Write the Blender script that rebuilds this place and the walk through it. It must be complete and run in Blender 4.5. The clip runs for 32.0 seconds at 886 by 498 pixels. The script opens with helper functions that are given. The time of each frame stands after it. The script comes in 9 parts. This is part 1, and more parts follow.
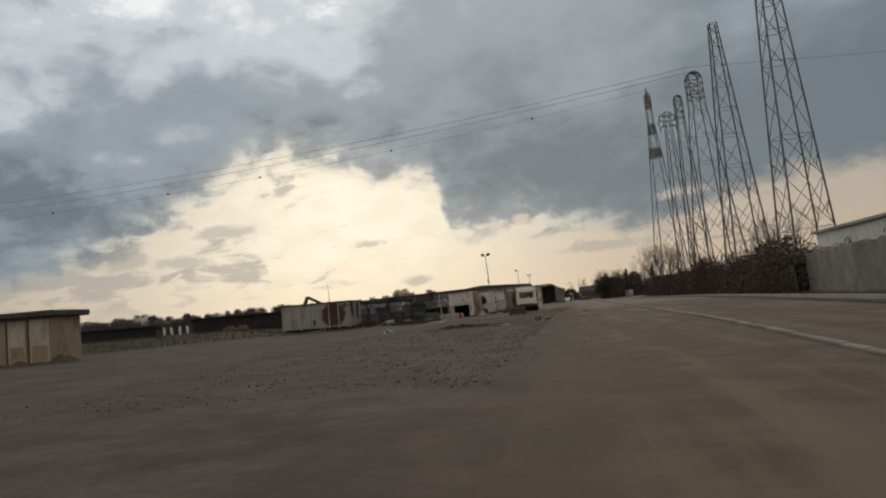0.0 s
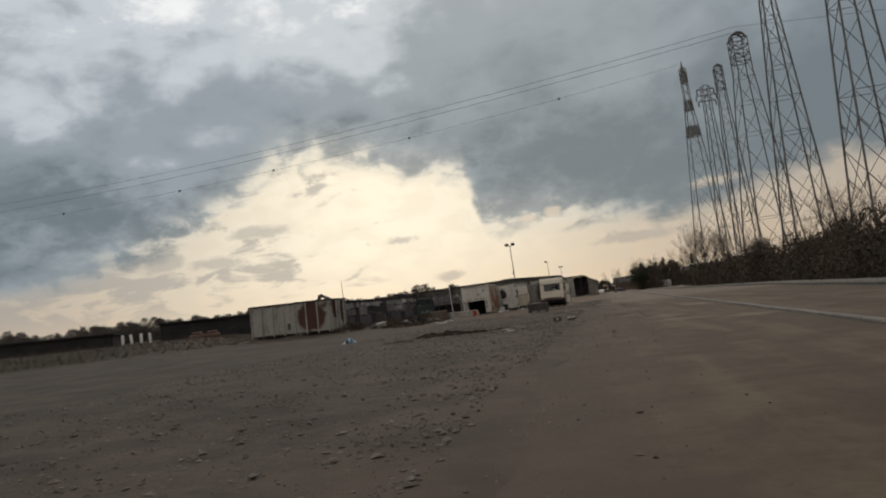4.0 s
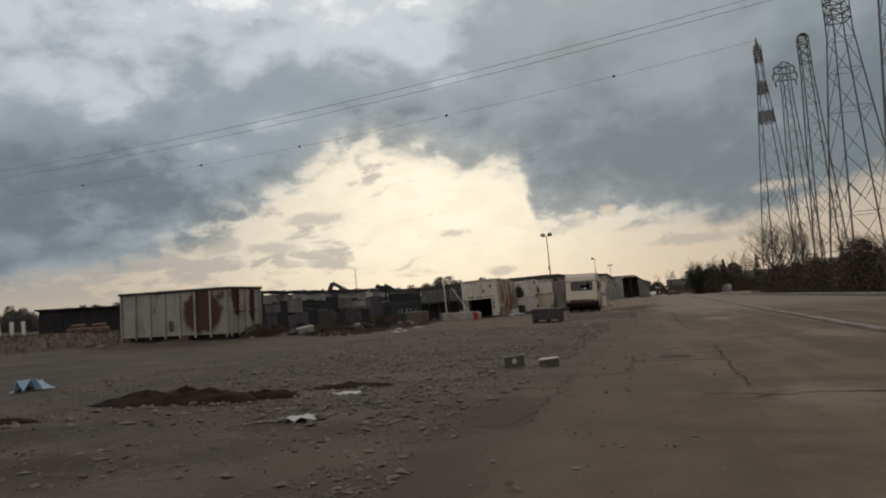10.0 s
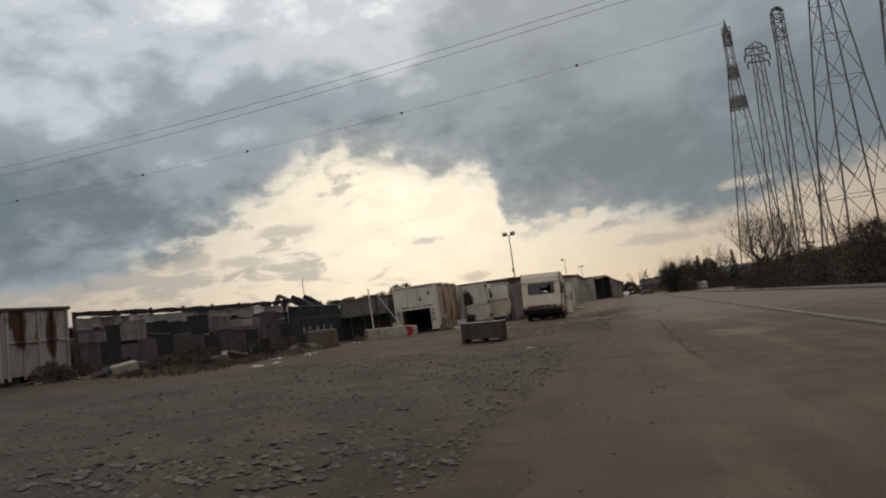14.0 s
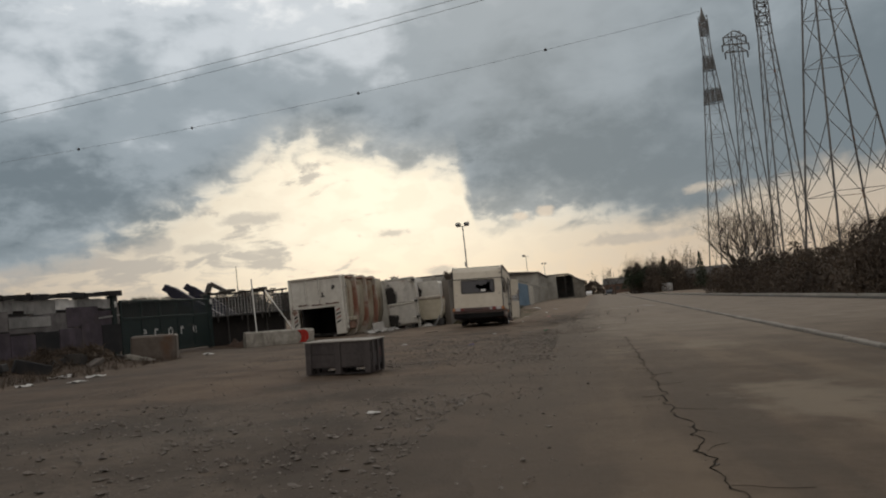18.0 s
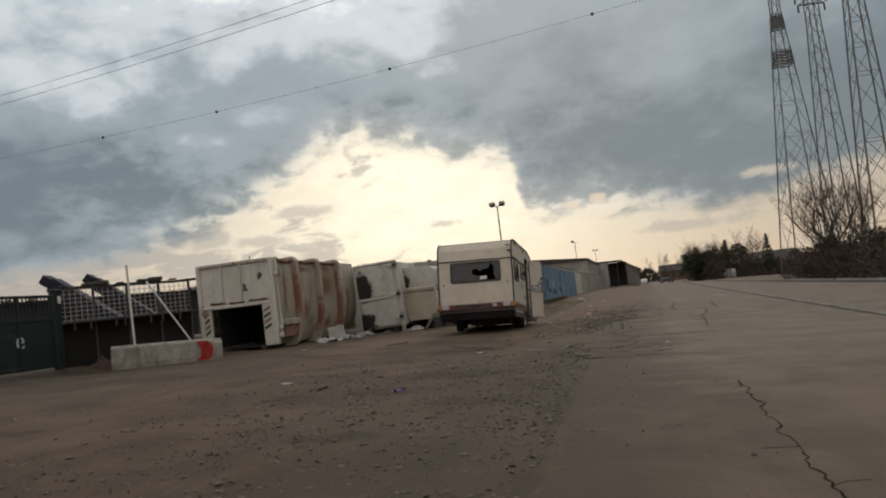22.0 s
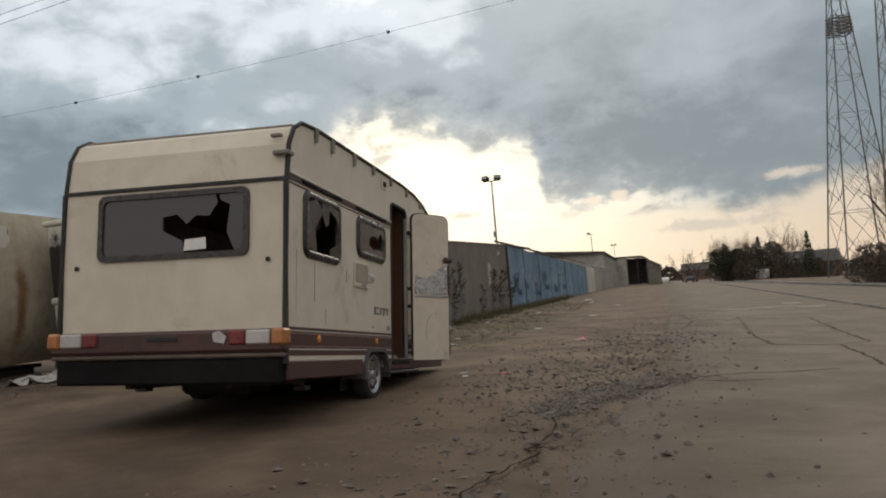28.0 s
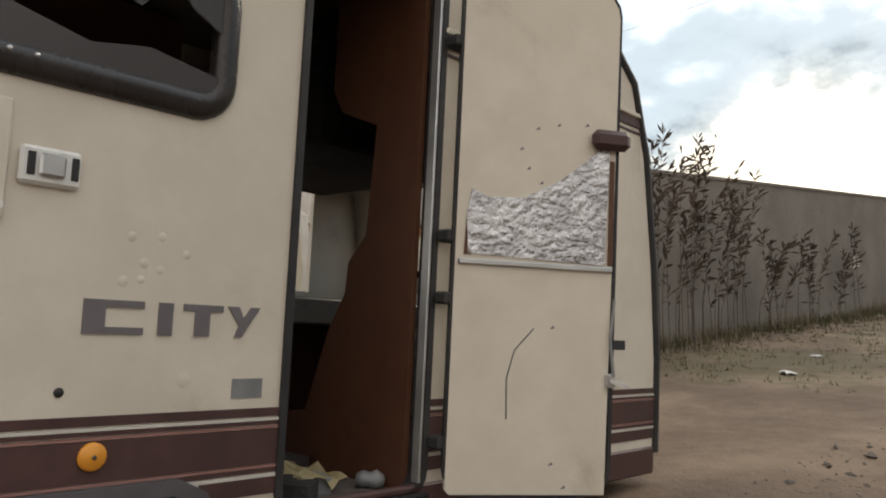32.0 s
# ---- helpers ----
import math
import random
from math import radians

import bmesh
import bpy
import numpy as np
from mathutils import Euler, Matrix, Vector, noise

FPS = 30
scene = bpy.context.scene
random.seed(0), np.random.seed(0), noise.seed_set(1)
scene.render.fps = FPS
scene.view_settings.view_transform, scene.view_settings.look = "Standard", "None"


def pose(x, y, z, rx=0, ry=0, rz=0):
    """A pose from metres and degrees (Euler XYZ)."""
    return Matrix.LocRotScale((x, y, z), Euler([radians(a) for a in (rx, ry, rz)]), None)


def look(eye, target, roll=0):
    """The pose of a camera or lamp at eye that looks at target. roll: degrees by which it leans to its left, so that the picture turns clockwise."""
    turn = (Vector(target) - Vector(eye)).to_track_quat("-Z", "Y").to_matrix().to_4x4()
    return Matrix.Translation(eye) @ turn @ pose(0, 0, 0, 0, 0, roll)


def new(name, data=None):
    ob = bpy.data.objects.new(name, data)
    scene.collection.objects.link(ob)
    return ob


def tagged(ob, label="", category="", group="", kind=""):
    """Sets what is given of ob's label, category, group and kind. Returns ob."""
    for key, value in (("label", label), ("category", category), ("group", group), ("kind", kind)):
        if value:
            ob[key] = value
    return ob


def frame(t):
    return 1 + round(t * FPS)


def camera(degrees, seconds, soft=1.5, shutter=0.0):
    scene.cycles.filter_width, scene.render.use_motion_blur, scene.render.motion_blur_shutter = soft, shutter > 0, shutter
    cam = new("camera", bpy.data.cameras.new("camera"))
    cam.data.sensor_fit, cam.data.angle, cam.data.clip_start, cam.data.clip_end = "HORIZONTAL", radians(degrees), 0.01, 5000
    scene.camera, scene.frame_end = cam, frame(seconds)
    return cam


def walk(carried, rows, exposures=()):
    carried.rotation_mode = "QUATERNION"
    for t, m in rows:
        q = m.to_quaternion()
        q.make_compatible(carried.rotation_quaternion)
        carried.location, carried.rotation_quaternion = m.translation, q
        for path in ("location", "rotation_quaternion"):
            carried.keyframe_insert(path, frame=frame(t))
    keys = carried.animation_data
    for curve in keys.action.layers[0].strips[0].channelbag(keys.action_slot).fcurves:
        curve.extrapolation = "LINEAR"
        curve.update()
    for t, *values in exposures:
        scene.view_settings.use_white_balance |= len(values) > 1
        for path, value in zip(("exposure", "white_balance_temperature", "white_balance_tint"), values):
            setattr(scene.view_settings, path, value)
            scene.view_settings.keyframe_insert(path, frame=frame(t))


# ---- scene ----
cam = camera(57.8, 32.0, soft=2.0)
PATH = [
    (0, (-0.558, -9.114, 0.93), (-0.818, -7.136, 1.08), -4.8),
    (0.5, (-0.486, -7.664, 0.93), (-0.933, -5.72, 1.083), -4.7),
    (1, (-0.433, -6.214, 0.93), (-0.915, -4.279, 1.082), -3.7),
    (1.5, (-0.399, -4.764, 0.93), (-0.895, -2.832, 1.086), -4.4),
    (2, (-0.379, -3.314, 0.93), (-0.835, -1.373, 1.098), -4.9),
    (2.5, (-0.362, -1.864, 0.93), (-0.831, 0.074, 1.09), -5.2),
    (3, (-0.337, -0.414, 0.93), (-0.759, 1.535, 1.09), -5.7),
    (3.5, (-0.298, 1.036, 0.93), (-0.693, 2.991, 1.084), -5.9),
    (4, (-0.244, 2.486, 0.93), (-0.584, 4.452, 1.075), -6.0),
    (4.5, (-0.171, 3.936, 0.932), (-0.516, 5.901, 1.077), -4.8),
    (6.5, (0.162, 9.736, 0.99), (-0.15, 11.707, 1.122), -6.2),
    (7, (0.233, 11.186, 1.001), (-0.113, 13.152, 1.129), -5.6),
    (7.5, (0.281, 12.636, 1.007), (-0.101, 14.595, 1.133), -4.7),
    (8, (0.32, 14.086, 1.006), (-0.087, 16.04, 1.14), -4.3),
    (8.5, (0.357, 15.536, 1.0), (-0.052, 17.489, 1.136), -4.6),
    (9, (0.391, 16.986, 0.991), (0.085, 18.957, 1.15), -5.7),
    (9.5, (0.417, 18.436, 0.982), (0.136, 20.41, 1.135), -4.8),
    (10, (0.434, 19.886, 0.972), (-0.034, 21.826, 1.111), -3.2),
    (10.5, (0.442, 21.336, 0.964), (-0.007, 23.281, 1.1), -3.1),
    (11, (0.446, 22.786, 0.957), (0.009, 24.733, 1.093), -4.0),
    (11.5, (0.426, 24.208, 0.951), (-0.043, 26.148, 1.087), -3.8),
    (12, (0.419, 25.589, 0.95), (-0.141, 27.505, 1.084), -3.5),
    (12.5, (0.409, 26.921, 0.957), (-0.104, 28.848, 1.103), -5.1),
    (13, (0.404, 28.189, 0.974), (0.107, 30.162, 1.119), -6.7),
    (13.5, (0.409, 29.378, 1.0), (-0.006, 31.328, 1.157), -5.3),
    (15.5, (0.49, 33.594, 1.116), (0.176, 35.565, 1.241), -5.8),
    (16, (0.527, 34.758, 1.142), (0.208, 36.727, 1.281), -5.5),
    (16.5, (0.573, 36.001, 1.16), (0.36, 37.984, 1.303), -4.9),
    (17, (0.624, 37.305, 1.167), (0.268, 39.267, 1.314), -3.1),
    (17.5, (0.675, 38.657, 1.165), (0.156, 40.583, 1.31), -2.2),
    (18, (0.748, 40.046, 1.16), (0.429, 42.016, 1.29), -3.6),
    (18.5, (0.789, 41.455, 1.154), (0.53, 43.434, 1.282), -4.4),
    (19, (0.818, 42.867, 1.148), (0.305, 44.796, 1.27), -3.0),
    (19.5, (0.839, 44.268, 1.144), (0.389, 46.213, 1.264), -3.2),
    (20, (0.852, 45.693, 1.141), (0.427, 47.644, 1.263), -3.8),
    (20.5, (0.862, 47.143, 1.138), (0.434, 49.093, 1.262), -3.5),
    (21, (0.869, 48.593, 1.135), (0.39, 50.531, 1.261), -3.1),
    (21.5, (0.87, 50.043, 1.132), (0.351, 51.971, 1.255), -3.4),
    (22, (0.857, 51.487, 1.127), (0.41, 53.433, 1.241), -4.2),
    (22.5, (0.82, 52.918, 1.12), (0.377, 54.865, 1.23), -3.8),
    (23, (0.754, 54.326, 1.111), (0.191, 56.242, 1.224), -2.5),
    (23.5, (0.666, 55.721, 1.099), (-0.066, 57.579, 1.2), -1.7),
    (24, (0.557, 57.115, 1.093), (-0.234, 58.949, 1.187), -2.5),
    (24.5, (0.455, 58.507, 1.067), (-0.251, 60.376, 1.153), -4.1),
    (25, (0.372, 59.906, 1.045), (-0.285, 61.793, 1.133), -5.1),
    (25.5, (0.307, 61.224, 1.029), (-0.197, 63.157, 1.117), -6.3),
    (26, (0.276, 62.475, 1.019), (-0.174, 64.421, 1.115), -5.8),
    (26.5, (0.281, 63.71, 1.016), (-0.161, 65.658, 1.13), -5.0),
    (28.5, (0.591, 68.404, 1.105), (0.11, 70.343, 1.196), -1.3),
    (29, (0.603, 69.5, 1.11), (0.256, 71.465, 1.249), -2.2),
    (29.5, (0.546, 70.466, 1.111), (-0.038, 72.375, 1.247), -1.0),
    (30, (0.431, 71.352, 1.108), (-0.386, 73.175, 1.196), 1.1),
    (30.5, (0.287, 72.189, 1.096), (-0.519, 74.018, 1.17), 0.3),
    (31, (0.118, 72.979, 1.067), (-0.845, 74.731, 1.137), -0.0),
    (31.5, (-0.104, 73.702, 1.023), (-1.166, 75.395, 1.075), -0.6),
    (32, (-0.418, 74.322, 0.966), (-1.769, 75.795, 1.027), 0.0),
]
EXPO = [(0.0, -0.19), (19.0, -0.09), (23.0, 0.06), (26.0, 0.29), (29.0, 0.33), (30.0, 0.38), (31.0, 0.56), (32.0, 1.10)]
# the land falls sideways, from the yard down to the siding
FALL = 0.0437


def lie(x):
    return -FALL * max(-330.0, min(60.0, x))


def lifted(p):
    return p[0], p[1], p[2] + lie(p[0])


def carried(p):
    return p[0] + FALL * p[2], p[1], p[2] + lie(p[0])


walk(cam, [(t, look(carried(eye), carried(target), roll - math.degrees(math.atan(FALL)))) for t, eye, target, roll in PATH], EXPO)


# ---- node helpers ----
class Tree:
    """Short hand for building a node tree."""

    def __init__(self, tree, keep=False):
        self.t = tree
        if not keep:
            self.t.nodes.clear()

    def n(self, node_kind, **sets):
        node = self.t.nodes.new(node_kind)
        for k, v in sets.items():
            if k == "op":
                node.operation = v
            elif k == "blend":
                node.blend_type = v
            elif k == "kind":
                node.data_type = v
        return node

    def put(self, sock, v):
        if isinstance(v, bpy.types.NodeSocket):
            self.t.links.new(v, sock)
        elif isinstance(v, (tuple, list)) and len(v) == 3 and sock.type == "RGBA":
            sock.default_value = (*v, 1.0)
        else:
            sock.default_value = v

    def math(self, op, a, b=0.0, c=0.0, clamp=False):
        node = self.n("ShaderNodeMath", op=op)
        node.use_clamp = clamp
        for k, v in enumerate((a, b, c)):
            self.put(node.inputs[k], v)
        return node.outputs[0]

    def vmath(self, op, a, b=(0, 0, 0)):
        node = self.n("ShaderNodeVectorMath", op=op)
        self.put(node.inputs[0], a)
        self.put(node.inputs[1], b)
        return node.outputs[0]

    def noise(self, vec, scale, detail=4.0, rough=0.55, distort=0.0):
        node = self.n("ShaderNodeTexNoise")
        self.put(node.inputs["Vector"], vec)
        self.put(node.inputs["Scale"], scale)
        self.put(node.inputs["Detail"], detail)
        self.put(node.inputs["Roughness"], rough)
        self.put(node.inputs["Distortion"], distort)
        return node.outputs["Fac"]

    def cells(self, vec, scale, feature="F1", jitter=1.0):
        node = self.n("ShaderNodeTexVoronoi")
        node.feature = feature
        self.put(node.inputs["Vector"], vec)
        self.put(node.inputs["Scale"], scale)
        self.put(node.inputs["Randomness"], jitter)
        return node.outputs["Distance"]

    def ramp(self, x, lo, hi, a=0.0, b=1.0, smooth=True):
        node = self.n("ShaderNodeMapRange")
        node.interpolation_type = "SMOOTHSTEP" if smooth else "LINEAR"
        node.clamp = True
        for k, v in zip(("Value", "From Min", "From Max", "To Min", "To Max"), (x, lo, hi, a, b)):
            self.put(node.inputs[k], v)
        return node.outputs[0]

    def mix(self, fac, a, b, blend="MIX"):
        node = self.n("ShaderNodeMix", kind="RGBA", blend=blend)
        self.put(node.inputs[0], fac)
        self.put(node.inputs[6], a)
        self.put(node.inputs[7], b)
        return node.outputs[2]

    def split(self, vec):
        node = self.n("ShaderNodeSeparateXYZ")
        self.put(node.inputs[0], vec)
        return node.outputs

    def join(self, x, y, z):
        node = self.n("ShaderNodeCombineXYZ")
        for k, v in enumerate((x, y, z)):
            self.put(node.inputs[k], v)
        return node.outputs[0]


# ---- sky: broken cloud with a bright gap low over the road's end ----
world = bpy.data.worlds.new("overcast_sky")
scene.world = world
world.use_nodes = True
w = Tree(world.node_tree)
SUN_EL, SUN_AZ = radians(27), radians(-3)
sky = w.n("ShaderNodeTexSky")
sky.sky_type = "NISHITA"
sky.sun_disc = False
sky.sun_elevation, sky.sun_rotation = SUN_EL, SUN_AZ
sky.dust_density = 2.5
dirv = w.n("ShaderNodeTexCoord").outputs["Generated"]
dx, dy, dz = w.split(dirv)
el = w.math("MULTIPLY", w.math("ARCSINE", dz), 57.2958)
az = w.math("MULTIPLY", w.math("ARCTAN2", dx, dy), 57.2958)
angular = w.join(w.math("MULTIPLY", az, 0.075), w.math("MULTIPLY", el, 0.125), 3.7)
lump_a = w.noise(angular, 1.05, 3.0, 0.45, 0.25)
lump_b = w.noise(w.vmath("ADD", angular, (1.7, 0.6, 0.0)), 2.4, 5.0, 0.50, 0.35)
lump_c = w.noise(w.vmath("ADD", angular, (5.3, 2.1, 0.0)), 6.0, 5.0, 0.52, 0.3)
lump_d = w.noise(w.vmath("ADD", angular, (9.1, 4.4, 0.0)), 15.0, 4.0, 0.55, 0.2)


def swing(x, amount):
    return w.math("MULTIPLY", w.math("SUBTRACT", x, 0.5), amount)


def total(*xs):
    out = xs[0]
    for x in xs[1:]:
        out = w.math("ADD", out, x)
    return out


# height of the cloud's lower edge above the horizon, over the compass: a wide arch, then a low even base
ARCH = ((-48.0, 4.0), (-37.0, 4.8), (-33.0, 5.4), (-27.0, 7.4), (-23.0, 9.6), (-20.5, 11.6), (-17.5, 11.9), (-14.0, 10.8), (-11.5, 9.7), (-7.4, 8.9), (-6.5, 5.4), (0.0, 4.9), (3.5, 4.2), (8.0, 4.4), (13.0, 5.4), (17.0, 6.3), (30.0, 6.0))
edge = total(ARCH[0][1], swing(lump_b, 1.6), swing(lump_c, 2.0), swing(lump_d, 0.9))
for (a0, e0), (a1, e1) in zip(ARCH, ARCH[1:]):
    edge = w.math("ADD", edge, w.ramp(az, a0, a1, 0.0, e1 - e0, False))
over = w.math("SUBTRACT", el, edge)
cover = w.ramp(over, -0.7, 1.15)


def puff(a, e, ra, re, soft=0.5, rag=1.5):
    """A ragged patch at a place in the sky."""
    ln = w.n("ShaderNodeVectorMath", op="LENGTH")
    w.put(ln.inputs[0], w.join(w.math("DIVIDE", w.math("SUBTRACT", az, a), ra), w.math("DIVIDE", w.math("SUBTRACT", el, e), re), 0.0))
    return w.ramp(total(ln.outputs["Value"], swing(lump_c, rag), swing(lump_d, rag * 0.8)), 1.0 + soft * 0.5, 1.0 - soft)


near = w.math("POWER", 2.718, w.math("MULTIPLY", w.math("POWER", w.math("MULTIPLY", w.math("ADD", az, 14.0), 0.062), 2.0), -1.0))
gap = w.mix(near, (0.50, 0.44, 0.365), (1.18, 1.06, 0.83))
gap = w.mix(w.ramp(el, 6.5, 0.0), gap, w.mix(near, (0.60, 0.47, 0.345), (1.10, 0.90, 0.64)))
gap = w.mix(w.math("MULTIPLY", w.ramp(lump_c, 0.42, 0.62), 0.42), gap, w.mix(near, (0.56, 0.48, 0.40), (1.0, 0.88, 0.68)))
# torn clouds inside the gap
scud = w.noise(w.join(w.math("MULTIPLY", az, 0.10), w.math("MULTIPLY", el, 0.26), 9.1), 2.6, 6.0, 0.58, 0.35)
scud = w.ramp(total(scud, w.ramp(az, -18.0, -36.0, 0.0, 0.16)), 0.56, 0.68)
scud = w.math("MULTIPLY", scud, w.math("MULTIPLY", w.ramp(el, 1.5, 4.0), w.ramp(az, -9.0, -17.0)))
for args in ((-29.0, 6.1, 1.7, 0.7), (-22.2, 7.5, 2.4, 0.5), (-25.6, 5.7, 2.0, 0.45), (-34.2, 5.4, 1.8, 0.6), (-12.7, 5.6, 1.4, 0.3, 0.8, 2.6), (4.5, 3.4, 4.0, 0.4), (-9.5, 2.6, 1.2, 0.4)):
    scud = w.math("MAXIMUM", scud, w.math("MULTIPLY", puff(*args), 0.85))
gap = w.mix(w.math("MULTIPLY", scud, 0.66), gap, (0.41, 0.385, 0.355))
# cloud: blue-grey, darkest in a band over the arch and over the road, lighter and mottled higher up
east = w.ramp(az, -14.0, -1.0)
tone = w.ramp(el, 9.5, 18.5, 0.10, 0.62)
tone = w.math("SUBTRACT", tone, w.math("MULTIPLY", east, w.ramp(el, 6.0, 20.0, 0.04, 0.30)))
tone = w.math("ADD", tone, w.ramp(el, 18.0, 32.0, 0.0, 0.42, False))
rough_sky = w.math("SUBTRACT", 1.0, w.math("MULTIPLY", east, 0.42))
mottle = total(swing(lump_a, 0.85), swing(lump_b, 0.95), swing(lump_c, 0.34), swing(lump_d, 0.07))
tone = w.math("ADD", tone, w.math("MULTIPLY", mottle, rough_sky))
for a, e, ra, re, much in ((-33.0, 10.0, 6.0, 2.2, -0.16), (-15.5, 13.0, 4.0, 1.2, -0.14), (-9.5, 10.3, 2.6, 0.9, -0.14), (1.0, 9.0, 7.0, 3.4, -0.10), (-33.0, 21.5, 2.6, 0.9, 0.2), (-27.3, 12.8, 1.6, 0.5, 0.16), (-35.5, 15.5, 2.2, 1.2, 0.20), (-26.0, 22.5, 3.0, 1.4, 0.2), (-13.3, 21.8, 1.6, 0.8, 0.22)):
    tone = w.math("ADD", tone, w.math("MULTIPLY", puff(a, e, ra, re, 1.0, 2.6), much))
tone = w.math("SUBTRACT", tone, w.ramp(az, 3.0, 14.0, 0.0, 0.12))
cloud = w.mix(w.ramp(tone, -0.08, 0.42), (0.168, 0.210, 0.238), (0.325, 0.378, 0.415))
cloud = w.mix(w.ramp(tone, 0.42, 0.80), cloud, (0.63, 0.68, 0.72))
cloud = w.mix(w.ramp(tone, 0.82, 1.10), cloud, (1.02, 1.03, 1.02))
rim = w.math("MULTIPLY", w.math("MULTIPLY", w.ramp(over, 2.2, 0.2), w.ramp(near, 0.05, 0.6)), w.ramp(lump_c, 0.42, 0.60))
cloud = w.mix(w.math("MULTIPLY", rim, 0.85), cloud, (0.98, 0.90, 0.74))
lit = w.math("MAXIMUM", puff(-3.3, 5.85, 0.6, 0.3, 0.6, 1.6), puff(-1.5, 6.0, 0.6, 0.42, 0.6, 1.6))
lit = w.math("MAXIMUM", lit, w.math("MULTIPLY", puff(9.8, 6.3, 1.9, 0.38, 0.8, 2.4), 0.7))
away = w.ramp(w.math("ABSOLUTE", w.math("ADD", az, 5.0)), 50.0, 95.0)
cloud = w.mix(w.math("MULTIPLY", away, 0.75), cloud, w.mix(lump_b, (0.48, 0.43, 0.385), (0.84, 0.77, 0.70)))
glow = w.math("MULTIPLY", w.ramp(over, 4.0, 0.0), w.ramp(near, 0.05, 0.9))
cloud = w.mix(w.math("MULTIPLY", glow, 0.34), cloud, (0.80, 0.76, 0.66))
sky_dim = w.mix(1.0, sky.outputs[0], (0.10, 0.10, 0.10), "MULTIPLY")
clouds = w.mix(w.math("MULTIPLY", lit, 0.7), w.mix(cover, gap, cloud), (0.84, 0.70, 0.54))
whole = w.mix(0.98, sky_dim, clouds)
back = w.n("ShaderNodeBackground")
w.put(back.inputs["Color"], whole)
back.inputs["Strength"].default_value = 1.0
w.t.links.new(back.outputs[0], w.n("ShaderNodeOutputWorld").inputs["Surface"])

sun = new("sun", bpy.data.lights.new("sun", "SUN"))
sun.data.energy, sun.data.angle, sun.data.color = 0.6, radians(25), (1.0, 0.86, 0.68)
sun.matrix_world = look((0, 60, 60), (-60 * math.sin(SUN_AZ) * 0, 60 - 60 / math.tan(SUN_EL), 0))


# ---- mesh helpers ----
import collections
import bmesh

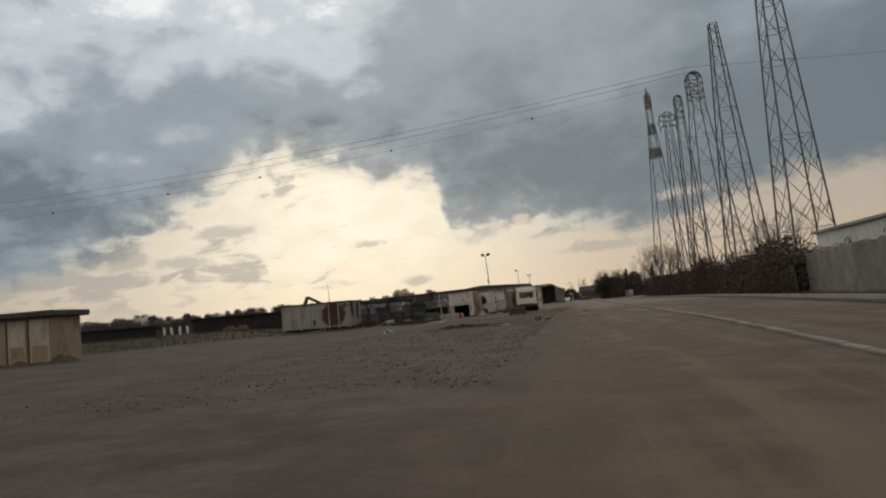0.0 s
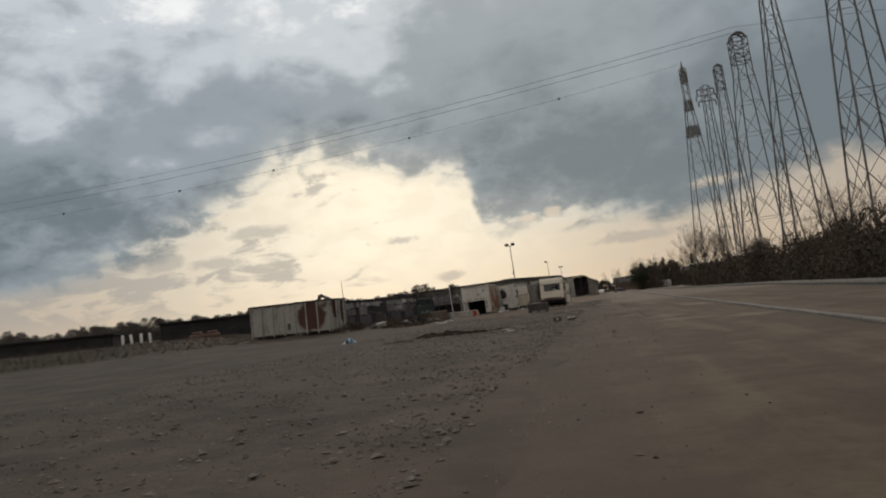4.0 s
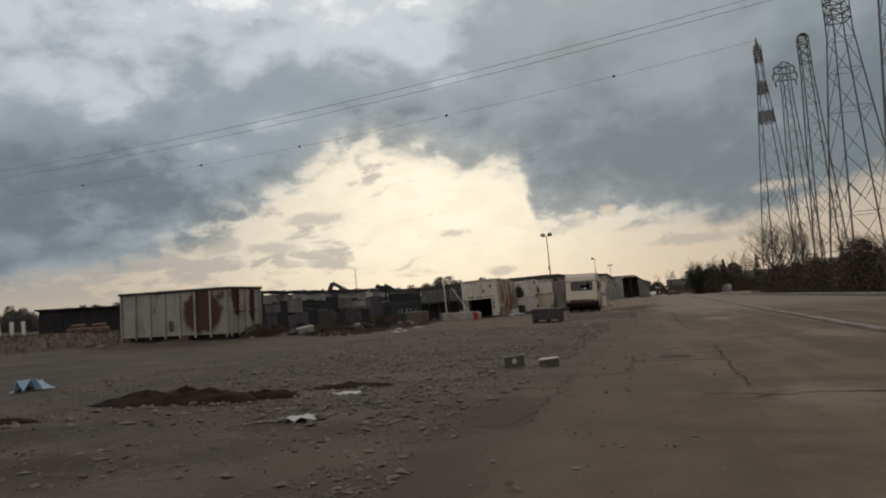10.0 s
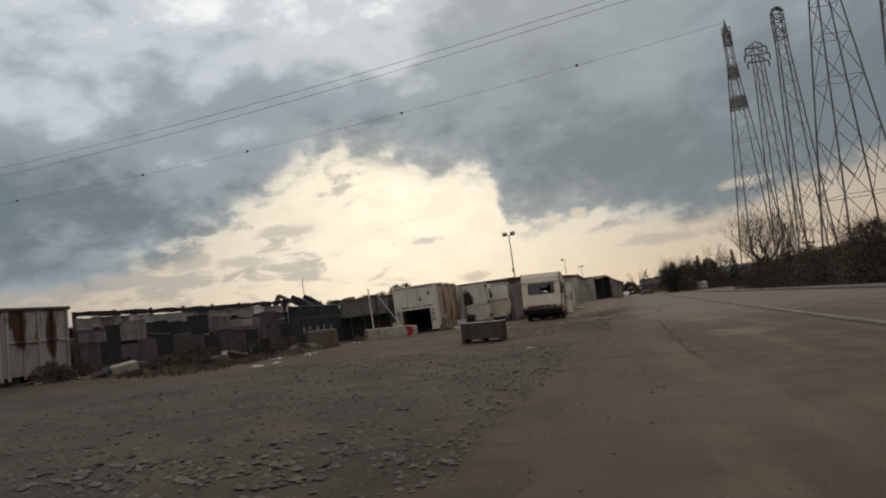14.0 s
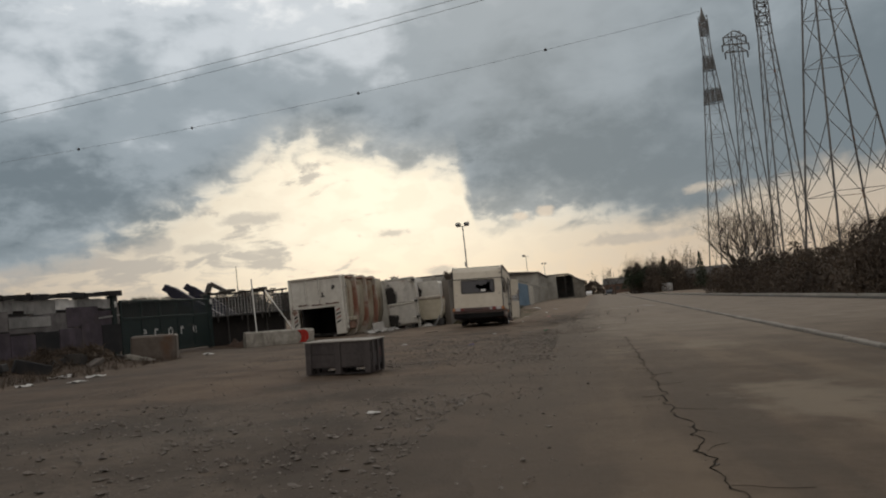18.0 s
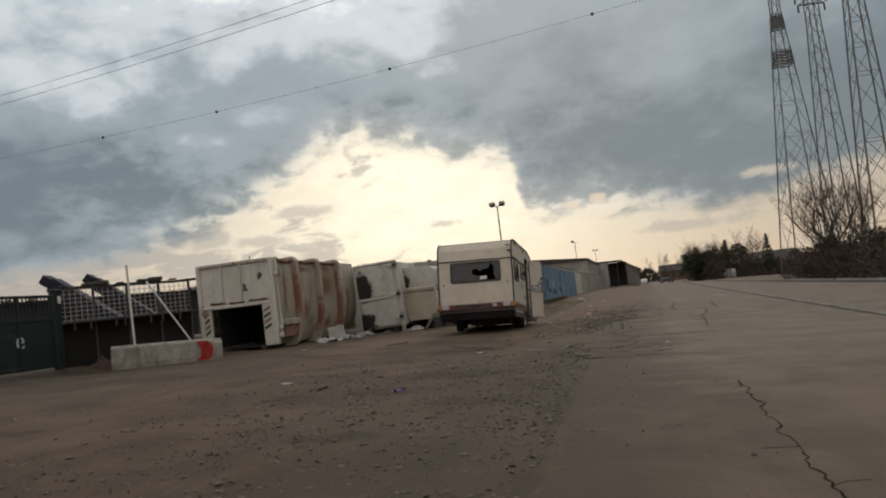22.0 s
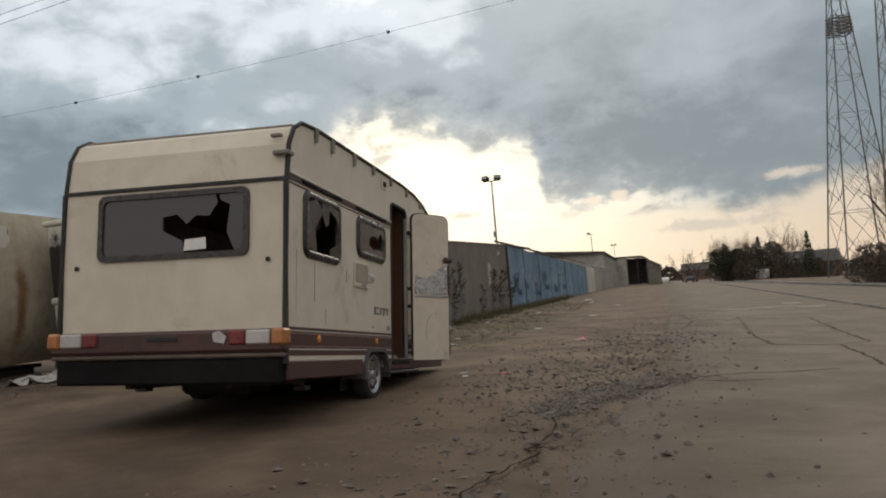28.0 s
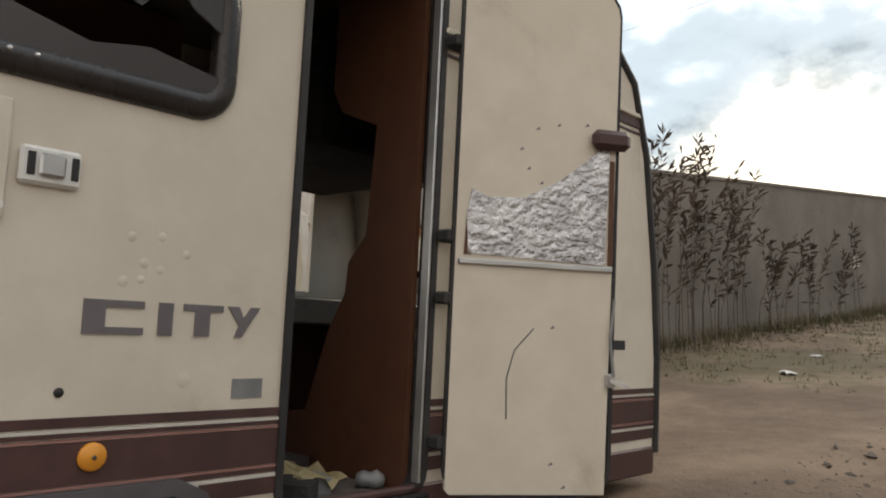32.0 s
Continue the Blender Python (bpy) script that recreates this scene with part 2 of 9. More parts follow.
class Shape:
    """Collects vertices and faces of one mesh."""

    def __init__(self):
        self.v, self.f, self.s = [], [], []

    def add(self, verts, faces, m=None, smooth=False):
        k = len(self.v)
        self.v += [tuple(m @ Vector(p)) for p in verts] if m is not None else [tuple(p) for p in verts]
        self.f += [tuple(i + k for i in face) for face in faces]
        self.s += [smooth] * len(faces)
        return self

    def box(self, x0, x1, y0, y1, z0, z1, b=0.0, m=None):
        """A box; with b > 0 its edges are chamfered."""
        if b <= 0:
            v = [(x, y, z) for z in (z0, z1) for y in (y0, y1) for x in (x0, x1)]
            f = [(0, 2, 3, 1), (4, 5, 7, 6), (0, 1, 5, 4), (2, 6, 7, 3), (0, 4, 6, 2), (1, 3, 7, 5)]
            return self.add(v, f, m)
        b = min(b, (x1 - x0) / 2.01, (y1 - y0) / 2.01, (z1 - z0) / 2.01)
        c, h = Vector(((x0 + x1) / 2, (y0 + y1) / 2, (z0 + z1) / 2)), ((x1 - x0) / 2, (y1 - y0) / 2, (z1 - z0) / 2)
        v, at, f = [], {}, []
        for s in [(a, d, e) for a in (-1, 1) for d in (-1, 1) for e in (-1, 1)]:
            for ax in range(3):
                p = [s[k] * (h[k] if k == ax else h[k] - b) for k in range(3)]
                at[s, ax] = len(v)
                v.append(c + Vector(p))
        for ax in range(3):
            u, w2 = (ax + 1) % 3, (ax + 2) % 3
            for sg in (-1, 1):
                loop = []
                for a, d in ((-1, -1), (1, -1), (1, 1), (-1, 1)):
                    s = [0, 0, 0]
                    s[ax], s[u], s[w2] = sg, a, d
                    loop.append(at[tuple(s), ax])
                f.append(tuple(loop if sg > 0 else loop[::-1]))
            for a in (-1, 1):
                for d in (-1, 1):
                    lo, hi = [0, 0, 0], [0, 0, 0]
                    lo[ax], lo[u], lo[w2] = -1, a, d
                    hi[ax], hi[u], hi[w2] = 1, a, d
                    q = (at[tuple(lo), u], at[tuple(hi), u], at[tuple(hi), w2], at[tuple(lo), w2])
                    f.append(q if a * d < 0 else q[::-1])
        for s in [(a, d, e) for a in (-1, 1) for d in (-1, 1) for e in (-1, 1)]:
            q = (at[s, 0], at[s, 1], at[s, 2])
            f.append(q if s[0] * s[1] * s[2] > 0 else q[::-1])
        return self.add(v, f, m)

    def tube(self, pts, r, n=8, r1=None, caps=True, smooth=True):
        """A round bar along points, tapering from r to r1."""
        pts = [Vector(p) for p in pts]
        r1 = r if r1 is None else r1
        v, f = [], []
        side = None
        for k, p in enumerate(pts):
            d = (pts[min(k + 1, len(pts) - 1)] - pts[max(k - 1, 0)]).normalized()
            if side is None:
                side = d.cross(Vector((0, 0, 1)) if abs(d.z) < 0.9 else Vector((1, 0, 0))).normalized()
            side = (side - d * side.dot(d)).normalized()
            other = d.cross(side)
            rr = r + (r1 - r) * k / max(1, len(pts) - 1)
            v += [p + (side * math.cos(2 * math.pi * j / n) + other * math.sin(2 * math.pi * j / n)) * rr for j in range(n)]
        for k in range(len(pts) - 1):
            f += [(k * n + j, k * n + (j + 1) % n, (k + 1) * n + (j + 1) % n, (k + 1) * n + j) for j in range(n)]
        self.add(v, f, None, smooth)
        if caps:
            self.add(v[:n], [tuple(range(n))[::-1]])
            self.add(v[-n:], [tuple(range(n))])
        return self

    def bar(self, a, b, w2, d2=None, up=(0, 0, 1)):
        """A square bar from a to b, w2 wide and d2 deep."""
        a, b = Vector(a), Vector(b)
        d2 = w2 if d2 is None else d2
        d = (b - a).normalized()
        s = d.cross(Vector(up))
        s = (s if s.length > 1e-3 else d.cross(Vector((1, 0, 0)))).normalized()
        o = s.cross(d)
        v = [p + s * i * w2 / 2 + o * j * d2 / 2 for p in (a, b) for i, j in ((-1, -1), (1, -1), (1, 1), (-1, 1))]
        return self.add(v, [(0, 1, 2, 3), (7, 6, 5, 4), (0, 4, 5, 1), (1, 5, 6, 2), (2, 6, 7, 3), (3, 7, 4, 0)])

    def prism(self, outline, lo, hi, axis="x", m=None, smooth=False):
        """An outline of (a, b) drawn out along an axis: x: (y, z); y: (x, z); z: (x, y)."""
        def p(a, b, c):
            return {"x": (c, a, b), "y": (a, c, b), "z": (a, b, c)}[axis]
        n = len(outline)
        area = sum(outline[k][0] * outline[(k + 1) % n][1] - outline[(k + 1) % n][0] * outline[k][1] for k in range(n))
        if (area < 0) != (axis == "y"):
            outline = outline[::-1]
        v = [p(a, b, c) for c in (lo, hi) for a, b in outline]
        self.add(v, [tuple(range(n))[::-1], tuple(range(n, 2 * n))], m)
        return self.add(v, [(k, (k + 1) % n, n + (k + 1) % n, n + k) for k in range(n)], m, smooth)

    def ring(self, outer, inner, lo, hi, axis="x", m=None):
        """A frame between two outlines of the same count, drawn out along an axis."""
        def p(a, b, c):
            return {"x": (c, a, b), "y": (a, c, b), "z": (a, b, c)}[axis]
        n = len(outer)
        v = [p(a, b, c) for c in (lo, hi) for line in (outer, inner) for a, b in line]
        f = []
        for k in range(n):
            j = (k + 1) % n
            f += [(k, j, n + j, n + k), (2 * n + j, 2 * n + k, 3 * n + k, 3 * n + j), (k, 2 * n + k, 2 * n + j, j), (n + j, 3 * n + j, 3 * n + k, n + k)]
        return self.add(v, f, m)

    def lathe(self, profile, n=20, m=None, smooth=True):
        """A profile of (radius, x) turned round the x axis."""
        v = [(x, r * math.cos(2 * math.pi * j / n), r * math.sin(2 * math.pi * j / n)) for r, x in profile for j in range(n)]
        f = [(k * n + j, k * n + (j + 1) % n, (k + 1) * n + (j + 1) % n, (k + 1) * n + j) for k in range(len(profile) - 1) for j in range(n)]
        return self.add(v, f, m, smooth)

    def mesh(self, name):
        me = bpy.data.meshes.new(name)
        me.from_pydata(self.v, [], self.f)
        me.polygons.foreach_set("use_smooth", self.s)
        me.update()
        return me


def rounded(y0, y1, z0, z1, r, n=4):
    """A rectangle with round corners, as an outline."""
    out = []
    for cy, cz, a0 in ((y1 - r, z0 + r, -90), (y1 - r, z1 - r, 0), (y0 + r, z1 - r, 90), (y0 + r, z0 + r, 180)):
        out += [(cy + r * math.cos(radians(a0 + 90 * k / n)), cz + r * math.sin(radians(a0 + 90 * k / n))) for k in range(n + 1)]
    return out


SETTLED = set()


def link(name, me, mat, parent=None, m=None):
    """Link a mesh; what is not part of a thing that stands by itself follows the fall of the land."""
    ob = new(name, me)
    if mat and not me.materials:
        me.materials.append(mat)
    root = parent
    while root is not None and root.parent is not None:
        root = root.parent
    if root is None or root.name not in SETTLED:
        if m is None:
            for v in me.vertices:
                v.co.z += lie(v.co.x)
        else:
            m = Matrix.Translation((0, 0, lie(m.translation.x))) @ m
    if parent is not None:
        ob.parent = parent
    if m is not None:
        ob.matrix_basis = m
    return ob


def part(name, shape, mat, parent, label="", m=None):
    ob = link(name, shape.mesh(name), mat, parent, m)
    return tagged(ob, label) if label else ob


def thing(name, m, label, category, group="", shape=None, mat=None, kind="", laid=False):
    """A thing at m, upright on the falling land, or laid flat on it."""
    if m.translation.length < 1e-6:
        return tagged(link(name, shape.mesh(name), mat), label, category, group, kind)
    ob = new(name, shape.mesh(name) if shape else None)
    if shape:
        ob.data.materials.append(mat)
    else:
        ob.empty_display_size = 0.2
    SETTLED.add(ob.name)
    p = m.translation.copy()
    lean = Matrix.Rotation(math.atan(FALL) if laid else 0.0, 4, "Y")
    ob.matrix_basis = Matrix.Translation(lifted(p)) @ lean @ Matrix.Translation(-p) @ m
    return tagged(ob, label, category, group, kind)


def structure(name, shape, mat, label="", parent=None, m=None):
    return tagged(part(name, shape, mat, parent, label, m), kind="structure") if parent is None else part(name, shape, mat, parent, label, m)


# ---- materials ----
def surface(name, a, b=None, rough=0.85, metal=0.0, grain=9.0, stain=0.9, bump=0.15, fine=60.0, rust=0.0, dirt=0.0, rough_var=0.12, streak=1.0, random_tint=0.0,
            rust_col=((0.10, 0.035, 0.018), (0.24, 0.10, 0.045)), dirt_col=(0.07, 0.06, 0.05), spec=0.4):
    """A painted, mineral or metal surface: two colours mottled at two scales, with rust, dirt and relief."""
    mat = bpy.data.materials.new(name)
    mat.use_nodes = True
    t = Tree(mat.node_tree)
    co = t.n("ShaderNodeTexCoord").outputs["Object"]
    if streak != 1.0:
        co_s = t.vmath("MULTIPLY", co, (1.0, 1.0, streak))
    else:
        co_s = co
    b = b or tuple(min(1.0, c * 1.25) for c in a)
    n1, n2 = t.noise(co, grain, 5.0, 0.6), t.noise(co_s, stain, 5.0, 0.6, 0.4)
    col = t.mix(t.ramp(t.math("ADD", t.math("MULTIPLY", n1, 0.45), t.math("MULTIPLY", n2, 0.55)), 0.38, 0.64), a, b)
    ro = t.math("ADD", t.math("MULTIPLY", t.math("SUBTRACT", n1, 0.5), rough_var * 2), rough, clamp=True)
    if random_tint:
        rnd = t.n("ShaderNodeObjectInfo").outputs["Random"]
        col = t.mix(1.0, col, t.mix(rnd, (1 - random_tint,) * 3, (1 + random_tint,) * 3), "MULTIPLY")
    if dirt:
        d = t.ramp(t.noise(co_s, stain * 2.3, 6.0, 0.65, 0.6), 0.62 - 0.3 * dirt, 0.78)
        col = t.mix(t.math("MULTIPLY", d, 0.75), col, dirt_col)
    met = metal
    if rust:
        r = t.ramp(t.noise(co_s, stain * 1.6, 7.0, 0.68, 0.5), 0.70 - 0.28 * rust, 0.76 - 0.2 * rust)
        rc = t.mix(t.noise(co, grain * 1.7, 4.0), *rust_col)
        col = t.mix(r, col, rc)
        ro = t.math("MAXIMUM", ro, t.math("MULTIPLY", r, 0.9))
        met = t.math("MULTIPLY", t.math("SUBTRACT", 1.0, r), metal)
    bs = t.n("ShaderNodeBsdfPrincipled")
    t.put(bs.inputs["Base Color"], col)
    t.put(bs.inputs["Roughness"], ro)
    t.put(bs.inputs["Metallic"], met)
    t.put(bs.inputs["Specular IOR Level"], spec)
    if bump:
        bn = t.n("ShaderNodeBump")
        bn.inputs["Strength"].default_value = bump
        bn.inputs["Distance"].default_value = 0.02
        t.put(bn.inputs["Height"], t.math("ADD", t.noise(co, fine, 3.0, 0.6), t.math("MULTIPLY", n1, 0.6)))
        t.put(bs.inputs["Normal"], bn.outputs[0])
    t.t.links.new(bs.outputs[0], t.n("ShaderNodeOutputMaterial").inputs["Surface"])
    return mat


M = {}
M["cream"] = surface("caravan_cream_aluminium", (0.575, 0.523, 0.435), (0.65, 0.60, 0.51), 0.5, grain=5, stain=0.7, bump=0.03, fine=25, dirt=0.25, dirt_col=(0.34, 0.305, 0.23), spec=0.35)
M["maroon"] = surface("maroon_trim", (0.055, 0.028, 0.026), (0.085, 0.042, 0.038), 0.5, bump=0.03, dirt=0.2)
M["black_rubber"] = surface("black_rubber", (0.018, 0.018, 0.02), (0.04, 0.038, 0.036), 0.65, bump=0.08)
M["wood_brown"] = surface("brown_veneer", (0.075, 0.030, 0.016), (0.105, 0.045, 0.024), 0.5, grain=14, stain=2.0, streak=0.12, bump=0.04)
M["steel_dark"] = surface("dark_steel", (0.045, 0.045, 0.045), (0.09, 0.085, 0.08), 0.6, 0.3, rust=0.35)
M["galv"] = surface("galvanised_steel", (0.20, 0.205, 0.21), (0.30, 0.30, 0.30), 0.55, 0.4, bump=0.04)
M["white_paint"] = surface("white_weathered_paint", (0.52, 0.50, 0.45), (0.64, 0.62, 0.57), 0.6, grain=6, stain=0.8, rust=0.28, dirt=0.25, bump=0.08, streak=0.35)
M["concrete"] = surface("old_concrete", (0.25, 0.235, 0.205), (0.36, 0.34, 0.30), 0.92, grain=8, stain=0.6, bump=0.3, dirt=0.4, streak=0.6)
M["green_steel"] = surface("dark_green_steel", (0.0035, 0.012, 0.0115), (0.006, 0.018, 0.017), 0.5, grain=6, bump=0.03, dirt=0.15)
M["wood_grey"] = surface("weathered_grey_wood", (0.085, 0.07, 0.062), (0.14, 0.12, 0.105), 0.9, grain=18, stain=2.5, streak=0.2, bump=0.25, random_tint=0.25)
M["white_plain"] = surface("white_plastic", (0.62, 0.62, 0.60), (0.74, 0.74, 0.72), 0.5, bump=0.02, dirt=0.1)


# ---- ground, road, kerbs ----
def smooth01(x):
    x = max(0.0, min(1.0, x))
    return x * x * (3 - 2 * x)


def road_left(y):
    return -1.25 + 0.0235 * y + 0.22 * noise.noise((y * 0.33, 0.4, 0.0)) + 0.13 * noise.noise((y * 1.4, 2.4, 0.0)) + 0.10 * noise.noise((y * 4.3, 5.4, 0.0)) - 0.55 * smooth01((y - 57) / 5) * smooth01((80 - y) / 6)


def kerb_x(y):
    return 3.45 + 0.035 * y


def rail_x(y):
    return 7.9 + 0.092 * min(y, 70.0) + 0.004 * max(0.0, y - 70.0)


def level(y):
    """The lie of the land: it falls slightly towards the start of the walk."""
    return -0.26 * smooth01((19 - y) / 30)


def ground_z(x, y):
    z = level(y)
    left = smooth01((road_left(y) - 0.3 - x) / 1.5)
    flat = smooth01((y - 63) / 4) * smooth01((86 - y) / 5) * smooth01((x + 10) / 2)
    z += left * (1 - 0.8 * flat) * (0.035 * noise.noise((x * 0.55, y * 0.55, 1.0)) + 0.022 * noise.noise((x * 1.9, y * 1.9, 4.0)) - 0.01)
    berm = smooth01((-(x + 20.6) * 0.76 - (50.0 - min(y, 50.0)) * 0.52) / 5.0) * smooth01((y - 24) / 8) * smooth01((120 - y) / 40)
    z += berm * (0.62 + 0.12 * noise.noise((x * 0.25, y * 0.25, 3.0)))
    bank = smooth01((-10.6 - x - 0.12 * (60 - y)) / 1.6) * smooth01((y - 46) / 6) * smooth01((64 - y) / 4) * smooth01((x + 26) / 8)
    z += bank * (0.22 + 0.14 * noise.noise((x * 0.8, y * 0.8, 7.0)))
    z -= 0.10 * smooth01((-9.0 - x) / 0.8) * smooth01((x + 12.8) / 0.6) * smooth01((y - 66) / 2) * smooth01((71.4 - y) / 0.8)
    verge = smooth01((x - rail_x(y) - 1.5) / 4.0) * smooth01((300 - y) / 100)
    z += verge * (0.35 + 0.1 * noise.noise((x * 0.3, y * 0.3, 2.0)))
    under = smooth01((x - road_left(y) + 0.1) / 0.4) * smooth01((kerb_x(y) + 0.1 - x) / 0.3)
    return z - 0.04 * under


def finish(t, col, rough, height, strength, distance, spec=0.22):
    bs = t.n("ShaderNodeBsdfPrincipled")
    t.put(bs.inputs["Base Color"], col)
    t.put(bs.inputs["Roughness"], rough)
    t.put(bs.inputs["Specular IOR Level"], spec)
    bn = t.n("ShaderNodeBump")
    bn.inputs["Strength"].default_value, bn.inputs["Distance"].default_value = strength, distance
    t.put(bn.inputs["Height"], height)
    t.put(bs.inputs["Normal"], bn.outputs[0])
    t.t.links.new(bs.outputs[0], t.n("ShaderNodeOutputMaterial").inputs["Surface"])


def blots(t, co, col, spots, tint, wobble):
    """Stains of their own shape at given places (x, y, rx, ry)."""
    for x, y, rx, ry in spots:
        ln = t.n("ShaderNodeVectorMath", op="LENGTH")
        t.put(ln.inputs[0], t.vmath("DIVIDE", t.vmath("SUBTRACT", co, (x, y, 0.0)), (rx, ry, 50.0)))
        col = t.mix(t.math("MULTIPLY", t.ramp(t.math("ADD", ln.outputs["Value"], wobble), 1.0, 0.35), 0.75), col, tint)
    return col


def ground_material():
    """Grey trodden gravel that turns into brown packed dirt farther along, with wheel tracks and mud."""
    mat = bpy.data.materials.new("trodden_gravel")
    mat.use_nodes = True
    t = Tree(mat.node_tree)
    co = t.n("ShaderNodeTexCoord").outputs["Object"]
    x, y, z = t.split(co)
    n_big, n_mid = t.noise(co, 0.16, 4.0, 0.6, 0.6), t.noise(co, 0.8, 6.0, 0.65, 0.3)
    n_fine, n_grit = t.noise(co, 7.0, 6.0, 0.68), t.noise(co, 42.0, 3.0, 0.7)
    stones, pebble = t.cells(co, 17.0), t.cells(co, 42.0)
    # gravel
    gravel = t.mix(t.ramp(n_mid, 0.36, 0.64), (0.066, 0.057, 0.049), (0.100, 0.087, 0.075))
    gravel = t.mix(t.math("MULTIPLY", t.ramp(n_fine, 0.46, 0.72), 0.7), gravel, (0.044, 0.037, 0.032))
    lie = t.ramp(t.noise(co, 1.9, 4.0, 0.6), 0.42, 0.60)
    gravel = t.mix(t.math("MULTIPLY", t.ramp(stones, 0.34, 0.10), t.math("MULTIPLY", lie, 0.6)), gravel, (0.160, 0.144, 0.130))
    gravel = t.mix(t.math("MULTIPLY", t.ramp(pebble, 0.30, 0.08), t.math("MULTIPLY", lie, 0.45)), gravel, (0.135, 0.119, 0.105))
    # packed dirt
    dirt = t.mix(t.ramp(n_mid, 0.34, 0.66), (0.080, 0.058, 0.044), (0.120, 0.091, 0.069))
    dirt = t.mix(t.math("MULTIPLY", t.ramp(n_big, 0.45, 0.62), 0.6), dirt, (0.140, 0.107, 0.080))
    dirt = t.mix(t.math("MULTIPLY", t.ramp(n_fine, 0.52, 0.74), 0.55), dirt, (0.060, 0.045, 0.035))
    dirt = t.mix(t.math("MULTIPLY", t.ramp(pebble, 0.22, 0.05), t.math("MULTIPLY", lie, 0.4)), dirt, (0.18, 0.16, 0.14))
    far = t.ramp(t.math("ADD", y, t.math("MULTIPLY", t.math("SUBTRACT", n_big, 0.5), 18.0)), 44.0, 54.0)
    col = t.mix(far, gravel, dirt)
    # dark dirt along the broken edge of the road
    off = t.math("ADD", t.math("SUBTRACT", x, t.math("MULTIPLY", y, 0.0235)), t.math("MULTIPLY", t.math("SUBTRACT", n_mid, 0.5), 1.6))
    band = t.math("MULTIPLY", t.ramp(off, -3.4, -1.5), t.ramp(n_fine, 0.22, 0.55, 0.45, 1.0))
    col = t.mix(t.math("MULTIPLY", band, 0.85), col, t.mix(n_fine, (0.066, 0.053, 0.044), (0.118, 0.100, 0.084)))
    # wheel tracks
    track = t.noise(t.join(t.math("MULTIPLY", x, 1.5), t.math("MULTIPLY", y, 0.09), 2.0), 1.1, 4.0, 0.6, 0.3)
    col = t.mix(t.math("MULTIPLY", t.ramp(track, 0.52, 0.64), 0.5), col, (0.076, 0.062, 0.050))
    wide = t.math("MULTIPLY", t.ramp(x, -40.0, -14.0), t.ramp(x, -5.0, -9.0))
    col = t.mix(t.math("MULTIPLY", wide, 0.35), col, (0.074, 0.066, 0.060))
    # rough green and straw beyond the yard and the siding
    grass = t.math("MAXIMUM", t.ramp(x, -24.0, -30.0), t.ramp(t.math("SUBTRACT", x, t.math("MULTIPLY", y, 0.092)), 9.0, 11.0))
    col = t.mix(t.math("MULTIPLY", grass, t.ramp(n_mid, 0.30, 0.60, 0.55, 1.0)), col, t.mix(n_fine, (0.030, 0.027, 0.017), (0.062, 0.052, 0.034)))
    wob = t.math("MULTIPLY", t.math("SUBTRACT", t.noise(co, 1.8, 6.0, 0.68), 0.5), 2.6)
    col = blots(t, co, col, ((-4.9, 28.2, 1.9, 1.0), (-3.2, 30.0, 1.0, 0.5), (-3.9, 24.8, 0.9, 0.7), (-2.4, 26.4, 1.0, 0.5), (-5.6, 26.2, 1.2, 0.6), (-0.9, 27.0, 0.7, 1.6), (-3.4, 60.9, 0.5, 0.5), (-1.6, 57.9, 0.6, 0.4), (-2.2, 61.2, 0.8, 0.5), (-0.8, 59.8, 0.9, 0.5), (-1.4, 62.6, 1.2, 0.7), (-1.0, 69.4, 0.7, 0.35), (-1.2, 36.0, 0.8, 2.2), (-0.5, 70.9, 0.5, 0.6), (-3.9, 44.5, 0.7, 1.4), (-2.0, 50.5, 0.8, 0.8), (-1.6, 46.5, 0.6, 1.2), (-2.6, 55.6, 0.9, 0.5), (-6.3, 58.8, 1.2, 0.5), (-1.4, 80.5, 0.9, 0.6), (-0.6, 85.5, 0.5, 1.6)), (0.040, 0.029, 0.022), wob)
    col = t.mix(t.math("MULTIPLY", t.ramp(y, 66.0, 77.0), 0.72), col, t.mix(t.ramp(t.math("ADD", t.math("MULTIPLY", n_fine, 0.45), t.math("MULTIPLY", n_mid, 0.55)), 0.32, 0.66), (0.130, 0.101, 0.077), (0.240, 0.194, 0.153)))
    col = blots(t, co, col, ((-3.6, 83.0, 2.2, 2.4), (-3.2, 91.0, 1.9, 7.0)), (0.085, 0.083, 0.046), wob)
    patchy = t.ramp(t.math("ADD", t.math("MULTIPLY", t.noise(co, 0.42, 5.0, 0.62, 0.8), 0.6), t.math("MULTIPLY", n_mid, 0.4)), 0.38, 0.60)
    col = t.mix(1.0, col, t.mix(patchy, (0.78, 0.77, 0.76), (1.13, 1.12, 1.10)), "MULTIPLY")
    col = t.mix(1.0, col, (0.80, 0.73, 0.665), "MULTIPLY")
    height = t.math("ADD", t.math("MULTIPLY", n_grit, 0.6), t.math("MULTIPLY", n_fine, 0.6))
    rock = t.math("ADD", t.math("MULTIPLY", t.ramp(stones, 0.40, 0.0), 0.9), t.math("MULTIPLY", t.ramp(pebble, 0.40, 0.0), 0.4))
    height = t.math("ADD", height, t.math("MULTIPLY", rock, t.math("MULTIPLY", lie, t.math("SUBTRACT", 1.0, t.math("MULTIPLY", far, 0.7)))))
    finish(t, col, t.math("ADD", 0.84, t.math("MULTIPLY", n_fine, 0.14)), height, 0.42, 0.04)
    return mat


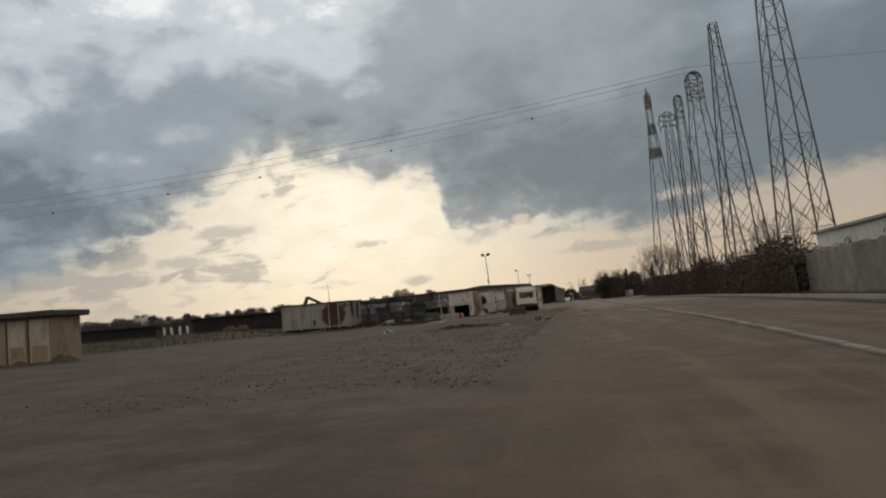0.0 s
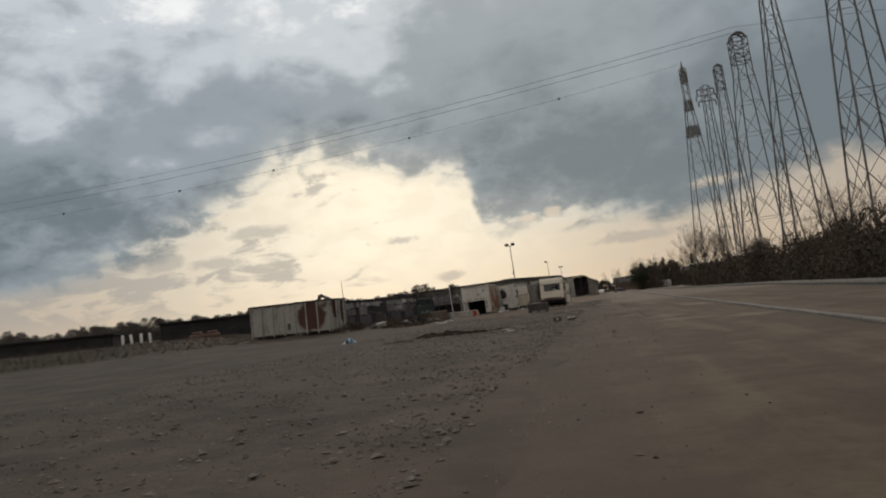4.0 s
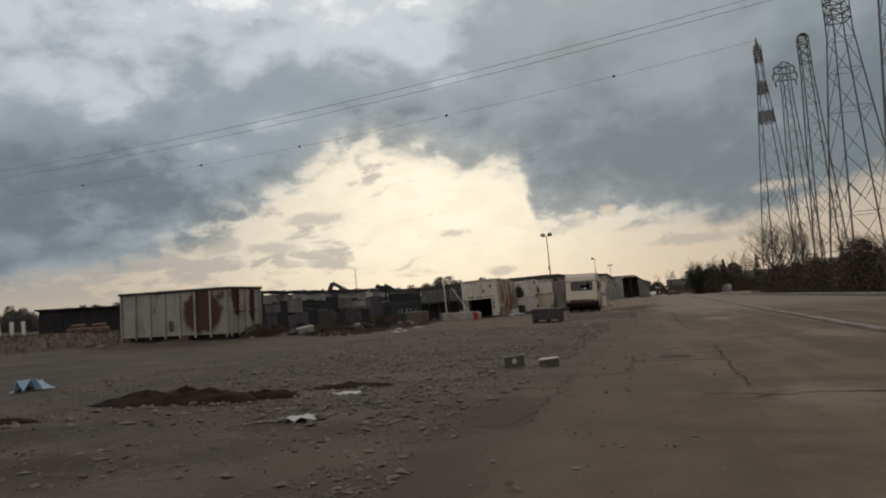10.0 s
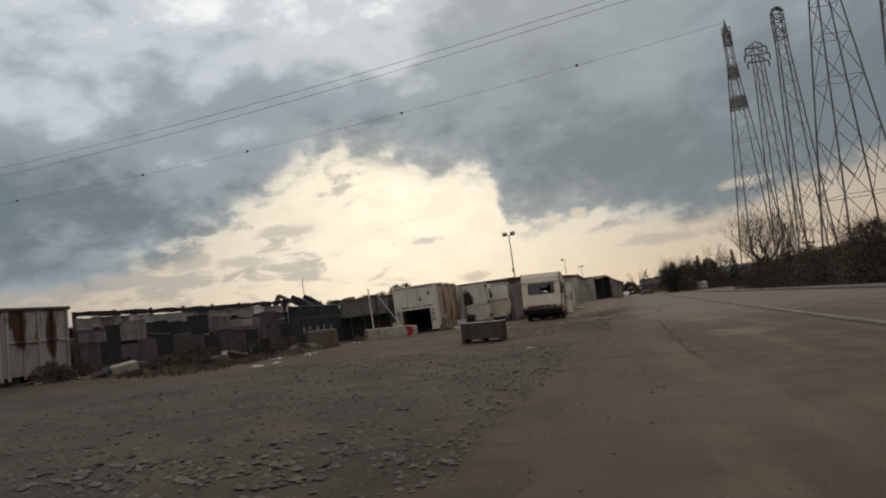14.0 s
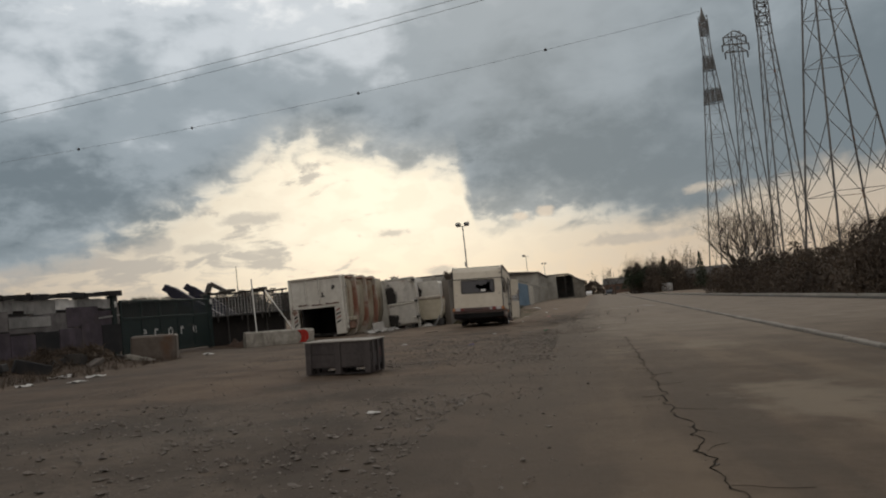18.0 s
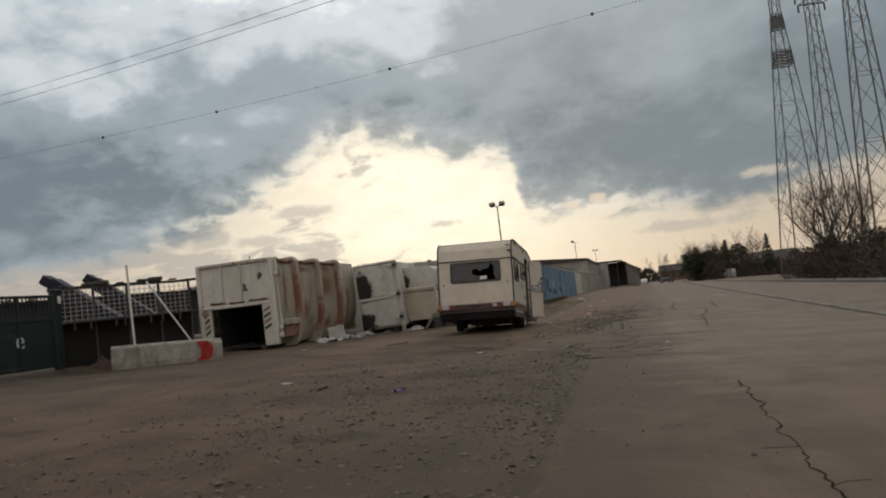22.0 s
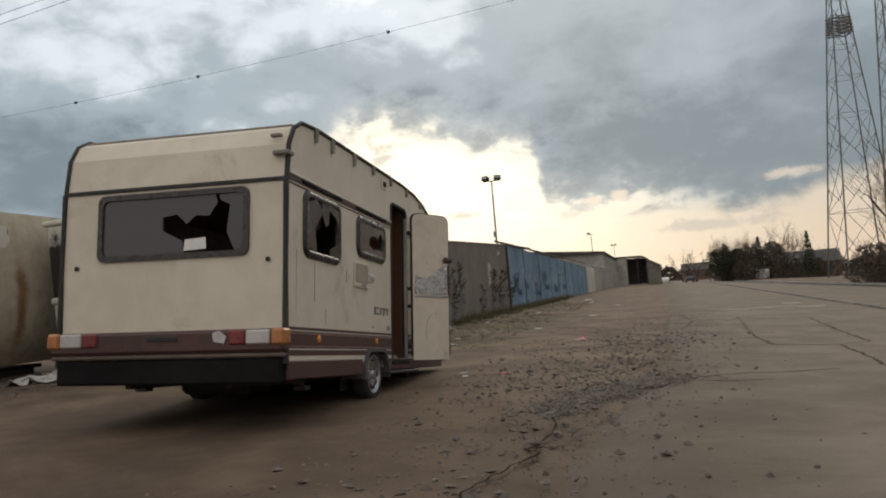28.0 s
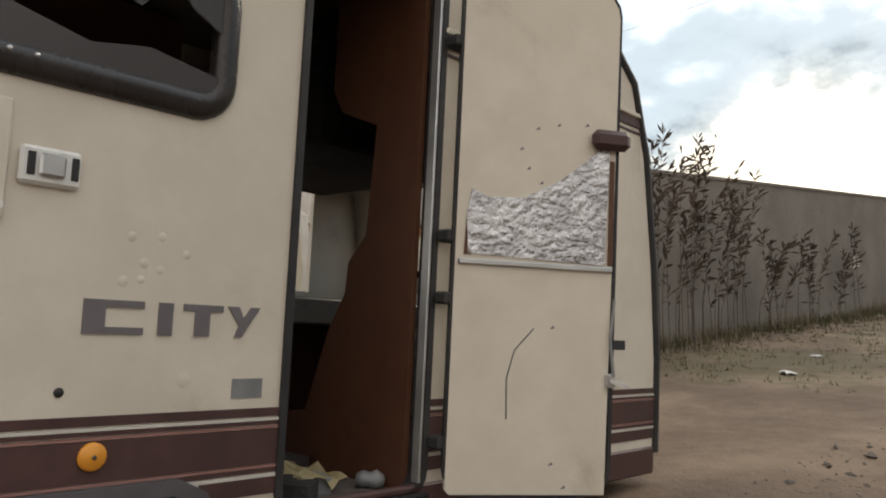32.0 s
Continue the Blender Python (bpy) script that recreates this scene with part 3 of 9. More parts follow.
def road_material():
    """Old asphalt under dust: long worn lanes, patches, fine grit."""
    mat = bpy.data.materials.new("dusty_asphalt")
    mat.use_nodes = True
    t = Tree(mat.node_tree)
    co = t.n("ShaderNodeTexCoord").outputs["Object"]
    x, y, z = t.split(co)
    n_big, n_mid = t.noise(co, 0.12, 4.0, 0.6, 0.6), t.noise(co, 0.9, 6.0, 0.65, 0.3)
    n_fine, n_grit = t.noise(co, 9.0, 6.0, 0.68), t.noise(co, 70.0, 3.0, 0.7)
    col = t.mix(t.ramp(n_mid, 0.36, 0.64), (0.066, 0.052, 0.040), (0.090, 0.072, 0.056))
    col = t.mix(t.math("MULTIPLY", t.ramp(n_fine, 0.48, 0.72), 0.45), col, (0.052, 0.044, 0.036))
    lane = t.noise(t.join(t.math("MULTIPLY", x, 1.0), t.math("MULTIPLY", y, 0.06), 0.0), 1.2, 5.0, 0.6, 0.2)
    col = t.mix(t.math("MULTIPLY", t.ramp(t.math("ADD", lane, t.math("MULTIPLY", n_mid, 0.3)), 0.62, 0.80), 0.8), col, (0.112, 0.089, 0.067))
    col = t.mix(t.math("MULTIPLY", t.ramp(lane, 0.46, 0.34), 0.6), col, (0.056, 0.047, 0.039))
    patch = t.ramp(t.math("ADD", n_big, t.math("MULTIPLY", t.math("SUBTRACT", n_fine, 0.5), 0.10)), 0.56, 0.60)
    col = t.mix(t.math("MULTIPLY", patch, 0.5), col, (0.105, 0.090, 0.073))
    speck = t.math("MULTIPLY", t.ramp(t.cells(co, 30.0), 0.16, 0.05), t.ramp(t.noise(co, 3.0, 3.0), 0.5, 0.65))
    col = t.mix(t.math("MULTIPLY", speck, 0.5), col, (0.20, 0.18, 0.16))
    wob = t.math("MULTIPLY", t.math("SUBTRACT", t.noise(co, 1.5, 6.0, 0.68), 0.5), 2.4)
    col = blots(t, co, col, ((2.0, 27.4, 0.7, 1.1), (2.2, 24.0, 0.9, 0.9), (3.4, 22.8, 0.9, 0.6), (-0.2, 24.6, 0.35, 1.6), (3.2, 56.5, 0.8, 1.6), (2.9, 48.5, 0.9, 1.8), (4.1, 37.0, 0.8, 2.0), (2.4, 72.0, 1.6, 1.2), (3.2, 92.0, 2.0, 2.4), (1.2, 55.4, 0.6, 0.3), (-0.75, 17.0, 0.22, 2.6)), (0.150, 0.132, 0.108), wob)
    col = blots(t, co, col, ((0.95, 28.5, 0.5, 0.9), (0.1, 33.0, 0.7, 2.0), (0.9, 65.4, 0.8, 1.5), (-0.1, 59.0, 0.7, 2.0), (0.6, 71.0, 0.5, 2.0)), (0.058, 0.048, 0.039), wob)
    col = t.mix(1.0, col, (1.14, 1.055, 0.96), "MULTIPLY")
    col = t.mix(t.math("MULTIPLY", t.ramp(y, 50.0, 68.0), 0.66), col, t.mix(t.ramp(n_mid, 0.3, 0.7), (0.155, 0.126, 0.100), (0.224, 0.189, 0.155)))
    # dirt carried in over the broken left edge
    off = t.math("ADD", t.math("SUBTRACT", x, t.math("MULTIPLY", y, 0.0235)), t.math("MULTIPLY", t.math("SUBTRACT", n_mid, 0.5), 2.2))
    col = t.mix(t.math("MULTIPLY", t.ramp(off, 0.9, -1.2), t.ramp(y, 60.0, 78.0, 0.92, 0.45)), col, t.mix(n_fine, (0.053, 0.039, 0.029), (0.094, 0.073, 0.056)))
    height = t.math("ADD", t.math("MULTIPLY", n_grit, 0.5), t.math("MULTIPLY", n_fine, 0.9))
    finish(t, col, t.math("ADD", 0.84, t.math("MULTIPLY", n_fine, 0.14)), height, 0.5, 0.02, 0.2)
    return mat


M["gravel"] = ground_material()
M["asphalt"] = road_material()
M["kerb"] = surface("kerb_stone", (0.14, 0.128, 0.112), (0.21, 0.193, 0.17), 0.92, grain=9, stain=1.5, bump=0.25, dirt=0.45, random_tint=0.2)
M["crack"] = surface("crack_dirt", (0.016, 0.013, 0.010), (0.034, 0.028, 0.022), 1.0, grain=20, stain=5, bump=0.2, spec=0.05)
M["plate"] = surface("worn_asphalt_plate", (0.066, 0.056, 0.046), (0.098, 0.083, 0.068), 0.85, grain=14, stain=1.2, bump=0.3, random_tint=0.16)
M["road_paint"] = surface("worn_road_paint", (0.24, 0.225, 0.205), (0.34, 0.325, 0.30), 0.8, grain=18, stain=4, dirt=0.6, bump=0.1)


def sheet(xs, ys, height):
    nx = len(xs)
    s = Shape()
    s.add([(x, y, height(x, y)) for y in ys for x in xs],
          [(j * nx + i, j * nx + i + 1, (j + 1) * nx + i + 1, (j + 1) * nx + i) for j in range(len(ys) - 1) for i in range(nx - 1)], None, True)
    return s


xs = [-3000, -1200, -500, -250, -140, -90, -65, -50, -42] + [-36 + 0.5 * k for k in range(120)] + [25, 28, 32, 40, 55, 80, 120, 200, 400, 1000, 3000]
ys = [-600, -300, -150, -80, -50, -35, -27] + [-22 + 0.6 * k for k in range(215)] + [110, 118, 128, 140, 160, 190, 230, 300, 420, 700, 1400, 4000]
structure("ground", sheet(xs, ys, ground_z), M["gravel"], "trodden grey-brown gravel and dirt ground")

ROAD_Y = [-60, -45, -35, -28] + [-24 + 0.5 * k for k in range(40)] + [-4 + 0.25 * k for k in range(416)] + [100 + 0.5 * k for k in range(42)] + [125, 132, 140, 150, 165, 185, 210, 250, 300, 360, 440, 560, 800]
s = Shape()
cols = 9
for y in ROAD_Y:
    a, b = road_left(y), kerb_x(y)
    for k in range(cols):
        x = a + (b - a) * k / (cols - 1)
        edge_drop = -0.05 if k == 0 else 0.0
        s.v.append((x, y, level(y) + 0.012 + edge_drop + 0.012 * noise.noise((x * 0.4, y * 0.25, 9.0)) * smooth01(k)))
for j in range(len(ROAD_Y) - 1):
    for i in range(cols - 1):
        s.f.append((j * cols + i, j * cols + i + 1, (j + 1) * cols + i + 1, (j + 1) * cols + i))
        s.s.append(True)
road = structure("road", s, M["asphalt"], "cracked dusty asphalt road")

# the right-hand half of the road, one shallow kerb up
s = Shape()
for y in ROAD_Y:
    for x, z in ((kerb_x(y) + 0.14, 0.075), (kerb_x(y) + 2.0, 0.085), (rail_x(y) - 0.1 if y < 200 else kerb_x(y) + 14, 0.09)):
        s.v.append((x, y, level(y) + z))
for j in range(len(ROAD_Y) - 1):
    for i in range(2):
        s.f.append((j * 3 + i, j * 3 + i + 1, (j + 1) * 3 + i + 1, (j + 1) * 3 + i))
        s.s.append(True)
structure("pavement", s, M["asphalt"], "dusty paved strip beyond the kerb")

kerb = tagged(new("kerb"), "low worn concrete kerb along the road", kind="structure")
stone = Shape().box(-0.07, 0.07, -0.49, 0.49, -0.15, 0.085, 0.02).mesh("kerb_stone")
stone.materials.append(M["kerb"])
for k in range(150):
    y = -22 + k
    link("kerb_stone", stone, None, kerb, Matrix.Translation((kerb_x(y) + 0.07 + random.uniform(-0.01, 0.01), y, level(y) + random.uniform(-0.012, 0.008))) @ pose(0, 0, 0, 0, 0, -1.43 + random.uniform(-0.6, 0.6)))
s = Shape()
for k in range(80):
    y = 129.5 + 4 * k
    s.bar((kerb_x(y), y - 1.95, 0.0), (kerb_x(y + 1.95), y + 1.95, 0.0), 0.14, 0.17)
tagged(part("far_kerb_stones", s, M["kerb"], kerb), kind="stuff")
# raised edge of the siding beyond, with a dark face
s = Shape()
for k in range(64):
    y = -40 + 4 * k
    a, b = (rail_x(y), y, level(y) + 0.12), (rail_x(y + 4) - 0.0, y + 3.97, level(y + 4) + 0.12)
    s.bar(a, b, 0.22, 0.30)
structure("siding_edge", s, M["concrete"], "raised concrete edging of the disused siding")
s = Shape()
for off in (-0.75, -0.35):
    for k in range(64):
        y = -40 + 4 * k
        s.bar((rail_x(y) + off, y, level(y) + 0.115), (rail_x(y + 4) + off, y + 4, level(y + 4) + 0.115), 0.07, 0.09)
structure("siding_rails", s, M["steel_dark"], "rusty rails sunk in the paving")


# ---- cracks, plates and worn marks in the road ----
def road_z(x, y):
    return level(y) + 0.012 + 0.012 * noise.noise((x * 0.4, y * 0.25, 9.0))


def crack(pts, width, seed, parent=None, name="crack"):
    """A wandering crack filled with dark dirt, uneven in width."""
    rnd = random.Random(seed)
    line = []
    for (x0, y0), (x1, y1) in zip(pts, pts[1:]):
        n = max(2, int(math.hypot(x1 - x0, y1 - y0) / 0.09))
        line += [(x0 + (x1 - x0) * k / n, y0 + (y1 - y0) * k / n) for k in range(n)]
    line.append(pts[-1])
    s, n = Shape(), len(line)
    for k, (x, y) in enumerate(line):
        a, b = line[max(0, k - 1)], line[min(n - 1, k + 1)]
        d = Vector((b[0] - a[0], b[1] - a[1])).normalized()
        wob = 0.07 * noise.noise((x * 2.2 + seed, y * 3, 0.0)) + 0.045 * noise.noise((x * 8 + seed, y * 9, 2.0)) + 0.016 * rnd.uniform(-1, 1)
        cx, cy = x - d.y * wob, y + d.x * wob
        h = 0.50 * width * (0.12 + 1.15 * abs(noise.noise((x * 5, y * 5, seed + 3.0)))) * min(1.0, 0.25 + k * 0.2, 0.25 + (n - 1 - k) * 0.2)
        s.v += [(cx - d.y * h * q, cy + d.x * h * q, road_z(cx, cy) + (0.004 if abs(q) == 1 else 0.007)) for q in (-1, 0, 1)]
    for k in range(n - 1):
        for j in range(2):
            s.f.append((k * 3 + j, k * 3 + j + 1, k * 3 + j + 4, k * 3 + j + 3))
            s.s.append(True)
    if len(pts) > 2:
        for k in range(6, n - 4, 11):
            if rnd.random() < 0.6:
                (x, y), a = line[k], rnd.uniform(0, 6.28)
                r = rnd.uniform(0.15, 0.45)
                crack([(x, y), (x + r * math.cos(a), y + r * math.sin(a))], width * 0.4, seed + k, parent, name)
    return part(name, s, M["crack"], parent or road)


crack([(-0.85, 20.1), (-0.3, 20.45), (0.26, 20.86), (0.22, 19.6), (0.13, 18.2)], 0.035, 1)
crack([(0.23, 30.05), (0.24, 31.0), (0.29, 32.5)], 0.04, 2)
crack([(-0.5, 29.8), (-0.1, 29.95), (0.22, 30.06)], 0.03, 3)
crack([(1.66, 34.6), (1.54, 33.0), (1.46, 30.5), (1.45, 29.4), (1.41, 28.2)], 0.032, 4)
crack([(0.30, 31.75), (0.55, 31.76), (1.28, 31.64), (1.50, 31.7)], 0.022, 21)
crack([(0.7, 32.98), (1.06, 32.93), (1.5, 33.0)], 0.02, 22)
crack([(0.95, 27.75), (1.32, 27.7), (1.59, 27.56), (1.76, 27.68), (2.6, 27.6), (3.4, 27.75)], 0.03, 23)
crack([(-0.62, 26.0), (-0.52, 26.8), (-0.46, 28.1), (-0.46, 29.8), (-0.40, 30.6)], 0.03, 24)
crack([(1.86, 60.5), (1.80, 57.2), (1.74, 54.5), (1.68, 52.5), (1.62, 50.5), (1.58, 48.5), (1.55, 46.0), (1.52, 42.5)], 0.036, 5)
crack([(-0.47, 66.5), (-0.19, 66.84), (0.11, 67.05), (0.42, 67.18), (0.68, 67.38), (0.82, 67.54)], 0.05, 6)
crack([(0.30, 69.96), (0.48, 69.04), (0.67, 68.31), (0.82, 67.77), (0.86, 67.55)], 0.065, 7)
crack([(0.36, 69.7), (0.71, 69.88), (0.98, 70.23)], 0.05, 8)
crack([(0.82, 68.01), (1.0, 68.05), (1.23, 68.18), (1.57, 68.33), (1.95, 68.36), (2.4, 68.6)], 0.035, 9)
crack([(0.42, 67.18), (0.66, 66.88), (0.75, 66.75), (0.82, 66.54), (0.86, 66.33), (0.83, 66.06), (0.62, 65.6), (0.54, 65.06), (0.60, 64.6), (0.84, 64.27)], 0.06, 10)
crack([(0.75, 66.75), (1.01, 66.86), (1.19, 66.94), (1.6, 66.95), (2.3, 67.2)], 0.035, 25)
crack([(0.86, 66.33), (1.1, 66.1), (1.25, 65.6), (1.2, 65.1)], 0.03, 26)
crack([(-0.05, 65.6), (0.33, 65.66), (0.62, 65.6)], 0.07, 27)
crack([(2.44, 70.59), (2.6, 72.7), (2.72, 75.26), (3.08, 77.6), (3.19, 80.21), (3.69, 80.61), (3.84, 83.56), (4.21, 88.71)], 0.05, 28)
crack([(3.19, 80.21), (2.75, 80.3), (2.30, 80.38), (2.25, 82.36), (2.7, 89.6)], 0.05, 29)
crack([(0.55, 76.2), (0.83, 76.34), (1.06, 76.47), (1.55, 76.74), (2.01, 76.76), (2.5, 76.95)], 0.05, 30)
crack([(1.0, 76.1), (1.3, 76.05), (1.7, 76.2)], 0.06, 31)
crack([(-0.6, 43.5), (0.4, 43.8), (1.52, 43.6), (2.6, 43.9), (4.6, 43.7)], 0.025, 11)
crack([(0.83, 55.2), (1.2, 55.45), (1.72, 55.6)], 0.025, 12)
crack([(1.1, 84.5), (1.5, 88.0), (1.3, 91.5)], 0.03, 15)


def cell_outlines(x0, x1, y0, y1, step, seed, inside):
    """Outlines of irregular plates: each seed's nearest ground, cut by the half-planes to its neighbours."""
    rnd = random.Random(seed)
    seeds = []
    ny, nx = int((y1 - y0) / step), int((x1 - x0) / step)
    for j in range(ny):
        for i in range(nx):
            seeds.append((x0 + (i + 0.5 * (j % 2) + rnd.uniform(-0.25, 1.25)) * step, y0 + (j + rnd.uniform(-0.3, 1.3)) * step))
    out = []
    for x, y in seeds:
        if not inside(x, y):
            continue
        poly = [(x - step, y - step), (x + step, y - step), (x + step, y + step), (x - step, y + step)]
        for u, v in seeds:
            if (u, v) == (x, y) or abs(u - x) > 2.2 * step or abs(v - y) > 2.2 * step:
                continue
            mx, my, dx2, dy2 = (x + u) / 2, (y + v) / 2, u - x, v - y
            cut = []
            for (ax, ay), (bx, by) in zip(poly, poly[1:] + poly[:1]):
                da, db = (ax - mx) * dx2 + (ay - my) * dy2, (bx - mx) * dx2 + (by - my) * dy2
                if da <= 0:
                    cut.append((ax, ay))
                if da * db < 0:
                    f = da / (da - db)
                    cut.append((ax + (bx - ax) * f, ay + (by - ay) * f))
            poly = cut
            if len(poly) < 3:
                break
        if len(poly) >= 3:
            out.append(((x, y), poly))
    return out


def crazed(x, y):
    if x < road_left(y) + 0.35:
        return False
    e = ((x - 0.62) / 0.80) ** 2 + ((y - 64.9) / 1.35) ** 2
    return e + 0.5 * noise.noise((x * 1.2, y * 1.2, 5.0)) < 0.9


rnd = random.Random(77)
for (cx, cy), poly in cell_outlines(-0.6, 2.0, 62.8, 67.0, 0.30, 78, crazed):
    gap = rnd.uniform(0.955, 0.985)
    z = 0.004 + rnd.uniform(0.0, 0.003)
    lx, ly = rnd.uniform(-0.012, 0.012), rnd.uniform(-0.012, 0.012)
    top = [(cx + (x - cx) * gap, cy + (y - cy) * gap) for x, y in poly]
    low = [(cx + (x - cx) * min(1.0, gap + 0.03), cy + (y - cy) * min(1.0, gap + 0.03)) for x, y in poly]
    n = len(poly)
    v = [(x, y, road_z(x, y) + z + (x - cx) * lx + (y - cy) * ly) for x, y in top] + [(x, y, road_z(x, y) - 0.01) for x, y in low]
    part("asphalt_plate", Shape().add(v, [tuple(range(n))] + [(k + n, (k + 1) % n + n, (k + 1) % n, k) for k in range(n)]), M["asphalt"], road)

# worn paint on the road
for x0, x1, y0, y1 in ((2.9, 3.6, 94.5, 94.85), (3.5, 4.4, 95.3, 95.7), (4.3, 5.2, 95.9, 96.2), (5.1, 5.9, 94.9, 95.4), (5.2, 5.8, 98.6, 99.4)):
    n = 9
    edge_a = [(x0 + (x1 - x0) * k / n, y0 + rnd.uniform(-0.06, 0.06)) for k in range(n + 1)]
    edge_b = [(x0 + (x1 - x0) * k / n, y1 + rnd.uniform(-0.06, 0.06)) for k in range(n + 1)]
    s = Shape()
    s.v = [(x, y, road_z(x, y) + 0.006) for x, y in edge_a + edge_b]
    for k in range(n):
        s.f.append((k, k + 1, n + 2 + k, n + 1 + k))
        s.s.append(False)
    part("paint_dash", s, M["road_paint"], road, "worn white road paint")

# round iron cover in a ring of setts
M["cover_iron"] = surface("worn_cast_iron", (0.058, 0.049, 0.041), (0.098, 0.084, 0.071), 0.95, 0.0, grain=24, stain=7, bump=0.3, rust=0.3, dirt=0.6, spec=0.1)
M["sett_brown"] = surface("dusty_setts", (0.085, 0.072, 0.060), (0.13, 0.112, 0.095), 0.9, grain=14, stain=3, bump=0.2)
cover = thing("manhole_cover", Matrix.Translation((0.86, 32.42, road_z(0.86, 32.42) - 0.004)), "round worn iron manhole cover set in a ring of stones", "manhole cover", laid=True)
UP = Matrix.Rotation(radians(-90), 4, "Y")
part("frame", Shape().lathe([(0.215, -0.05), (0.245, -0.05), (0.245, 0.012), (0.215, 0.012), (0.215, -0.05)], 36, UP), M["cover_iron"], cover)
part("plate", Shape().lathe([(0.0, 0.006), (0.20, 0.006), (0.208, 0.0), (0.208, -0.03)], 36, UP), M["cover_iron"], cover)
for ring, count in ((0.05, 6), (0.105, 12), (0.16, 18)):
    for k in range(count):
        a = 2 * math.pi * k / count
        part("stud", Shape().box(-0.014, 0.014, -0.010, 0.010, 0.003, 0.009, 0.002), M["cover_iron"], cover, "", Matrix.Translation((ring * math.cos(a), ring * math.sin(a), 0)) @ Matrix.Rotation(a, 4, "Z"))
for k in range(18):
    a = 2 * math.pi * k / 18
    part("sett", Shape().box(-0.042, 0.042, -0.046, 0.046, -0.05, 0.006 + 0.005 * random.random(), 0.01), M["sett_brown"], cover, "", Matrix.Translation((0.295 * math.cos(a), 0.295 * math.sin(a), 0)) @ Matrix.Rotation(a + random.uniform(-0.1, 0.1), 4, "Z"))

# broken asphalt apron under the caravan
s = Shape()
left_edge, right_edge = [], []
rows = 40
for k in range(rows + 1):
    y = 66.7 + (80.0 - 66.7) * k / rows
    a = -7.4 + 0.25 * noise.noise((y * 0.9, 3.0, 1.0)) + max(0.0, 68.4 - y) * 2.6 - max(0.0, y - 79.5) * -0.9
    b = -1.55 + 0.35 * noise.noise((y * 0.7, 8.0, 2.0)) - max(0.0, y - 73.0) * 0.22
    left_edge.append((a, y))
    right_edge.append((max(a + 0.2, b), y))
for (a, y), (b, _) in zip(left_edge, right_edge):
    for j in range(9):
        x = a + (b - a) * j / 8
        s.v.append((x, y + 0.12 * noise.noise((x * 1.5, y, 6.0)), level(y) + (-0.03 if j in (0, 8) or y < 66.8 or y > 79.9 else 0.010)))
for k in range(rows):
    for j in range(8):
        s.f.append((k * 9 + j, k * 9 + j + 1, (k + 1) * 9 + j + 1, (k + 1) * 9 + j))
        s.s.append(False)
structure("asphalt_apron", s, M["gravel"], "broken grey asphalt apron under the caravan")
crack([(-3.09, 68.46), (-2.53, 67.7), (-1.98, 67.1), (-1.58, 66.76)], 0.15, 33, None, "gash")
crack([(-1.58, 66.76), (-1.62, 67.66), (-1.56, 68.35), (-1.40, 69.0)], 0.03, 34)
crack([(-0.9, 69.9), (-0.55, 71.0), (-0.25, 72.3), (-0.2, 74.0)], 0.05, 35)


# ---- loose stones ----
M["stone"] = surface("loose_stones", (0.118, 0.102, 0.088), (0.185, 0.165, 0.146), 0.9, grain=16, stain=3, bump=0.2)
tree = Tree(M["stone"].node_tree, True)
bs = next(n for n in tree.t.nodes if n.type == "BSDF_PRINCIPLED")
isl = tree.n("ShaderNodeNewGeometry").outputs["Random Per Island"]
tree.put(bs.inputs["Base Color"], tree.mix(1.0, bs.inputs["Base Color"].links[0].from_socket, tree.mix(isl, (0.62, 0.60, 0.58), (1.12, 1.10, 1.08)), "MULTIPLY"))
OCTA = [(1, 0, 0), (0, 1, 0), (-1, 0, 0), (0, -1, 0), (0, 0, 1), (0, 0, -0.4)]
OCTA_F = [(0, 1, 4), (1, 2, 4), (2, 3, 4), (3, 0, 4), (1, 0, 5), (2, 1, 5), (3, 2, 5), (0, 3, 5)]


def scatter_stones(name, count, place, size, seed, label):
    rnd = random.Random(seed)
    v, f, k = [], [], 0
    while k < count:
        x, y = place(rnd)
        if noise.noise((x * 0.7, y * 0.7, 2.0)) + 0.6 * noise.noise((x * 2.1, y * 2.1, 5.0)) < rnd.uniform(-0.5, 0.6):
            if rnd.random() < 0.8:
                continue
        r = size * min(4.0, rnd.paretovariate(2.2))
        a = rnd.uniform(0, math.pi)
        sx, sy, sz = r * rnd.uniform(0.7, 1.5), r * rnd.uniform(0.6, 1.1), r * rnd.uniform(0.35, 0.85)
        ca, sa = math.cos(a), math.sin(a)
        z = max(ground_z(x, y), road_z(x, y) if road_left(y) < x < kerb_x(y) else -9)
        n = len(v)
        for px, py, pz in OCTA:
            qx, qy, qz = px * sx * rnd.uniform(0.75, 1.2), py * sy * rnd.uniform(0.75, 1.2), pz * sz
            if pz == 0:
                qz = sz * rnd.uniform(-0.1, 0.45)
            v.append((x + qx * ca - qy * sa, y + qx * sa + qy * ca, z + qz + 0.1 * sz))
        f += [tuple(i + n for i in t3) for t3 in OCTA_F]
        k += 1
    s = Shape().add(v, f)
    return tagged(link(name, s.mesh(name), M["stone"]), label, "stones", kind="stuff")


def near_verge(rnd):
    y = rnd.uniform(2.0, 50.0)
    return road_left(y) - 0.35 - 8.0 * rnd.random() ** 1.5, y


def packed_dirt(rnd):
    y = rnd.uniform(48.0, 67.0)
    return road_left(y) + 0.3 - 7.5 * rnd.random() ** 1.2, y


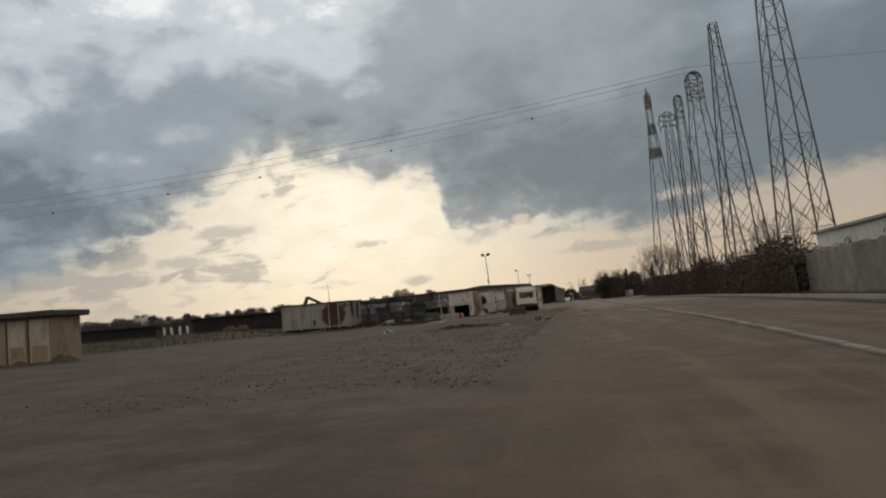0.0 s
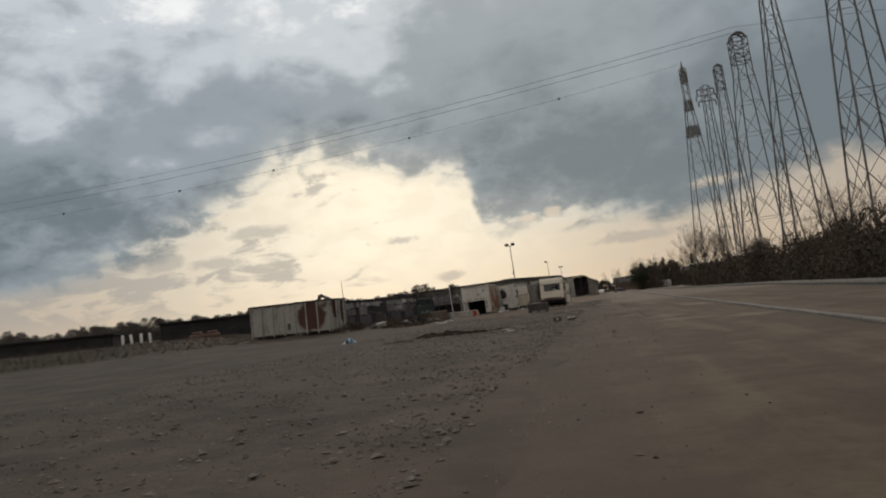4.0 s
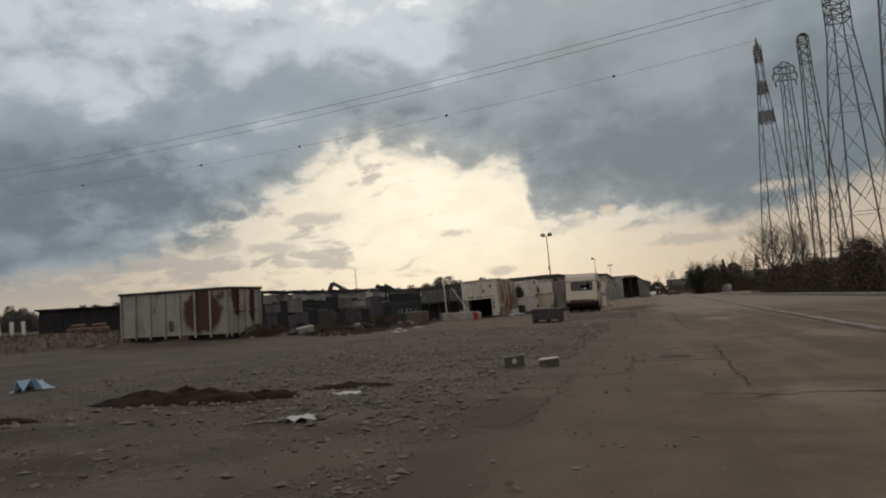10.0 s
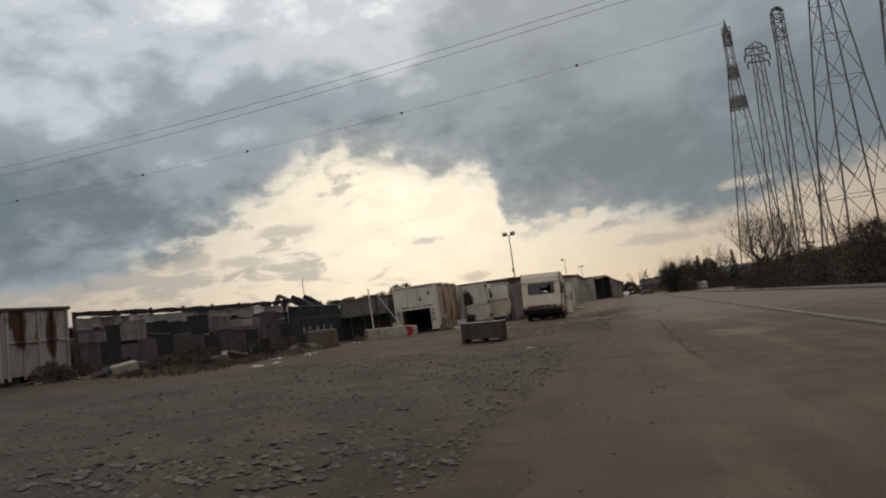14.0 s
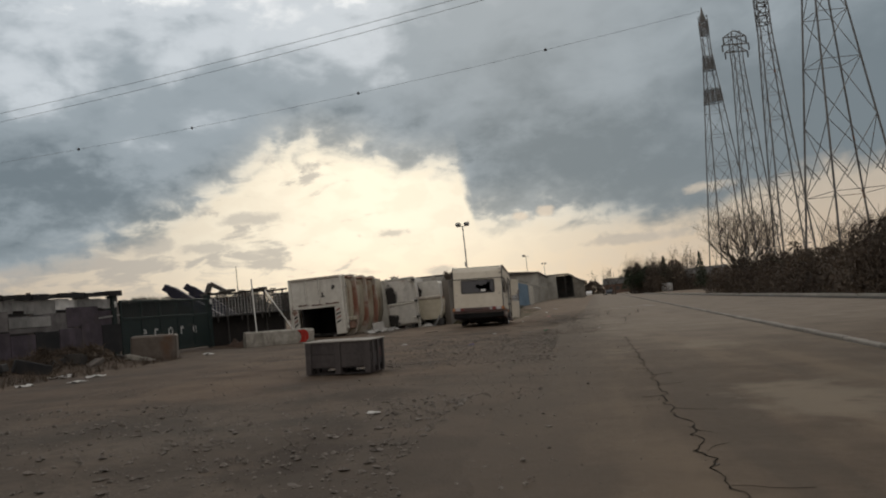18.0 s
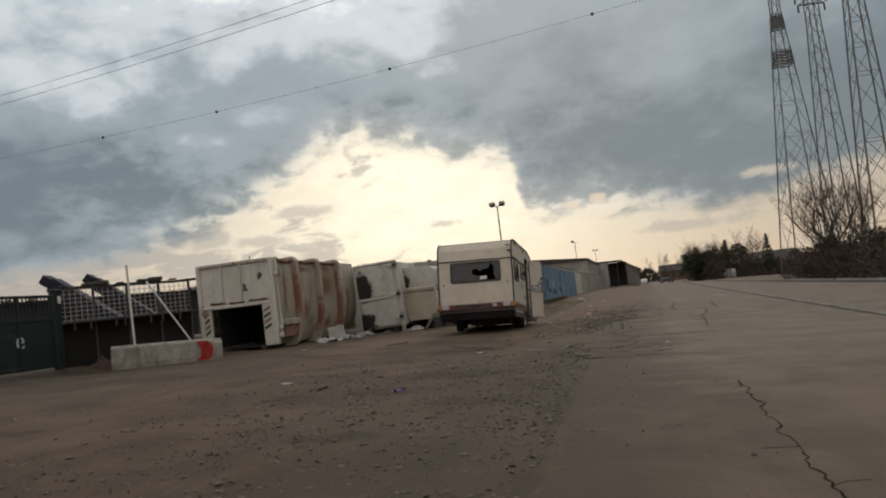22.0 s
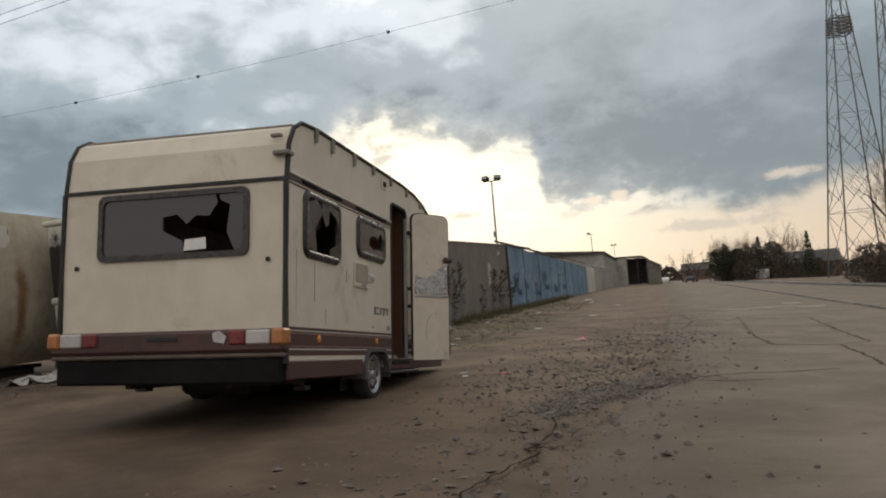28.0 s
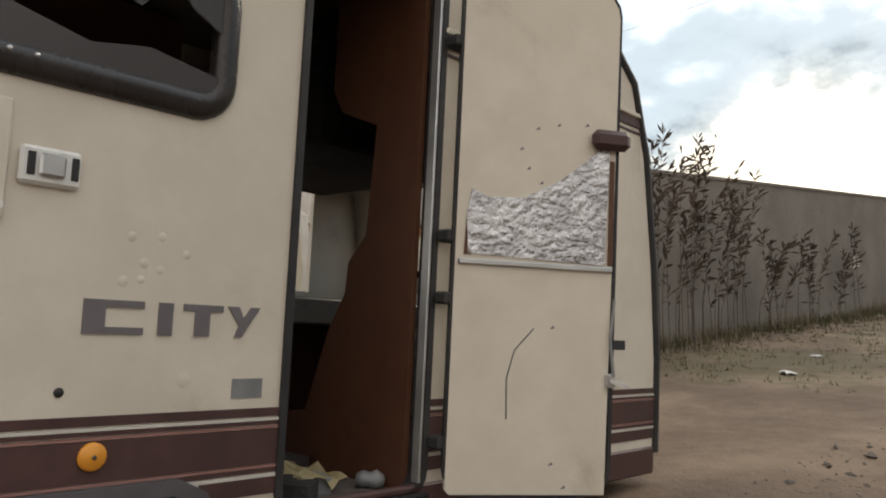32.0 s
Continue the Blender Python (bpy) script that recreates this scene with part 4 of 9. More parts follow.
def caravan_verge(rnd):
    y = rnd.uniform(74.5, 92.0)
    return -2.0 + 0.03 * (y - 74) + 2.6 * rnd.random(), y


def road_grit(rnd):
    y = rnd.uniform(2.0, 98.0)
    return road_left(y) + abs(rnd.gauss(0, 1.0)), y


scatter_stones("gravel_stones", 24000, near_verge, 0.011, 91, "loose grey stones over the trodden gravel")
scatter_stones("rubble_stones", 3600, lambda r: (-1.6 - 4.6 * r.random() ** 1.3, r.uniform(26.5, 38.0)), 0.016, 95, "pale rubble stones on the gravel")
scatter_stones("coarse_stones", 7000, lambda r: (road_left(58) + 0.1 - 4.6 * r.random() ** 1.2, r.uniform(54.5, 65.5)), 0.0085, 96, "coarse dark gravel strewn over the packed dirt")
scatter_stones("dirt_stones", 3200, packed_dirt, 0.008, 92, "scattered stones on the packed dirt")
scatter_stones("verge_stones", 4200, caravan_verge, 0.0065, 93, "loose pebbles on the dirt verge")
scatter_stones("road_grit", 2600, road_grit, 0.007, 94, "grit at the edge of the road")


def torn_edge(rnd):
    f = rnd.random()
    return -0.30 + 1.1 * f ** 1.3 + rnd.gauss(-0.12, 0.16), 74.0 + 2.4 * f + rnd.gauss(0, 0.15)


def dug_verge(rnd):
    y = rnd.uniform(70.0, 84.0)
    return -0.55 + 0.09 * (y - 72.0) + rnd.gauss(0, 0.65), y


scatter_stones("edge_stones", 3600, torn_edge, 0.0085, 97, "gravel heaped along the torn edge of the asphalt")
scatter_stones("clods", 2600, dug_verge, 0.011, 98, "clods and stones churned up beside the road")
scatter_stones("apron_stones", 1500, lambda r: (-7.0 + r.gauss(0, 0.5), r.uniform(71.5, 80.0)), 0.011, 99, "pale rubble at the foot of the containers")


# ---- the walled depot beside the road ----
def wall_material(name, a, b, marks, mark_col=(0.06, 0.055, 0.05)):
    """Rendered wall with rain streaks, stains and faded scrawl."""
    mat = bpy.data.materials.new(name)
    mat.use_nodes = True
    t = Tree(mat.node_tree)
    co = t.n("ShaderNodeTexCoord").outputs["Object"]
    st = t.vmath("MULTIPLY", co, (1.0, 1.0, 0.55))
    n1, n2, n3 = t.noise(co, 1.1, 6.0, 0.62, 0.3), t.noise(co, 0.35, 4.0, 0.6, 0.5), t.noise(co, 12.0, 4.0, 0.6)
    col = t.mix(t.ramp(n1, 0.28, 0.74), a, b)
    col = t.mix(t.math("MULTIPLY", t.ramp(n2, 0.46, 0.62), 0.5), col, tuple(c * 0.72 for c in a))
    col = t.mix(t.math("MULTIPLY", t.ramp(n3, 0.5, 0.75), 0.3), col, tuple(min(1, c * 1.25) for c in b))
    if marks:
        x, y, z = t.split(co)
        sl = t.join(x, t.math("ADD", y, t.math("MULTIPLY", z, 0.5)), t.math("MULTIPLY", z, 0.45))
        m = t.ramp(t.noise(sl, 3.2, 3.0, 0.6, 1.6), 0.655, 0.685)
        m = t.math("MULTIPLY", m, t.ramp(t.noise(co, 0.5, 2.0), 0.45, 0.56))
        m = t.math("MULTIPLY", m, t.ramp(z, 2.6, 2.1))
        col = t.mix(t.math("MULTIPLY", m, marks), col, mark_col)
    bs = t.n("ShaderNodeBsdfPrincipled")
    t.put(bs.inputs["Base Color"], col)
    bs.inputs["Roughness"].default_value = 0.9
    bs.inputs["Specular IOR Level"].default_value = 0.25
    bn = t.n("ShaderNodeBump")
    bn.inputs["Strength"].default_value, bn.inputs["Distance"].default_value = 0.3, 0.02
    t.put(bn.inputs["Height"], t.math("ADD", n3, t.math("MULTIPLY", t.noise(co, 50.0, 3.0), 0.4)))
    t.put(bs.inputs["Normal"], bn.outputs[0])
    t.t.links.new(bs.outputs[0], t.n("ShaderNodeOutputMaterial").inputs["Surface"])
    return mat


M["render_grey"] = wall_material("grey_render", (0.150, 0.135, 0.118), (0.198, 0.179, 0.158), 0.85, (0.045, 0.038, 0.034))
M["panel_blue"] = wall_material("faded_blue_panels", (0.135, 0.205, 0.285), (0.215, 0.31, 0.40), 0.8, (0.05, 0.08, 0.13))
M["panel_light"] = wall_material("light_grey_panels", (0.33, 0.32, 0.29), (0.43, 0.42, 0.385), 0.35)
M["facade"] = wall_material("stained_facade", (0.15, 0.14, 0.122), (0.25, 0.235, 0.205), 0.0)
M["roof_dark"] = surface("dark_roof_felt", (0.05, 0.046, 0.042), (0.085, 0.078, 0.07), 0.9, grain=3, stain=0.4, bump=0.2)

WALL_X, WALL_Y0, WALL_YB = -5.5, 80.0, 102.6


def wall_top(y):
    return 2.28 + (y - 83.9) * 0.031 if y < WALL_YB else 2.9


# grey wall along the road: its top climbs towards the blue part
s = Shape().prism([(WALL_Y0, -0.2), (WALL_YB, -0.2), (WALL_YB, wall_top(WALL_YB - 0.01)), (WALL_Y0, wall_top(WALL_Y0))], WALL_X - 0.3, WALL_X, "x")
wall_grey = structure("wall_east", s, M["render_grey"], "grey rendered wall with faded scrawl and rain streaks")
s = Shape().prism([(WALL_Y0, wall_top(WALL_Y0)), (WALL_YB, wall_top(WALL_YB - 0.01)), (WALL_YB, wall_top(WALL_YB - 0.01) + 0.05), (WALL_Y0, wall_top(WALL_Y0) + 0.05)], WALL_X - 0.33, WALL_X + 0.02, "x")
part("coping", s, M["render_grey"], wall_grey)
part("downpipe", Shape().tube([(WALL_X + 0.05, WALL_YB - 0.1, 0.0), (WALL_X + 0.05, WALL_YB - 0.1, 2.8)], 0.045, 8), M["steel_dark"], wall_grey, "dark rusty downpipe")
for y, z, h in ((98.3, 1.55, 0.9), (100.6, 2.45, 0.22), (93.0, 1.1, 0.3)):
    part("paint_patch", Shape().prism([(y - 0.3, z - h / 2), (y + 0.28, z - h / 2 + 0.06), (y + 0.35, z + h / 2 - 0.05), (y - 0.12, z + h / 2)], WALL_X, WALL_X + 0.004, "x"), M["panel_light"], wall_grey, "pale overpainted patch")

# blue corrugated stretch, panel by panel
blue = tagged(new("wall_blue"), "faded blue corrugated sheet cladding", kind="structure")
y = WALL_YB + 0.06
k = 0
while y < 144:
    wide = (4.8, 5.5, 5.2, 4.3)[k % 4]
    line = []
    for j in range(int(wide / 0.2)):
        yy = y + j * 0.2
        line += [(WALL_X + 0.0, yy), (WALL_X + 0.022, yy + 0.04), (WALL_X + 0.022, yy + 0.13), (WALL_X, yy + 0.17)]
    s = Shape()
    n = len(line)
    z1 = 2.86 - 0.03 * k
    s.add([(a, b, z) for z in (0.06, z1) for a, b in line], [(i + 1, i, n + i, n + i + 1) for i in range(n - 1)])
    s.box(WALL_X - 0.22, WALL_X - 0.01, y, y + wide, -0.2, z1)
    part("panel", s, M["panel_blue"], blue)
    part("post", Shape().box(WALL_X - 0.02, WALL_X + 0.06, y + wide - 0.04, y + wide + 0.06, -0.1, z1 + 0.02, 0.01), M["panel_blue"], blue)
    y += wide + 0.08
    k += 1
BLUE_END = y
part("eave", Shape().prism([(WALL_X + 0.10, 2.88), (WALL_X + 0.10, 2.96), (WALL_X - 0.5, 3.12), (WALL_X - 0.5, 3.04)], WALL_YB, BLUE_END, "y"), M["roof_dark"], blue)

M["scrawl_dark"] = surface("faded_black_spray", (0.06, 0.09, 0.14), (0.11, 0.15, 0.21), 0.8, bump=0.0)
M["scrawl_pale"] = surface("faded_white_spray", (0.25, 0.31, 0.38), (0.34, 0.40, 0.46), 0.8, bump=0.0)


def scrawl(parent, y, z, wide, tall, seed, mat, x):
    """An unreadable sprayed tag: one looping line flat on the wall."""
    r = random.Random(seed)
    pts, n = [], 26
    for k in range(n):
        f = k / (n - 1)
        pts.append((0.0, wide * (f + 0.10 * math.sin(k * 1.9 + seed)), tall * (0.5 + 0.42 * math.sin(k * r.uniform(1.15, 1.35)) + r.uniform(-0.12, 0.12))))
    flat = Matrix.Translation((x, y, z)) @ Matrix.Diagonal((0.15, 1, 1, 1))
    part("scrawl", Shape().tube([tuple(flat @ Vector(p)) for p in pts], 0.016, 5), mat, parent, "unreadable sprayed scrawl")


for k, (y, z, wide, tall) in enumerate(((WALL_YB + 1.2, 0.9, 1.6, 0.8), (WALL_YB + 3.9, 1.2, 1.4, 0.9), (WALL_YB + 7.0, 0.7, 2.4, 1.1), (WALL_YB + 11.5, 1.0, 2.2, 0.9), (WALL_YB + 15.5, 0.8, 2.6, 1.2), (WALL_YB + 21.0, 0.9, 3.0, 1.1))):
    scrawl(blue, y, z, wide, tall, 40 + k, M["scrawl_pale"] if k % 3 else M["scrawl_dark"], WALL_X + 0.026)
    scrawl(blue, y + wide * 0.5, z - 0.35, wide * 0.9, tall * 0.5, 60 + k, M["scrawl_dark"], WALL_X + 0.027)
# ribbed white stretch and the long light wall behind it
ribs = tagged(new("wall_ribbed"), "whitish ribbed panels, streaked with dirt", kind="structure")
for j in range(12):
    yy = BLUE_END + j * 0.9
    part("panel", Shape().box(WALL_X - 0.2, WALL_X, yy, yy + 0.86, -0.1, 2.62, 0.02), M["panel_light"], ribs)
    part("rib", Shape().box(WALL_X, WALL_X + 0.12, yy + 0.36, yy + 0.5, 0.0, 2.55, 0.02), M["white_paint"], ribs)
s = Shape().box(WALL_X - 0.3, WALL_X, BLUE_END + 10.85, 236, -0.2, 2.75)
light = structure("wall_light", s, M["panel_light"], "long light-grey panel wall")
for j in range(24):
    yy = BLUE_END + 11.5 + j * 3.2
    part("pilaster", Shape().box(WALL_X, WALL_X + 0.1, yy, yy + 0.25, 0, 2.70, 0.02), M["panel_light"], light)
part("coping", Shape().box(WALL_X - 0.35, WALL_X + 0.06, BLUE_END + 10.85, 236, 2.75, 2.85, 0.02), M["concrete"], light)

# long hall behind, its facade turned to the start of the walk
hall = thing("depot_hall", Matrix.Translation((-11.6, 131.0, 0)) @ pose(0, 0, 0, 0, 0, -46), "long low depot hall with stained light facade", "building", laid=True)
part("wall", Shape().box(-56, 0, 0, 0.3, -0.2, 3.95), M["facade"], hall)
part("side_wall", Shape().box(-0.3, 0, 0.3, 3.2, -0.2, 3.95), M["facade"], hall)
part("roof", Shape().prism([(-0.35, 4.0), (3.5, 4.0), (3.5, 4.1), (1.6, 4.36), (-0.35, 4.34)], -56.3, 0.25, "x"), M["roof_dark"], hall, "low dark roof with a thick eave")
for j in range(17):
    x = -2.6 - j * 3.1
    part("pier", Shape().box(x, x + 0.3, -0.12, 0.0, 0, 3.9, 0.02), M["facade"], hall)
    if j % 3 == 1:
        win = part("window", Shape().box(x - 2.2, x - 0.6, -0.05, -0.002, 1.6, 2.5, 0.01), M["roof_dark"], hall, "dark blind window bay")
        part("sill", Shape().box(x - 2.3, x - 0.5, -0.10, -0.002, 1.5, 1.58, 0.01), M["concrete"], win)
ret = structure("wall_return", Shape().box(-10.5, WALL_X - 0.31, 81.0, 81.25, -0.2, 2.45), M["panel_light"], "short light return wall behind the containers")
for j in range(4):
    part("post", Shape().box(-10.2 + 1.25 * j, -10.05 + 1.25 * j, 80.9, 81.0, 0, 2.5, 0.02), M["concrete"], ret)

# near-black: paints shade into container insides; also used for dark scrap and cage wall
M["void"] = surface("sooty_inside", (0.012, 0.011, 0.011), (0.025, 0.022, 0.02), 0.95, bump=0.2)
# far warehouse with a dark open end
wh = thing("warehouse", Matrix.Translation((-5.9, 190, 0)), "light-walled warehouse with a dark open end bay", "building")
part("wall", Shape().box(-24, 0, 0, 46, -0.4, 5.3), M["panel_light"], wh)
part("roof", Shape().prism([(-24.4, 5.3), (0.3, 5.3), (0.3, 5.55), (-12, 6.6), (-24.4, 5.55)], -0.4, 46.2, "y"), M["roof_dark"], wh)
for k in range(8):
    part("pilaster", Shape().box(0.0, 0.15, 0.5 + 6 * k, 0.9 + 6 * k, -0.4, 5.2, 0.02), M["panel_light"], wh)
part("end_return", Shape().box(0.0, 2.2, 46.0, 46.3, -0.4, 5.6, 0.02), M["panel_light"], wh)
# dark steel colour on the back wall stands in for the bay's inner shade
bay = part("end_bay", Shape().box(2.2, 6.2, 52.0, 52.3, -0.4, 5.5), M["steel_dark"], wh, "back wall of the open bay, coloured dark for its shade")
part("bay_side", Shape().box(1.95, 2.2, 46.3, 52.3, -0.4, 5.5, 0.02), M["panel_light"], bay)
part("bay_floor", Shape().box(2.2, 6.2, 46.2, 52.0, -0.4, 0.05), M["concrete"], bay)
part("bay_roof", Shape().prism([(-0.2, 5.62), (5.2, 5.55), (6.5, 4.9), (6.5, 5.1), (5.2, 5.8), (-0.2, 5.9)], 45.8, 52.6, "y"), M["roof_dark"], bay)
for x in (2.25, 4.2, 6.0):
    part("column", Shape().box(x, x + 0.16, 46.0, 46.2, -0.2, 5.3, 0.02), M["steel_dark"], bay)
part("wing", Shape().prism([(6.22, -0.4), (8.8, -0.4), (8.8, 3.5), (6.22, 4.9)], 46.4, 58, "y"), M["facade"], wh, "lower stained wing with a sloping roof")
part("wing_roof", Shape().prism([(6.2, 4.92), (9.0, 3.42), (9.0, 3.57), (6.2, 5.1)], 46.0, 58.4, "y"), M["roof_dark"], wh)


# ---- pylons, cables, lamp masts ----
M["lattice"] = surface("weathered_lattice_steel", (0.10, 0.10, 0.10), (0.17, 0.165, 0.16), 0.6, 0.25, grain=3, stain=0.5, rust=0.3, bump=0.0)


def pylon(x, y, height, base, top, label, kind="plain", turn=0.0, bays=13):
    """A lattice tower: four legs, bracing bay by bay, and a head."""
    ob = thing("lattice_pylon", pose(x, y, 0, 0, 0, turn), label, "pylon", "row of pylons")
    waist = 0.86 if kind != "plain" else 1.0

    def half(z):
        f = z / height
        return (base + (top - base) * min(1.0, f / waist)) / 2

    for sx in (-1, 1):
        for sy in (-1, 1):
            part("leg", Shape().tube([(sx * half(a), sy * half(a), a) for a in (-0.3, height * waist, height)], 0.105, 4, 0.06, smooth=False), M["lattice"], ob)
    s, z = Shape(), 0.0
    zs = [0.0]
    for k in range(bays):
        zs.append(zs[-1] + half(zs[-1]) * 2 * (1.05 if zs[-1] > 1 else 1.15) + 0.7)
        if zs[-1] > height * 0.985:
            break
    while zs[-1] < height * 0.97:
        zs.append(zs[-1] + half(zs[-1]) * 2.0 + 0.6)
    zs[-1] = height
    for k, (a, b) in enumerate(zip(zs, zs[1:])):
        ha, hb = half(a), half(b)
        for i in range(4):
            c = [(-1, -1), (1, -1), (1, 1), (-1, 1)]
            (x0, y0), (x1, y1) = c[i], c[(i + 1) % 4]
            s.bar((x0 * ha, y0 * ha, a), (x1 * hb, y1 * hb, b), 0.05)
            if a < height * 0.34 or kind == "x":
                s.bar((x1 * ha, y1 * ha, a), (x0 * hb, y0 * hb, b), 0.05)
            if k % 2 == 0 or a > height * 0.4:
                s.bar((x0 * hb, y0 * hb, b), (x1 * hb, y1 * hb, b), 0.045)
            if a < height * 0.35:
                mx0, my0 = (x0 * ha + x0 * hb) / 2, (y0 * ha + y0 * hb) / 2
                mx1, my1 = (x1 * ha + x1 * hb) / 2, (y1 * ha + y1 * hb) / 2
                s.bar(((mx0 * 3 + mx1) / 4, (my0 * 3 + my1) / 4, (a * 3 + b) / 4), (mx0, my0, (a + b) / 2), 0.06)
                s.bar(((mx0 + mx1 * 3) / 4, (my0 + my1 * 3) / 4, (a * 3 + b) / 4), (mx1, my1, (a + b) / 2), 0.06)
    tagged(part("bracing", s, M["lattice"], ob), kind="stuff")
    if kind == "banded":
        for f0, f1 in ((0.93, 0.985), (0.80, 0.85), (0.68, 0.73)):
            s = Shape()
            z0, z1 = height * f0, height * f1
            n = 5
            for k in range(n):
                a, b = z0 + (z1 - z0) * k / n, z0 + (z1 - z0) * (k + 1) / n
                h = half(a) * 1.05 + 0.03
                for c0, c1 in (((-h, -h), (h, -h)), ((h, -h), (h, h)), ((h, h), (-h, h)), ((-h, h), (-h, -h))):
                    s.bar((*c0, a), (*c1, b), 0.09)
                    s.bar((*c0, b), (*c1, a), 0.09)
                    s.bar((*c0, a), (*c1, a), 0.09)
            part("head_band", s, M["lattice"], ob)
        part("spike", Shape().tube([(0, 0, height * 0.98), (0, 0, height * 1.035)], 0.5, 6, 0.05), M["lattice"], ob)
    if kind == "arms":
        for z, ln in ((height * 0.985, 1.7), (height * 0.955, 2.0), (height * 0.925, 1.7)):
            s = Shape()
            s.bar((-ln, 0, z), (ln, 0, z), 0.16)
            s.bar((-ln, 0, z), (0, 0, z + 1.0), 0.10)
            s.bar((ln, 0, z), (0, 0, z + 1.0), 0.10)
            part("crossarm", s, M["lattice"], ob)
            for sx in (-1, 1):
                part("insulator", Shape().tube([(sx * ln, 0, z - 0.05), (sx * ln, 0, z - 1.0)], 0.11, 6), M["steel_dark"], ob)
    if kind in ("arch", "head"):
        s = Shape()
        h = top / 2 * 0.95
        for k in range(12):
            a0, a1 = math.pi * k / 12, math.pi * (k + 1) / 12
            for yy in (-h * 0.6, h * 0.6):
                s.bar((h * math.cos(a0), yy, height + h * 0.9 * math.sin(a0)), (h * math.cos(a1), yy, height + h * 0.9 * math.sin(a1)), 0.16)
            if k % 2:
                s.bar((h * math.cos(a0), -h * 0.6, height + h * 0.9 * math.sin(a0)), (h * math.cos(a1), h * 0.6, height + h * 0.9 * math.sin(a1)), 0.2)
        part("head", s, M["lattice"], ob)
        s = Shape()
        z0 = height * 0.90
        for k in range(4):
            z = z0 + (height - z0) * k / 3
            hh = half(z) * 1.02
            for c0, c1 in (((-hh, -hh), (hh, -hh)), ((hh, -hh), (hh, hh)), ((hh, hh), (-hh, hh)), ((-hh, hh), (-hh, -hh))):
                s.bar((*c0, z), (*c1, z), 0.09)
                s.bar((*c0, z), (*c1, min(height, z + (height - z0) / 3)), 0.07)
        part("platform_cage", s, M["lattice"], ob)
    return ob


pylon(27.2, 179.3, 46.6, 7.0, 1.15, "tall slender lattice pylon with dark banded head", "banded", 8)
pylon(28.2, 162.8, 38.2, 3.9, 1.3, "slender lattice pylon with short crossarms", "arms", 12)
pylon(26.9, 141.0, 35.9, 4.0, 1.3, "slender lattice pylon with a square head", "head", 3)
pylon(24.0, 110.8, 31.7, 6.4, 1.9, "stout lattice pylon with rounded head", "arch", 10)
pylon(22.7, 88.9, 32.4, 4.6, 0.8, "tall tapering lattice pylon", "plain", 4)
pylon(24.3, 72.0, 38.0, 4.4, 0.9, "tall tapering lattice pylon beside bare trees", "plain", 6)

M["cable"] = surface("cable", (0.10, 0.10, 0.105), (0.13, 0.13, 0.135), 0.6, bump=0.0)


def cable(a, b, sag, r, label):
    a, b = Vector(a), Vector(b)
    pts = [a.lerp(b, k / 40) - Vector((0, 0, sag * 4 * (k / 40) * (1 - k / 40))) for k in range(41)]
    return thing("overhead_cable", Matrix(), label, "cable", "overhead cables", Shape().tube(pts, r, 5, caps=False), M["cable"]), pts


_, strung = cable((27.2, 179.3, 47.6), (-330.0, 215.0, 44.0), 9.5, 0.026, "thin overhead power cable strung with marker balls")
cable((24.0, 110.8, 33.4), (-240.0, 185.0, 42.0), 6.0, 0.026, "thin dark overhead power cable")
cable((23.4, 110.8, 32.6), (-242.0, 184.0, 39.5), 6.0, 0.026, "thin dark overhead power cable")
cable((24.0, 110.8, 33.4), (240.0, 84.0, 38.0), 6.0, 0.022, "thin dark overhead power cable")
for k in (3, 7, 11, 14, 18):
    s = Shape().lathe([(0.0, -0.28), (0.17, -0.22), (0.27, -0.08), (0.27, 0.08), (0.17, 0.22), (0.0, 0.28)], 10)
    thing("marker_ball", Matrix.Translation(strung[k]), "dark marker ball on an overhead cable", "marker ball", "marker balls", s, M["black_rubber"])


def lamp_mast(x, y, height, heads, label):
    ob = thing("lamp_mast", Matrix.Translation((x, y, 0)), label, "street lamp", "lamp masts")
    part("pole", Shape().tube([(0, 0, 0), (0, 0, height)], 0.11, 8, 0.06), M["galv"], ob)
    part("junction_box", Shape().box(-0.2, -0.05, -0.1, 0.1, height * 0.52, height * 0.57, 0.02), M["galv"], ob)
    part("crossbar", Shape().bar((-0.55, 0, height), (0.55, 0, height), 0.08), M["galv"], ob)
    for k in range(heads):
        sx = -0.5 + 1.0 * k / max(1, heads - 1)
        head = part("floodlight", Shape().box(-0.28, 0.28, -0.22, 0.22, -0.18, 0.2, 0.05), M["steel_dark"], ob, "", pose(sx, 0, height + 0.2, -25, 0, (-25, 25, 60)[k % 3]))
        part("lens", Shape().box(-0.24, 0.24, -0.235, -0.222, -0.14, 0.16, 0.004), M["galv"], head)
    return ob


lamp_mast(-11.3, 132.3, 9.75, 2, "tall floodlight mast behind the depot wall")
lamp_mast(-9.8, 227.8, 10.4, 1, "distant floodlight mast with one lamp")
lamp_mast(-8.4, 300.4, 11.1, 2, "distant floodlight mast with two lamps")

# ---- bare trees, hedge, far woods ----
M["bark"] = surface("bare_bark", (0.045, 0.038, 0.032), (0.085, 0.072, 0.06), 0.95, grain=20, stain=3, bump=0.2)
M["twig"] = surface("bare_twigs", (0.055, 0.042, 0.034), (0.095, 0.075, 0.058), 0.95, grain=4, stain=0.6, bump=0.0)
M["evergreen"] = surface("dark_evergreen", (0.018, 0.026, 0.014), (0.04, 0.05, 0.026), 0.9, grain=3, stain=0.5, bump=0.0)
